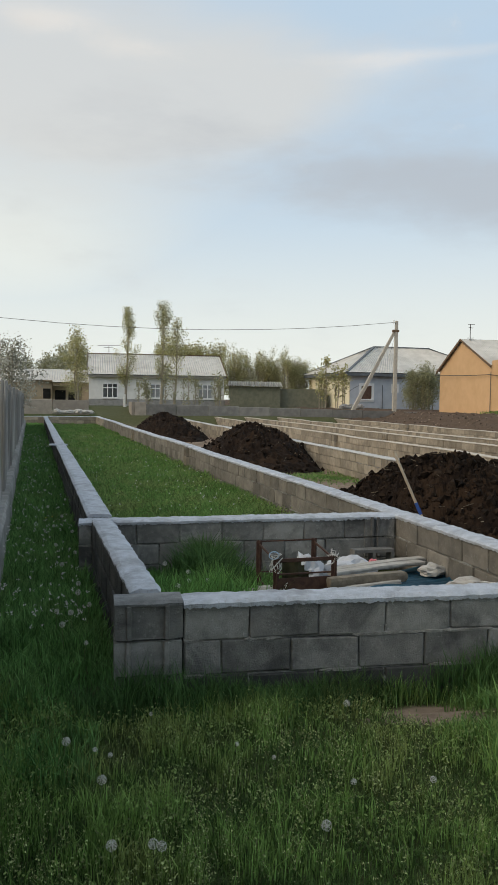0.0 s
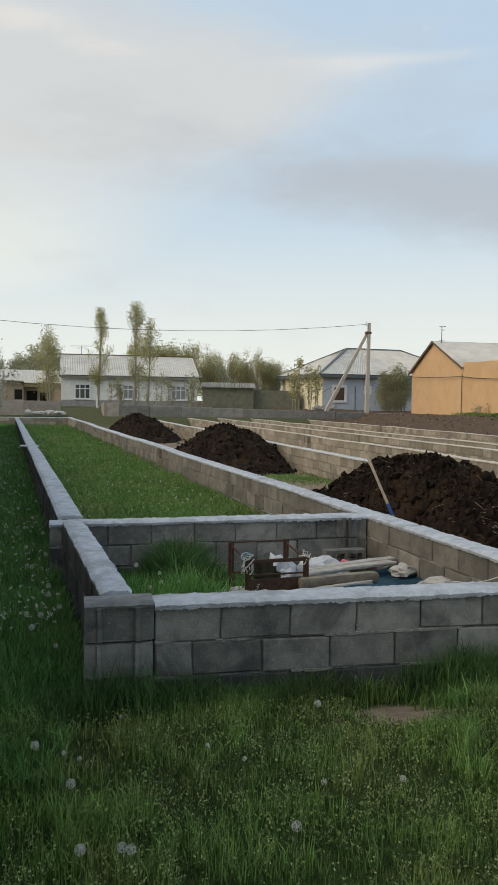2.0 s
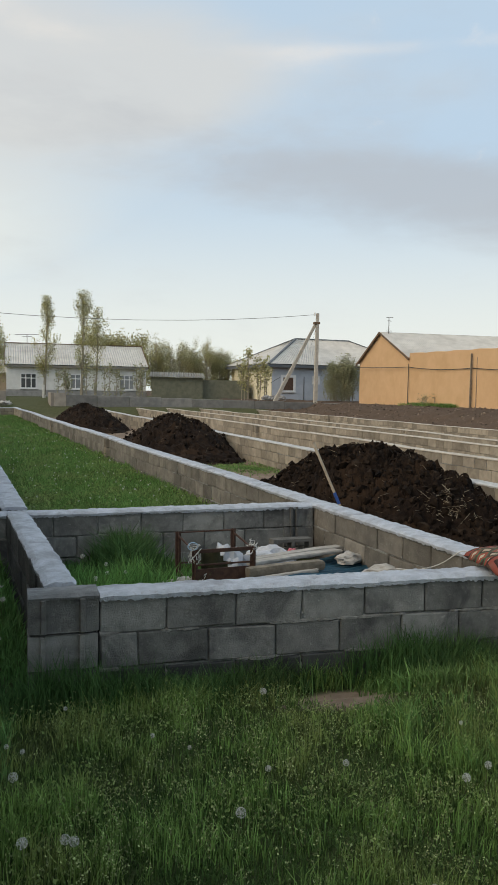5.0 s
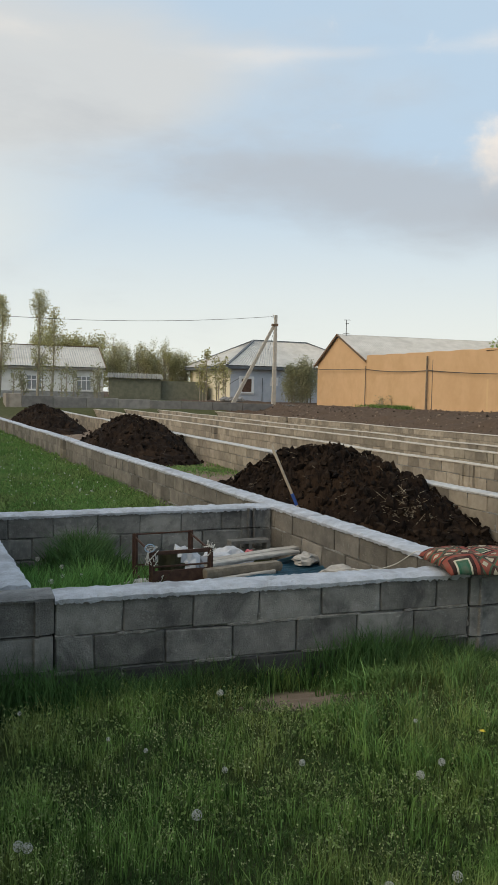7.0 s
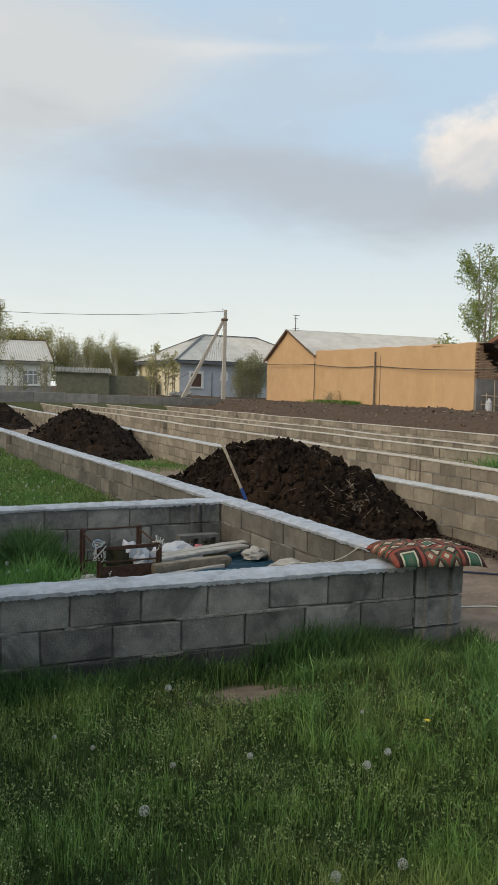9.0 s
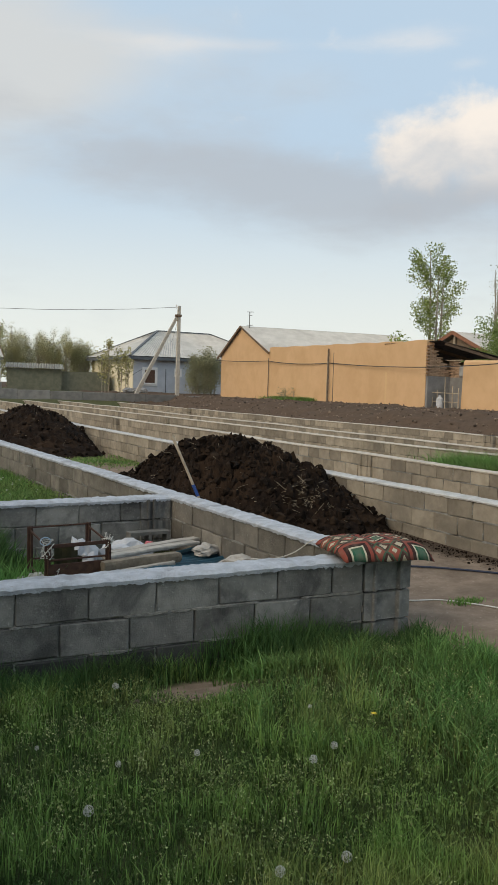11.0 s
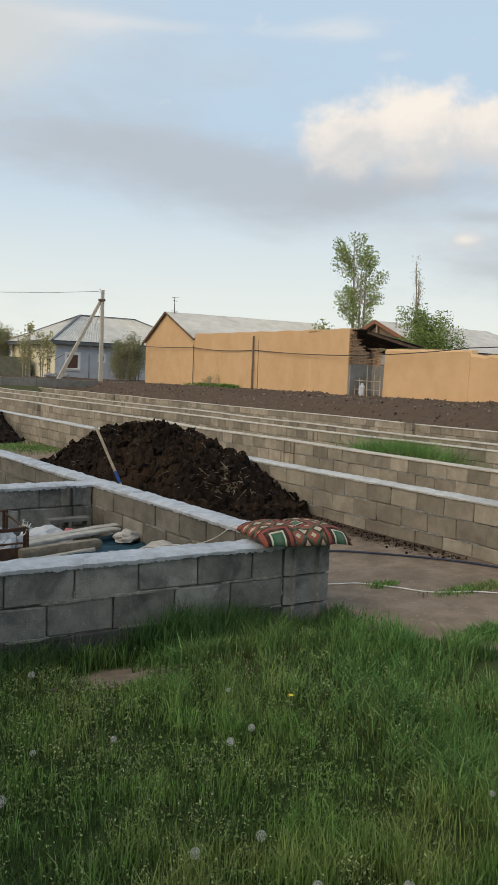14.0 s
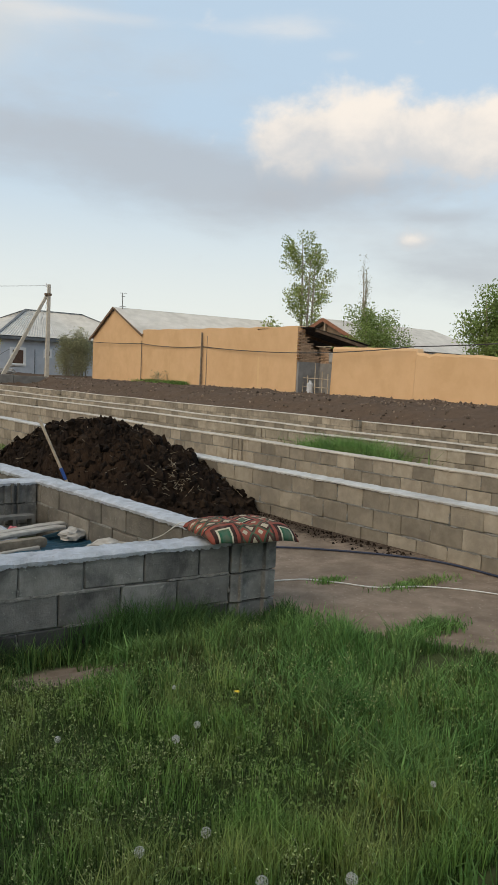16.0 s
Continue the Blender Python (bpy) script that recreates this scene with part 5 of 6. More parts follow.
def cushion_material():
    m = bpy.data.materials.new("woven_cushion")
    m.use_nodes = True
    t = m.node_tree
    b = t.nodes["Principled BSDF"]
    sep = t.nodes.new("ShaderNodeSeparateXYZ")
    co = t.nodes.new("ShaderNodeTexCoord")
    link(t, co.outputs["UV"], sep.inputs[0])
    u, v = sep.outputs[0], sep.outputs[1]

    def cell(s, k, off):
        f = fm(t, "FRACT", fm(t, "ADD", fm(t, "MULTIPLY", s, k), off))
        return fm(t, "ABSOLUTE", fm(t, "SUBTRACT", f, 0.5))

    cu, cv = cell(u, 3.0, 0.0), cell(v, 2.2, 0.35)
    q = fm(t, "MAXIMUM", cu, cv)
    di = fm(t, "ADD", cell(u, 6.0, 0.25), cell(v, 5.0, 0.1))
    r = t.nodes.new("ShaderNodeValToRGB")
    r.color_ramp.interpolation = "CONSTANT"
    stops = [(0.0, (0.06, 0.13, 0.085)), (0.10, (0.03, 0.11, 0.065)), (0.17, (0.50, 0.46, 0.34)), (0.22, (0.035, 0.02, 0.018)), (0.33, (0.24, 0.062, 0.045)), (0.43, (0.05, 0.03, 0.025))]
    el = r.color_ramp.elements
    while len(el) < len(stops):
        el.new(0.5)
    for e0, (p, c) in zip(el, stops):
        e0.position, e0.color = p, (*c, 1)
    link(t, q, r.inputs[0])
    r2 = t.nodes.new("ShaderNodeValToRGB")
    r2.color_ramp.interpolation = "CONSTANT"
    stops = [(0.0, (0.42, 0.38, 0.28)), (0.18, (0.25, 0.068, 0.048)), (0.42, (0.05, 0.10, 0.06)), (0.55, (0.06, 0.03, 0.025)), (0.72, (0.42, 0.36, 0.26))]
    el = r2.color_ramp.elements
    while len(el) < len(stops):
        el.new(0.5)
    for e0, (p, c) in zip(el, stops):
        e0.position, e0.color = p, (*c, 1)
    link(t, di, r2.inputs[0])
    pick = fm(t, "GREATER_THAN", fm(t, "FRACT", fm(t, "ADD", fm(t, "MULTIPLY", u, 1.5), fm(t, "MULTIPLY", fm(t, "FLOOR", fm(t, "ADD", fm(t, "MULTIPLY", v, 2.2), 0.35)), 0.5))), 0.5)
    col = mixc(t, pick, r.outputs[0], r2.outputs[0])
    geo = t.nodes.new("ShaderNodeNewGeometry")
    dirt = ramp(t, noise_tex(t, geo.outputs["Position"], 14, 5, 0.6), 0.4, 0.75, 0.0, 0.5)
    link(t, mixc(t, dirt, col, (0.20, 0.13, 0.10)), b.inputs["Base Color"])
    b.inputs["Roughness"].default_value = 0.95
    b.inputs["Specular IOR Level"].default_value = 0.1
    bp = t.nodes.new("ShaderNodeBump")
    bp.inputs["Strength"].default_value, bp.inputs["Distance"].default_value = 0.4, 0.004
    link(t, noise_tex(t, geo.outputs["Position"], 160, 3, 0.6), bp.inputs["Height"])
    link(t, bp.outputs[0], b.inputs["Normal"])
    return m


def cushion():
    bm = bmesh.new()
    uvl = bm.loops.layers.uv.new("UVMap")
    nx, ny = 44, 26
    lx, ly = 0.36, 0.24
    grid = {}
    for side in (1, -1):
        for j in range(ny + 1):
            for i in range(nx + 1):
                u, v = i / nx * 2 - 1, j / ny * 2 - 1
                edge = (1 - abs(u) ** 4) * (1 - abs(v) ** 4)
                if side == -1 and edge < 1e-6:
                    grid[side, i, j] = grid[1, i, j]
                    continue
                x, y = u * lx * (1 - 0.06 * v * v), v * ly * (1 - 0.07 * u * u)
                th = (0.068 if side == 1 else 0.022) * edge ** 0.45
                n = noise.noise(Vector((x * 9, y * 9, side))) * 0.010 + noise.noise(Vector((x * 22, y * 22, side))) * 0.004
                sag = -0.55 * max(0, -y - 0.10) ** 1.25 - 0.35 * max(0, x - 0.2) ** 1.3 - 0.5 * max(0, -x - 0.27) ** 1.4
                fold = -0.02 * math.exp(-((x + 0.02) / 0.03) ** 2)
                grid[side, i, j] = bm.verts.new((x, y, side * th + (n + fold) * edge + sag))
    for side in (1, -1):
        for j in range(ny):
            for i in range(nx):
                q = [grid[side, i, j], grid[side, i + 1, j], grid[side, i + 1, j + 1], grid[side, i, j + 1]]
                f = bm.faces.new(q if side == 1 else q[::-1])
                for l in f.loops:
                    l[uvl].uv = (l.vert.co.x / (2 * lx) + 0.5, l.vert.co.y / (2 * ly) + 0.5)
    ob = part("cushion", bm, cushion_material())
    smooth(ob)
    ob.matrix_world = pose(3.22, 0.08, 0.585, 0, 1.5, -4)
    tagged(ob, "red and black patterned woven cushion slumped over the corner pier", "cushion")


cushion()

# ---------------------------------------------------------------- fence on the left


def left_fence():
    # the run before about y = 3 is unseen, added to shade the left lawn
    y0, y1 = -9.0, 41.0
    d = Vector((fence_x(y1) - fence_x(y0), y1 - y0, 0))
    L = d.length
    ob = thing("fence", pose(fence_x(y0), y0, 0, 0, 0, math.degrees(math.atan2(d.y, d.x))), "tall weathered grey fence of upright slate strips on a rubble base", "fence", kind="structure")
    n = 160
    s = np.linspace(0, L, n)
    prof = [(-0.14, -0.2), (-0.12, 0.36), (-0.10, 0.42), (0.10, 0.42), (0.14, -0.2)]
    verts, faces = [], []
    for k, (yy, zz) in enumerate(prof):
        verts += np.stack([s, yy + 0.05 * (fbm(s * 2.1, s * 0 + k, 4) - 0.5), zz + 0.08 * (fbm(s * 1.7, s * 0 + k, 6) - 0.5)], -1).tolist()
    for r in range(len(prof) - 1):
        faces += [(r * n + i, r * n + i + 1, (r + 1) * n + i + 1, (r + 1) * n + i) for i in range(n - 1)]
    part_mesh("rubble_base", raw_mesh("rubble_base", verts, faces), M_FENCEBASE, ob, "rough concrete base")
    meshes = []
    for k in range(4):
        bm = bmesh.new()
        rng = random.Random(k)
        box(bm, -0.085, 0.085, -0.02, 0.02, 0.0, 1.35 + rng.uniform(-0.05, 0.12), 0.006, 0.006, rng)
        me = bpy.data.meshes.new("slat")
        bm.to_mesh(me), bm.free()
        me.materials.append(M_FENCE)
        meshes.append(me)
    rng = random.Random(3)
    x = 0.1
    while x < L:
        o = new("slat", rng.choice(meshes))
        o.parent = ob
        o.matrix_local = pose(x, rng.uniform(-0.03, 0.03), 0.38 + rng.uniform(-0.04, 0.03), rng.uniform(-2, 2), rng.uniform(-1.5, 1.5), rng.uniform(-4, 4))
        x += 0.185


left_fence()

# ---------------------------------------------------------------- houses


def opening(ob, x, z, w, h, y=-0.02, frame_w=0.07, bars=2, glass=None, surround=0.0, sill=True, cross=False):
    """A window on a wall that faces -y: recess, frame, panes, sill."""
    win = new("window")
    win.parent = ob
    win.matrix_local = pose(x, y, z)
    if surround:
        bm = bmesh.new()
        for a, b, c, d in ((-w / 2 - surround, -w / 2, -surround, h + surround), (w / 2, w / 2 + surround, -surround, h + surround), (-w / 2, w / 2, -surround, 0), (-w / 2, w / 2, h, h + surround)):
            box(bm, a, b, -0.05, 0.01, c, d)
        part("surround", bm, M_FRAME, win, "white painted surround")
    bm = bmesh.new()
    box(bm, -w / 2, w / 2, -0.004, 0.012, 0, h)
    part("pane", bm, glass or M_GLASS, win)
    bm = bmesh.new()
    for a, b, c, d in ((-w / 2, -w / 2 + frame_w, 0, h), (w / 2 - frame_w, w / 2, 0, h), (-w / 2 + frame_w, w / 2 - frame_w, 0, frame_w), (-w / 2 + frame_w, w / 2 - frame_w, h - frame_w, h)):
        box(bm, a, b, -0.03, 0.0, c, d)
    for k in range(1, bars + 1):
        c = -w / 2 + w * k / (bars + 1)
        box(bm, c - frame_w / 2, c + frame_w / 2, -0.028, 0.0, frame_w, h - frame_w)
    if cross:
        box(bm, -w / 2 + frame_w, w / 2 - frame_w, -0.026, 0.0, h * 0.66, h * 0.66 + frame_w)
    part("window_frame", bm, M_FRAME, win, "white window frame")
    if sill:
        bm = bmesh.new()
        box(bm, -w / 2 - 0.08, w / 2 + 0.08, -0.12, 0.0, -0.07, -0.005)
        part("sill", bm, M_FRAME, win)
    return win


def corrugated(bm, a, b, c, d, waves, amp=0.03, rows=3):
    """A ribbed roof sheet between four corners: a-b the foot, d-c the ridge."""
    a, b, c, d = (Vector(p) for p in (a, b, c, d))
    up = (b - a).cross(d - a).normalized()
    n = waves * 4
    grid = []
    for j in range(rows + 1):
        s = j / rows
        grid.append([bm.verts.new((a.lerp(b, i / n)).lerp(d.lerp(c, i / n), s) + up * (amp * math.sin(i * math.pi / 2) + 0.015 * (rows - j))) for i in range(n + 1)])
    for j in range(rows):
        for i in range(n):
            bm.faces.new((grid[j][i], grid[j][i + 1], grid[j + 1][i + 1], grid[j + 1][i]))


def white_house():
    ob = thing("house", pose(-0.54, 65.8, 0.95, 0, 0, 0.5), "long whitewashed house with a ribbed grey roof", "house")
    L, D, E, R = 11.75, 7.0, 2.72, 4.65
    bm = bmesh.new()
    box(bm, 0, L, 0, D, -0.4, E)
    for x in (0.0, L - 0.02):
        poly(bm, [(x + 0.01, 0, E), (x + 0.01, D, E), (x + 0.01, D / 2, R - 0.1)])
    part("wall", bm, M_WHITE, ob, "whitewashed plaster walls")
    bm = bmesh.new()
    box(bm, -0.06, L + 0.06, -0.06, D + 0.06, -0.4, 0.62, 0.02)
    part("plinth", bm, M_PLINTH, ob, "dark grey plinth")
    bm = bmesh.new()
    corrugated(bm, (-0.12, -0.45, E - 0.02), (L + 0.12, -0.45, E - 0.02), (L + 0.12, D / 2, R), (-0.12, D / 2, R), 60, 0.025)
    corrugated(bm, (L + 0.12, D + 0.45, E - 0.02), (-0.12, D + 0.45, E - 0.02), (-0.12, D / 2, R), (L + 0.12, D / 2, R), 60, 0.025)
    part("roof", bm, M_ROOF, ob, "ribbed fibre-cement roof")
    bm = bmesh.new()
    box(bm, -0.12, L + 0.12, -0.42, -0.36, E - 0.22, E - 0.06)
    box(bm, -0.12, L + 0.12, -0.36, 0.0, E - 0.12, E - 0.07)
    part("fascia", bm, M_EAVE, ob, "grey-brown eave boards")
    bm = bmesh.new()
    for x in (-0.15, L + 0.15):
        beam(bm, (x, -0.5, E - 0.08), (x, D / 2, R + 0.0), 0.05, 0.2)
        beam(bm, (x, D + 0.5, E - 0.08), (x, D / 2, R + 0.0), 0.05, 0.2)
    beam(bm, (-0.12, D / 2, R + 0.05), (L + 0.12, D / 2, R + 0.05), 0.16, 0.06)
    part("verge_board", bm, M_FASCIA, ob, "brown verge boards")
    for x in (1.79, 5.88, 10.06):
        opening(ob, x, 0.72, 1.3, 1.26, bars=2, cross=True, glass=M_GLASS if x < 3 else M_CURTAIN)


M_EAVE = material("eave_boards", (0.20, 0.19, 0.17), (0.28, 0.26, 0.23), 4, 0.9, 0.2, 30)
M_CURTAIN = material("curtained_glass", (0.20, 0.21, 0.22), (0.30, 0.31, 0.32), 4, 0.15, 0, spec=0.5)
white_house()


def hip_house():
    ob = thing("house", pose(20.4, 58.4, 1.0, 0, 0, 6.8), "pale blue and cream house with a hipped grey roof", "house")
    L, D, E, R = 14.0, 8.7, 2.95, 5.4
    bm = bmesh.new()
    box(bm, 0, L, 0, D, -0.4, E)
    part("wall", bm, M_BLUEWALL, ob, "pale blue plaster walls")
    bm = bmesh.new()
    box(bm, -0.03, 0.03, -0.01, D + 0.03, -0.4, E - 0.005)
    part("side_wall", bm, M_CREAM, ob, "cream painted side wall")
    o = 0.5
    bm = bmesh.new()
    A, B, C, G = (-o, -o, E), (L + o, -o, E), (L + o, D + o, E), (-o, D + o, E)
    p, q = (4.3, D / 2, R), (L - 4.3, D / 2, R)

    def slope(a, b, c, d, n):
        corrugated(bm, a, b, c, d, n, 0.02)

    slope(A, B, q, p, 60)
    slope(C, G, p, q, 60)
    slope(G, A, p, p, 36)
    slope(B, C, q, q, 36)
    part("roof", bm, M_ROOF, ob, "grey hipped sheet roof")
    bm = bmesh.new()
    for a, b in ((A, p), (G, p), (p, q), (B, q), (C, q)):
        beam(bm, (a[0], a[1], a[2] + 0.06), (b[0], b[1], b[2] + 0.06), 0.2, 0.07)
    part("ridge_cap", bm, M_RIDGE, ob, "dark hip and ridge capping")
    bm = bmesh.new()
    box(bm, -o, L + o, -o, -o + 0.06, E - 0.26, E - 0.02)
    box(bm, -o, -o + 0.06, -o + 0.06, D + o, E - 0.26, E - 0.02)
    box(bm, -o + 0.06, L + o, -o + 0.06, -0.01, E - 0.1, E - 0.05)
    box(bm, -o + 0.06, -0.04, -0.01, D + o, E - 0.1, E - 0.05)
    part("fascia", bm, M_RIDGE, ob, "dark grey eave boards")
    opening(ob, 1.5, 0.78, 1.0, 1.15, bars=0, glass=M_SHUTTER, surround=0.18, frame_w=0.04, sill=True)
    opening(ob, 4.1, 1.5, 0.45, 0.45, bars=0, glass=M_GLASS, surround=0.13, frame_w=0.03, sill=False)
    w = opening(ob, 0, 0, 0.5, 1.1, bars=0, glass=M_SHUTTER, frame_w=0.05)
    w.matrix_local = pose(-0.04, 5.2, 0.95, 0, 0, -90)
    bm = bmesh.new()
    tube(bm, [(2.95, -0.06, 0.0), (2.95, -0.06, 2.0)], 0.03, 6)
    part("drain_pipe", bm, M_RIDGE, ob, "thin dark pipe")


hip_house()


def ochre_yard():
    """The ochre house, its long yard wall, the lean-to in the gap."""
    # gabled house
    ob = thing("house", pose(24.65, 42.6, 0.85, 0, 0, 0), "ochre plastered house with a gabled grey roof", "house")
    D, E, R, yr, L = 7.8, 3.1, 5.1, 4.3, 13.2
    bm = bmesh.new()
    box(bm, 0, L, 0, D, -0.4, E)
    poly(bm, [(0, 0, E), (0, yr, R - 0.08), (0, D, E)])
    poly(bm, [(0.3, 0, E), (0.3, D, E), (0.3, yr, R - 0.08)])
    part("wall", bm, M_ORANGE, ob, "ochre plaster walls")
    bm = bmesh.new()
    corrugated(bm, (-0.15, -0.1, E + 0.02), (L, -0.1, E + 0.02), (L, yr, R), (-0.15, yr, R), 80, 0.02)
    corrugated(bm, (L, D + 0.3, E - 0.15), (-0.15, D + 0.3, E - 0.15), (-0.15, yr, R), (L, yr, R), 80, 0.02)
    part("roof", bm, M_ROOF, ob, "grey ribbed sheet roof")
    bm = bmesh.new()
    beam(bm, (-0.17, -0.1, E - 0.03), (-0.17, yr, R - 0.04), 0.05, 0.11)
    beam(bm, (-0.17, D + 0.34, E - 0.2), (-0.17, yr, R - 0.04), 0.05, 0.15)
    part("verge_board", bm, M_FASCIA, ob, "brown verge boards")
    ant = thing("roof_antenna", pose(25.1, 46.7, 5.85), "thin metal television antenna on the roof ridge", "antenna")
    bm = bmesh.new()
    tube(bm, [(0, 0, 0), (0, 0, 1.1)], 0.025, 6)
    part("mast", bm, M_WIRE, ant)
    for z, w in ((0.15, 0.45), (1.08, 0.38), (0.85, 0.2)):
        bm = bmesh.new()
        tube(bm, [(0.1 * z, -w, z), (0, w, z + 0.06)], 0.018, 5)
        part("rod", bm, M_WIRE, ant)
    ant2 = thing("roof_antenna", pose(1.2, 69.5, 5.6), "thin metal television antenna on the white house roof", "antenna")
    bm = bmesh.new()
    tube(bm, [(0, 0, 0), (0, 0, 0.8)], 0.025, 6)
    part("mast", bm, M_WIRE, ant2)
    for z, w in ((0.78, 1.0), (0.6, 0.4)):
        bm = bmesh.new()
        tube(bm, [(-w, 0, z), (w, 0, z + 0.05)], 0.02, 5)
        part("rod", bm, M_WIRE, ant2)
    # tall yard wall
    w = thing("yard_wall", pose(0, 0, 0), "tall ochre plastered yard wall", "wall", kind="structure")
    bm = bmesh.new()
    n = 24
    lo = []
    for i in range(n + 1):
        y = 42.6 - 17.1 * i / n
        x = 24.62 - 0.75 * (i / n) ** 1.3
        top = 4.30 - 0.26 * i / n + 0.03 * math.sin(i * 1.7)
        lo.append([bm.verts.new(q) for q in ((x, y, 0.3), (x, y, top), (x + 0.45, y, top + 0.03), (x + 0.45, y, 0.3))])
    for a, b in zip(lo, lo[1:]):
        for k in range(4):
            bm.faces.new((a[k], b[k], b[(k + 1) % 4], a[(k + 1) % 4]))
    bm.faces.new(lo[0]), bm.faces.new(lo[-1][::-1])
    bmesh.ops.recalc_face_normals(bm, faces=bm.faces[:])
    part("wall_face", bm, M_ORANGE, w, "smooth ochre plaster")
    bm = bmesh.new()
    box(bm, 24.05, 24.1, 27.0, 28.9, 0.9, 2.6)
    part("plaster_patch", bm, M_ORANGE2, w, "paler plaster patch")
    # second, lower wall
    w2 = thing("yard_wall", pose(0, 0, 0), "lower ochre mud wall with a crumbling top", "wall", kind="structure")
    bm = bmesh.new()
    rows = []
    n = 120
    for i in range(n + 1):
        y = 23.55 - 21.0 * i / n
        x = 24.42 - 0.028 * (23.5 - y) - 0.15 * (y < 18.25)
        top = 3.10 - 0.02 * (23.5 - y) if y > 18.25 else 2.80 - 0.022 * (18.2 - y)
        rag = 0.02 if y > 18.25 else 0.11
        top += rag * (float(fbm(y * 3.1, 0.3, 15)) - 0.5) * 2
        rows.append([bm.verts.new(q) for q in ((x - 0.1, y, 0.3), (x, y, top - 0.1), (x + 0.08, y, top), (x + 0.4, y, top), (x + 0.45, y, 0.3))])
    for a, b in zip(rows, rows[1:]):
        for k in range(5):
            bm.faces.new((a[k], b[k], b[(k + 1) % 5], a[(k + 1) % 5]))
    bm.faces.new(rows[0]), bm.faces.new(rows[-1][::-1])
    bmesh.ops.recalc_face_normals(bm, faces=bm.faces[:])
    part("wall_face", bm, M_ORANGE, w2, "ochre mud plaster")
    # gap: broken brick end, grey recess, lean-to
    g = thing("lean_to", pose(0, 0, 0), "open brick lean-to with a dark sloping roof", "shed")
    bm = bmesh.new()
    corrugated(bm, (27.9, 24.7, 3.3), (27.9, 29.0, 3.3), (24.0, 29.0, 4.0), (24.0, 24.7, 4.0), 26, 0.02)
    bmesh.ops.solidify(bm, geom=bm.faces[:], thickness=0.05)
    part("roof", bm, M_LEANROOF, g, "dark sheet roof sloping down")
    for y in (24.8, 26.6, 28.6):
        bm = bmesh.new()
        beam(bm, (27.8, y, 3.2), (24.4, y, 3.88), 0.1, 0.14)
        part("rafter", bm, M_FASCIA, g)
    bm = bmesh.new()
    box(bm, 25.2, 25.5, 23.0, 25.5, 0.4, 2.35)
    part("back_wall", bm, M_GREYPLASTER, g, "grey cement-rendered wall")
    bm = bmesh.new()
    box(bm, 27.9, 28.2, 23.5, 31.0, 0.4, 3.2)
    part("inner_wall", bm, M_DARKWALL, g)
    for k in range(10):
        z = 2.38 + 0.075 * k
        for j in range(8 - int(k * 0.2)):
            o = new("brick", BRICK)
            o.parent = g
            o.matrix_local = pose(25.3 + 0.02 * (j % 2), 25.35 - 0.26 * j - (0.13 if k % 2 else 0), z, 0, 0, 90)
            if k > 2 and j > 1 + (9 - k) * 0.35:
                bpy.data.objects.remove(o)
    for k in range(24):
        z = 2.42 + 0.075 * k
        for j in range(max(1, 5 - k // 4)):
            if 2.42 + 0.075 * k > 3.9:
                continue
            o = new("brick", BRICK)
            o.parent = g
            o.matrix_local = pose(23.98 + 0.26 * j + (0.13 if k % 2 else 0), 25.42, z)
    bm = bmesh.new()
    box(bm, 23.9, 25.2, 25.36, 25.5, 0.4, 2.38)
    part("side_wall", bm, M_GREYPLASTER, g, "grey cement-rendered wall")
    tank = thing("water_tank", pose(25.36, 24.35, 2.36), "grey metal water tank on the wall", "tank")
    bm = bmesh.new()
    box(bm, -0.22, 0.22, -0.35, 0.35, 0, 0.5, 0.05)
    part("body", bm, M_PLINTH, tank)
    bm = bmesh.new()
    tube(bm, [(-0.1, -0.1, 0.5), (-0.1, -0.1, 0.58)], 0.09, 10)
    part("lid", bm, M_ROOF, tank)
    # odds and ends in the gap
    gate = thing("garden_gate", pose(24.2, 24.5, 0.85), "rickety gate of thin sticks and wire", "gate")
    for y, h in ((-0.95, 1.0), (-0.55, 1.1), (-0.05, 1.5), (0.5, 0.9), (0.85, 1.2)):
        bm = bmesh.new()
        tube(bm, [(0, y, -0.1), (0.03, y + 0.05 * h, h)], [0.03, 0.022], 5)
        part("stake", bm, M_WOOD, gate)
    for z in (0.35, 0.75):
        bm = bmesh.new()
        tube(bm, [(0, -1.0, z), (0, 0.9, z + 0.03)], 0.02, 5)
        part("rail", bm, M_WOOD, gate)
    bot = thing("white_canister", pose(24.15, 24.75, 0.85), "white plastic canister in the gap", "canister")
    bm = bmesh.new()
    tube(bm, [(0, 0, 0), (0, 0, 0.5), (0, 0, 0.58), (0, 0, 0.66)], [0.16, 0.16, 0.07, 0.06], 12)
    part("body", bm, M_BAG, bot)


M_ORANGE2 = material("ochre_plaster_pale", (0.62, 0.41, 0.21), (0.66, 0.44, 0.23), 1.3, 0.9, 0.25, 30)
M_LEANROOF = material("dark_lean_roof", (0.07, 0.06, 0.055), (0.12, 0.105, 0.095), 4, 0.9, 0.2, 30)
# mud colour darkened, the shade under the roofs is put into it
M_DARKWALL = material("shaded_mud_wall", (0.18, 0.13, 0.09), (0.25, 0.18, 0.125), 3, 0.95, 0.3, 30)
bmb = bmesh.new()
box(bmb, -0.125, 0.125, -0.06, 0.06, -0.034, 0.034, 0.006)
BRICK = bpy.data.meshes.new("brick")
bmb.to_mesh(BRICK), bmb.free()
BRICK.materials.append(M_BRICK)
ochre_yard()


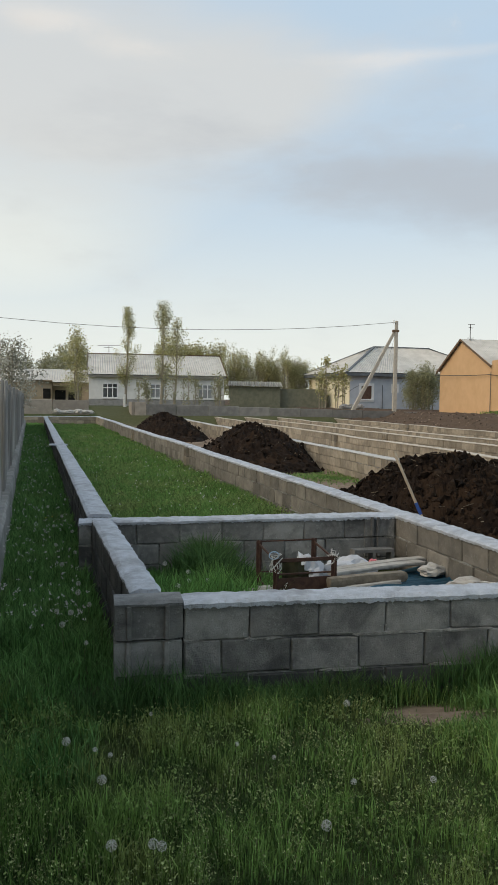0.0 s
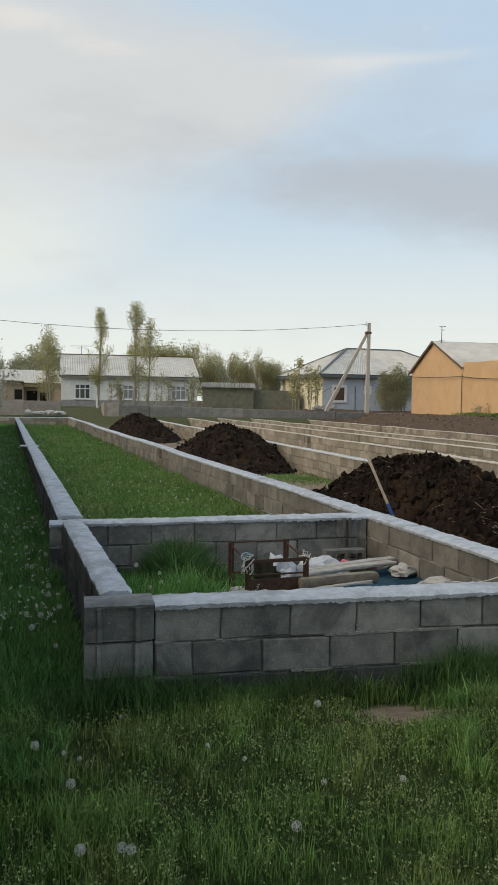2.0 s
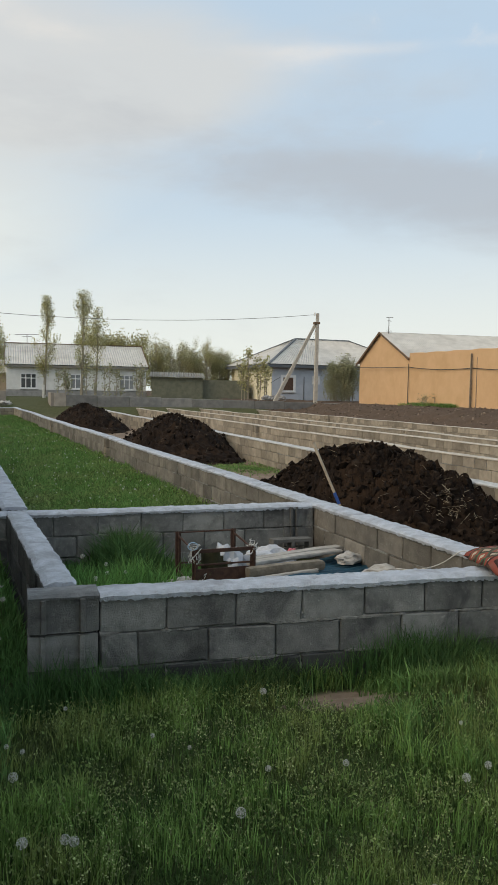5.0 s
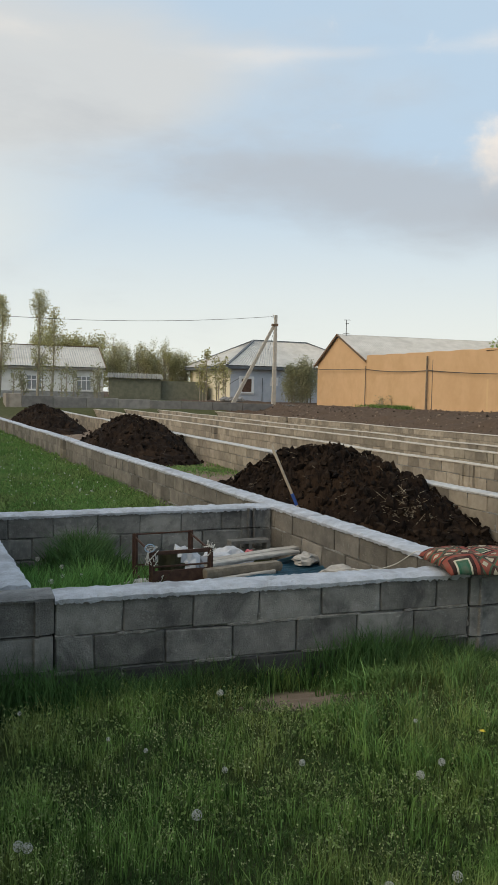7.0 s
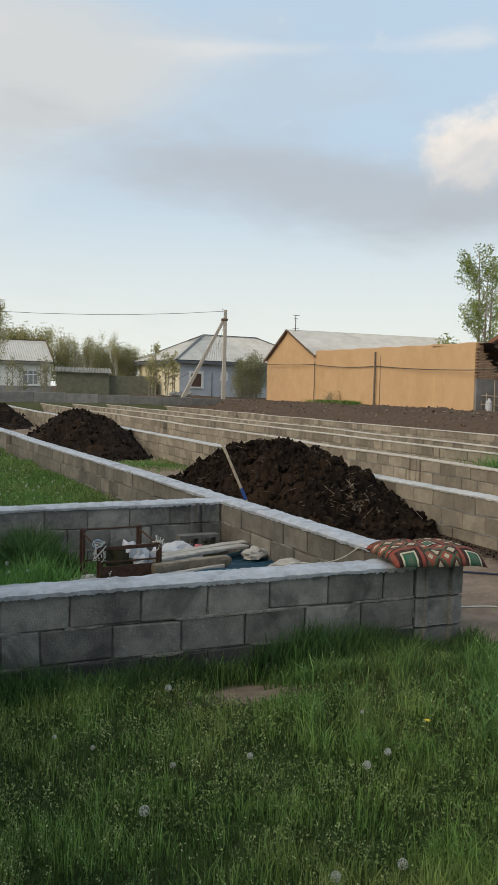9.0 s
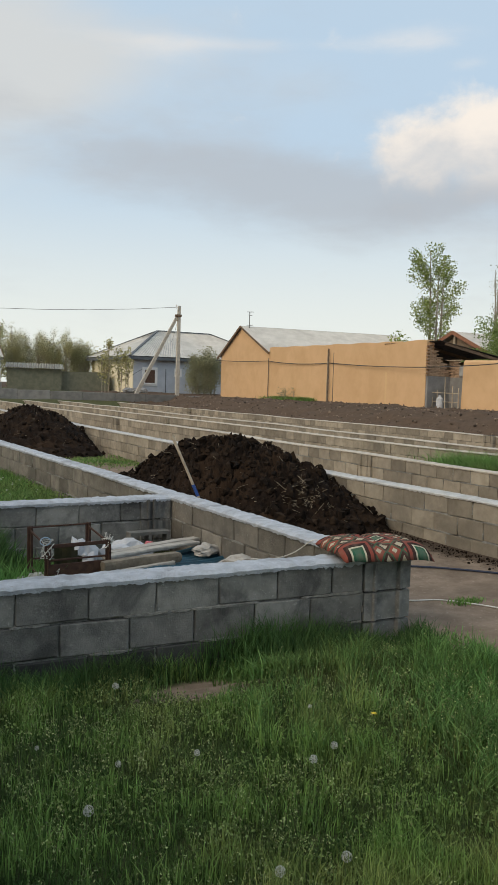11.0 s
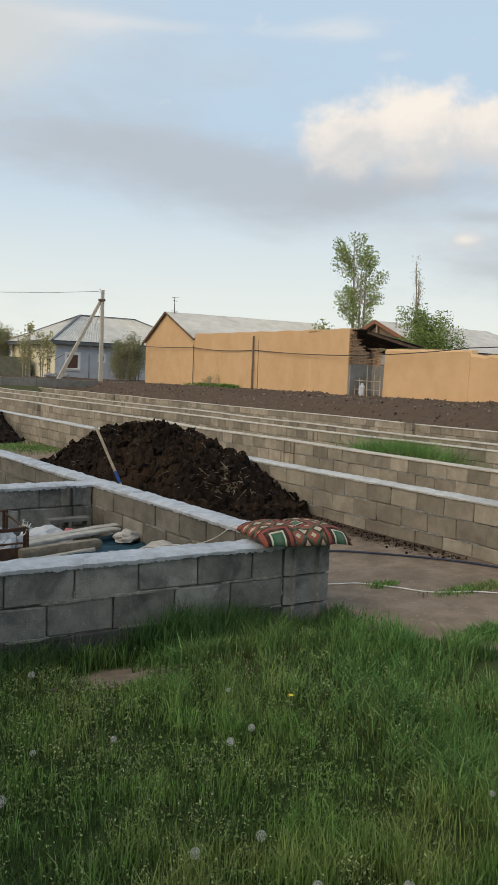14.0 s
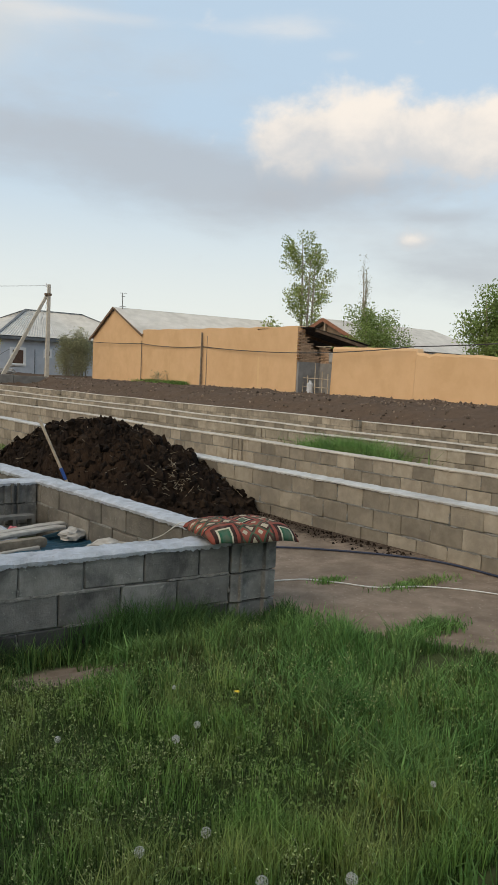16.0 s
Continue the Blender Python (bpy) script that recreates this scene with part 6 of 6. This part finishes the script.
def barn(x, y, z, turn, L, D, E, R, wall, label, hip_far=0.0):
    """A long roofed house; its ridge runs along local x; hip_far cuts back the ridge at the far end."""
    ob = thing("house", pose(x, y, z, 0, 0, turn), label, "house")
    bm = bmesh.new()
    box(bm, 0, L, 0, D, -0.5, E)
    part("wall", bm, wall, ob)
    bm = bmesh.new()
    o = 0.5
    corrugated(bm, (-o, -o, E), (L + o, -o, E), (L + o - hip_far, D / 2, R), (-o, D / 2, R), 50, 0.02)
    corrugated(bm, (L + o, D + o, E), (-o, D + o, E), (-o, D / 2, R), (L + o - hip_far, D / 2, R), 50, 0.02)
    if hip_far:
        corrugated(bm, (L + o, -o, E), (L + o, D + o, E), (L + o - hip_far, D / 2, R), (L + o - hip_far, D / 2, R), 30, 0.02)
    part("roof", bm, M_ROOF, ob, "grey sheet roof")
    bm = bmesh.new()
    beam(bm, (-o - 0.03, -o, E - 0.05), (-o - 0.03, D / 2, R - 0.05), 0.06, 0.25)
    beam(bm, (-o - 0.03, D + o, E - 0.05), (-o - 0.03, D / 2, R - 0.05), 0.06, 0.25)
    part("verge_board", bm, M_REDBROWN, ob, "red-brown verge boards")
    bm = bmesh.new()
    poly(bm, [(-0.1, 0.2, E), (-0.1, D - 0.2, E), (-0.1, D / 2, R - 0.3)])
    box(bm, -0.1, 0.0, 0.2, D - 0.2, E - 0.1, E)
    part("gable", bm, M_DARKWALL, ob, "gable face with the roof space's shade put into its colour")
    bm = bmesh.new()
    beam(bm, (-0.25, D / 2, E), (-0.25, D / 2, R - 0.2), 0.14, 0.14)
    beam(bm, (-0.25, 0.2, E + 0.1), (-0.25, D - 0.2, E + 0.1), 0.12, 0.12)
    part("truss", bm, M_WOOD, ob, "wooden truss")
    return ob


M_REDBROWN = material("red_brown_boards", (0.22, 0.10, 0.06), (0.30, 0.14, 0.085), 6, 0.85, 0.2, 30)
barn(38.4, 36.0, 0.9, 4, 14.5, 8.0, 2.95, 5.0, M_WHITE, "distant house with a grey sheet roof and open wooden gable", 3.0)


def left_shed():
    ob = thing("shed", pose(-5.6, 57.6, 1.0, 0, 0, 2), "low beige shed with dark openings and a flat roof", "shed")
    bm = bmesh.new()
    box(bm, 0, 2.4, 0, 3, -0.3, 1.95)
    box(bm, 2.4, 4.6, 0.8, 3, -0.3, 1.5)
    part("wall", bm, M_SHEDWALL, ob)
    bm = bmesh.new()
    v = [(-0.3, -0.4, 2.15), (3.0, -0.4, 1.75), (3.0, 3.2, 1.8), (-0.3, 3.2, 2.2)]
    poly(bm, v)
    poly(bm, [(2.4, 0.2, 1.55), (5.0, 0.2, 1.35), (5.0, 3.2, 1.4), (2.4, 3.2, 1.6)])
    bmesh.ops.solidify(bm, geom=bm.faces[:], thickness=0.12)
    part("roof", bm, M_EAVE, ob, "sagging grey roof")
    # openings are near-black slabs on the wall, coloured as the shade inside
    for a, b, c, d, y in ((1.75, 2.3, 0.55, 1.3, -0.012), (2.6, 3.4, 0.2, 1.2, 0.79), (3.6, 4.3, 0.2, 1.1, 0.79)):
        bm = bmesh.new()
        box(bm, a, b, y, y + 0.05, c, d)
        part("opening", bm, M_INSIDE_SHADE, ob, "near-black slab painted as an opening's shaded inside")
    h2 = thing("house", pose(-9.0, 71, 1.0, 0, 0, 1), "far low house with a pale sheet roof", "house")
    bm = bmesh.new()
    box(bm, 0, 8.6, 0, 5, -0.3, 2.0)
    part("wall", bm, M_SHEDWALL, h2)
    bm = bmesh.new()
    corrugated(bm, (-0.3, -0.4, 2.0), (8.9, -0.4, 2.0), (8.9, 2.5, 3.3), (-0.3, 2.5, 3.3), 40, 0.02)
    corrugated(bm, (8.9, 5.4, 2.0), (-0.3, 5.4, 2.0), (-0.3, 2.5, 3.3), (8.9, 2.5, 3.3), 40, 0.02)
    part("roof", bm, M_ROOF, h2)
    gs = thing("shed", pose(11.2, 62.8, 1.0, 0, 0, -11), "long dull green shed with a pale scalloped roof edge", "shed")
    bm = bmesh.new()
    box(bm, 0, 4.3, 0, 3.5, -0.3, 1.75)
    box(bm, 4.3, 8.2, 0.5, 3.5, -0.3, 1.6)
    part("wall", bm, M_GREENSHED, gs)
    bm = bmesh.new()
    corrugated(bm, (-0.2, -0.3, 1.78), (4.5, -0.3, 1.72), (4.5, 3.6, 2.25), (-0.2, 3.6, 2.3), 22, 0.05)
    bmesh.ops.solidify(bm, geom=bm.faces[:], thickness=0.04)
    part("roof", bm, M_ROOF, gs, "pale ribbed roof sheet")


M_SHEDWALL = material("mud_plaster_beige", (0.36, 0.28, 0.19), (0.44, 0.35, 0.25), 2, 0.95, 0.3, 25, (0.28, 0.22, 0.16), 0.6, 0.5)
left_shed()

# ---------------------------------------------------------------- far concrete fence and low walls


def panel_fence():
    f = thing("panel_fence", pose(0, 0, 0), "low grey concrete panel fence at the far end", "fence", kind="structure")
    pts = [(3.1, 44.9), (5.0, 45.0), (7.0, 45.1), (9.0, 45.2), (11.0, 45.1), (13.0, 44.9), (15.0, 44.6), (17.0, 44.4), (19.0, 44.3), (21.0, 44.6)]
    rng = random.Random(4)
    for (xa, ya), (xb, yb) in zip(pts, pts[1:]):
        L = math.hypot(xb - xa, yb - ya)
        bm = bmesh.new()
        box(bm, 0.01, L - 0.01, -0.06, 0.06, 0.0, 1.02 - 0.021 * xa, 0.015)
        o = part("panel", bm, M_PANEL, f)
        o.matrix_local = pose(xa, ya + 0.8, 0.35 + rng.uniform(-0.02, 0.02), 0, 0, math.degrees(math.atan2(yb - ya, xb - xa)))
    bm = bmesh.new()
    box(bm, 2.2, 2.4, 45.7, 50.0, 0.4, 1.42, 0.02)
    part("panel", bm, M_PANEL2, f)
    bm = bmesh.new()
    box(bm, 2.4, 3.1, 45.65, 45.8, 0.4, 1.42, 0.02)
    part("panel", bm, M_PANEL2, f)
    w = thing("low_yard_wall", pose(0, 0, 0), "low pinkish-grey wall with rubble before the shed", "wall", kind="structure")
    for a, b, z in ((-6.5, -2.6, 1.52), (-2.58, -0.4, 1.5)):
        bm = bmesh.new()
        box(bm, a, b, 46.4, 46.6, 0.3, z, 0.02)
        part("panel", bm, M_PANEL2, w)
    for k in range(14):
        x = -2.6 + 2.6 * rng.random()
        rock("rubble", x, 45.4 + 0.3 * rng.random(), 0.72 + 0.1 * rng.random(), 0.28, 0.2, 0.14, rng.uniform(0, 180), M_ROCK, "lumps of rubble heaped before the low wall", "rubble", k * 1.3, "rubble before the low wall")
    for k in range(5):
        rock("rubble", 17.6 + 0.3 * k, 51.0, 1.2, 0.35, 0.25, 0.22, rng.uniform(0, 180), M_PLINTH, "lumps of grey rubble before the cream wall", "rubble", k * 2.3, "rubble by the cream wall")


M_PANEL = material("fence_panel_grey", (0.17, 0.162, 0.15), (0.25, 0.235, 0.215), 2.5, 0.95, 0.4, 30, (0.16, 0.155, 0.15), 0.8, 0.6, vary=0.2)
M_PANEL2 = material("fence_panel_buff", (0.26, 0.225, 0.19), (0.34, 0.30, 0.25), 2.5, 0.95, 0.4, 30, (0.24, 0.21, 0.18), 0.8, 0.6, vary=0.15)
panel_fence()

# ---------------------------------------------------------------- pole and wires


def utility_pole():
    ob = thing("utility_pole", pose(20.2, 47.9, 1.0), "pale concrete utility pole with a slanting brace", "utility pole")
    bm = bmesh.new()
    beam(bm, (0, 0, -0.5), (0.05, 0, 6.15), 0.26, 0.22, (0, 1, 0), 0.72)
    part("post", bm, M_POLE, ob)
    bm = bmesh.new()
    beam(bm, (-2.85, 1.0, -0.4), (-0.05, 0.05, 5.45), 0.24, 0.2, (0, 1, 0), 0.75)
    part("brace", bm, M_POLE, ob, "slanting concrete brace")
    bm = bmesh.new()
    box(bm, -0.22, 0.2, -0.14, 0.14, 5.4, 5.55, 0.01)
    part("clamp", bm, M_FASCIA, ob, "rusty clamp")
    for z in (5.95, 6.08):
        bm = bmesh.new()
        tube(bm, [(-0.2, -0.12, z), (-0.2, -0.12, z + 0.08), (-0.2, -0.12, z + 0.14)], [0.03, 0.045, 0.02], 8)
        part("insulator", bm, M_FRAME, ob)


utility_pole()


def sag_wire(name, a, b, sag, label, r=0.016):
    a, b = Vector(a), Vector(b)
    pts = [a.lerp(b, k / 12) - Vector((0, 0, sag * 4 * (k / 12) * (1 - k / 12))) for k in range(13)]
    bm = bmesh.new()
    tube(bm, pts, r, 5)
    tagged(part(name, bm, M_WIRE), label, "wire")


sag_wire("overhead_wire", (20.1, 47.85, 7.05), (-18.0, 43.5, 7.7), 1.35, "dark overhead wire from the pole", 0.014)
sag_wire("overhead_wire", (20.3, 47.9, 6.9), (23.5, 58.0, 5.2), 0.25, "thin service wire from the pole to the house", 0.008)
sag_wire("overhead_wire", (-20, 52, 6.6), (-1.0, 68, 4.6), 0.6, "thin wire towards the white house", 0.008)
sag_wire("wall_cable", (24.35, 50.4, 3.6), (24.5, 42.6, 3.42), 0.05, "black cable strung along the ochre wall", 0.022)
sag_wire("wall_cable", (24.5, 42.6, 3.42), (24.3, 34.6, 3.15), 0.12, "black cable strung along the ochre wall", 0.022)
sag_wire("wall_cable", (24.3, 34.6, 3.15), (23.6, 25.5, 2.78), 0.06, "black cable strung along the ochre wall", 0.022)
sag_wire("wall_cable", (23.6, 25.5, 2.78), (24.1, 18.2, 3.06), 0.08, "black cable strung along the ochre wall", 0.022)
sag_wire("wall_cable", (24.1, 18.2, 3.06), (22.8, 9.0, 3.25), 0.05, "black cable strung along the ochre wall", 0.022)
sag_wire("wall_cable", (20.2, 58.0, 2.4), (21.0, 57.9, 2.9), -0.02, "black cable on the blue house wall", 0.02)
for x, y, z0, z1, w in ((24.2, 34.6, 0.75, 3.95, 0.12), (24.32, 34.2, 0.75, 3.75, 0.07), (24.5, 42.5, 0.85, 3.6, 0.06)):
    bm = bmesh.new()
    beam(bm, (x, y, z0 - 0.2), (x + 0.02, y + 0.02, z1), w, w * 0.6, (0, 1, 0), 0.8)
    tagged(part("wooden_stake", bm, M_LOG), "thin weathered wooden stake against the ochre wall", "stake", "stakes along the ochre wall")

# ---------------------------------------------------------------- trees


def trees():
    tree(2.15, 55.6, 1.0, 7.0, 0.85, "slim young poplar with sparse spring leaves", M_LEAF_POPLAR, 5000, 0.05, 1, 0.2, 1.9, 11, 0.11, "young poplars", "poplar_tree", True, 0.22)
    tree(4.8, 55.5, 1.0, 7.6, 0.8, "slim young poplar with sparse spring leaves", M_LEAF_POPLAR, 5000, 0.05, 1, 0.2, 1.9, 12, 0.11, "young poplars", "poplar_tree", False, 0.22)
    tree(6.0, 57.3, 1.0, 6.5, 0.75, "slim young poplar with sparse spring leaves", M_LEAF_POPLAR, 2400, 0.055, 1, 0.25, 1.8, 13, 0.08, "young poplars", "poplar_tree", False, 0.24)
    tree(-1.4, 55.7, 1.0, 5.4, 1.0, "leafy young poplar beside the shed", M_LEAF_POPLAR, 5000, 0.058, 2, 0.15, 1.2, 14, 0.08, "young poplars", "poplar_tree", False, 0.3)
    for i, (x, y, h) in enumerate(((3.2, 53.6, 2.0), (3.7, 54.2, 1.7), (6.4, 53.3, 2.4), (7.0, 53.6, 2.0), (8.6, 53.0, 2.6), (9.1, 53.4, 2.0), (5.3, 54.0, 2.0))):
        tree(x, y, 1.0, h, 0.38, "small upright sapling before the white house", M_LEAF_DULL, 260, 0.075, 2, 0.12, 1.9, 30 + i, 0.025, "saplings before the house", "sapling", False, 0.13)
    for i, (x, y, h) in enumerate(((16.6, 53.3, 3.2), (17.1, 53.0, 3.8), (17.6, 53.1, 3.4), (18.2, 52.8, 3.2))):
        tree(x, y, 1.0, h, 0.42, "thin yellowish sapling before the cream wall", M_LEAF_POPLAR, 420, 0.08, 2, 0.15, 2.0, 40 + i, 0.03, "saplings before the cream wall", "sapling", False, 0.16)
    rng = random.Random(8)
    for i in range(18):
        k = i / 17
        x, y = 12.2 + 7.4 * k, 69.0 - 1.6 * k + rng.uniform(-1, 1)
        tree(x, y, 1.0, rng.uniform(4.2, 5.6) - 1.0 * k, 0.6, "tall leafy willow shrub behind the green shed", M_LEAF_POPLAR, 3200, 0.052, 5, 0.02, 2.6, 50 + i, 0.05, "willow shrubs", "willow_shrub", False, 0.24)
    for i in range(6):
        tree(8.5 + 1.6 * i, 105 + rng.uniform(-2, 2), 1.0, 7.6 + rng.uniform(-0.8, 0.6), 2.0, "distant rounded tree beyond the white house", M_LEAF_POPLAR, 5000, 0.12, 3, 0.2, 0.5, 80 + i, 0.15, "distant trees", "tree", False, 0.6)
    for i in range(7):
        tree(-16 + 2.4 * i, 108 + rng.uniform(-4, 4), 1.0, 6.0 + rng.uniform(-0.8, 0.8), 2.2, "distant rounded tree on the skyline", M_LEAF_DULL, 4000, 0.12, 3, 0.2, 0.5, 95 + i, 0.15, "distant trees", "tree", False, 0.6)
    tree(-4.3, 37.5, 0.1, 4.3, 1.55, "pale blossoming fruit tree behind the fence", M_LEAF_BLOSSOM, 3200, 0.07, 3, 0.3, 0.5, 110, 0.09, "", "fruit_tree", False, 0.36)
    tree(-5.2, 33.0, 0.1, 3.8, 1.4, "pale blossoming fruit tree behind the fence", M_LEAF_BLOSSOM, 2200, 0.07, 3, 0.3, 0.5, 111, 0.09, "", "fruit_tree", False, 0.36)
    for i, (x, y, h) in enumerate(((24.5, 55.0, 2.8), (25.2, 54.4, 3.4), (25.7, 55.2, 2.9))):
        tree(x, y, 1.0, h, 0.85, "dull green shrub beside the ochre house", M_LEAF_DULL, 4600, 0.06, 4, 0.05, 0.9, 120 + i, 0.035, "shrubs beside the ochre house", "shrub", False, 0.28)
    tree(37.8, 42.4, 1.0, 11.0, 2.1, "tall broad tree with airy green leaves", M_LEAF_GREEN, 8500, 0.075, 3, 0.36, 0.8, 130, 0.14, "", "tall_tree", False, 0.27, 0.68)
    tree(34.9, 42.2, 1.0, 4.7, 0.9, "small green tree behind the ochre wall", M_LEAF_GREEN, 500, 0.13, 2, 0.3, 0.7, 131, 0.08, "", "tree", False, 0.3)
    tree(51.4, 50.3, 1.0, 11.6, 0.75, "slender nearly bare poplar", M_LEAF_DULL, 700, 0.06, 3, 0.3, 2.4, 132, 0.14, "", "poplar_tree", False, 0.25)
    tree(30.0, 26.9, 0.9, 4.3, 2.0, "dense round green tree behind the ochre wall", M_LEAF_LUSH, 20000, 0.055, 6, 0.3, 0.3, 133, 0.1, "", "round_tree", False, 0.33, 0.6)
    tree(27.1, 16.7, 0.9, 4.5, 1.6, "green leafy tree behind the mud wall", M_LEAF_LUSH, 24000, 0.055, 6, 0.3, 0.45, 134, 0.1, "", "tree", False, 0.36, 0.6)
    tree(24.1, 39.4, 0.85, 0.75, 0.35, "small weedy bush at the foot of the ochre wall", M_LEAF_DULL, 260, 0.04, 4, 0.05, 0.9, 135, 0.02, "", "bush", False, 0.12)


M_LEAF_BLOSSOM = foliage_material("blossom_and_leaf", (0.30, 0.29, 0.22), (0.45, 0.43, 0.37))
trees()
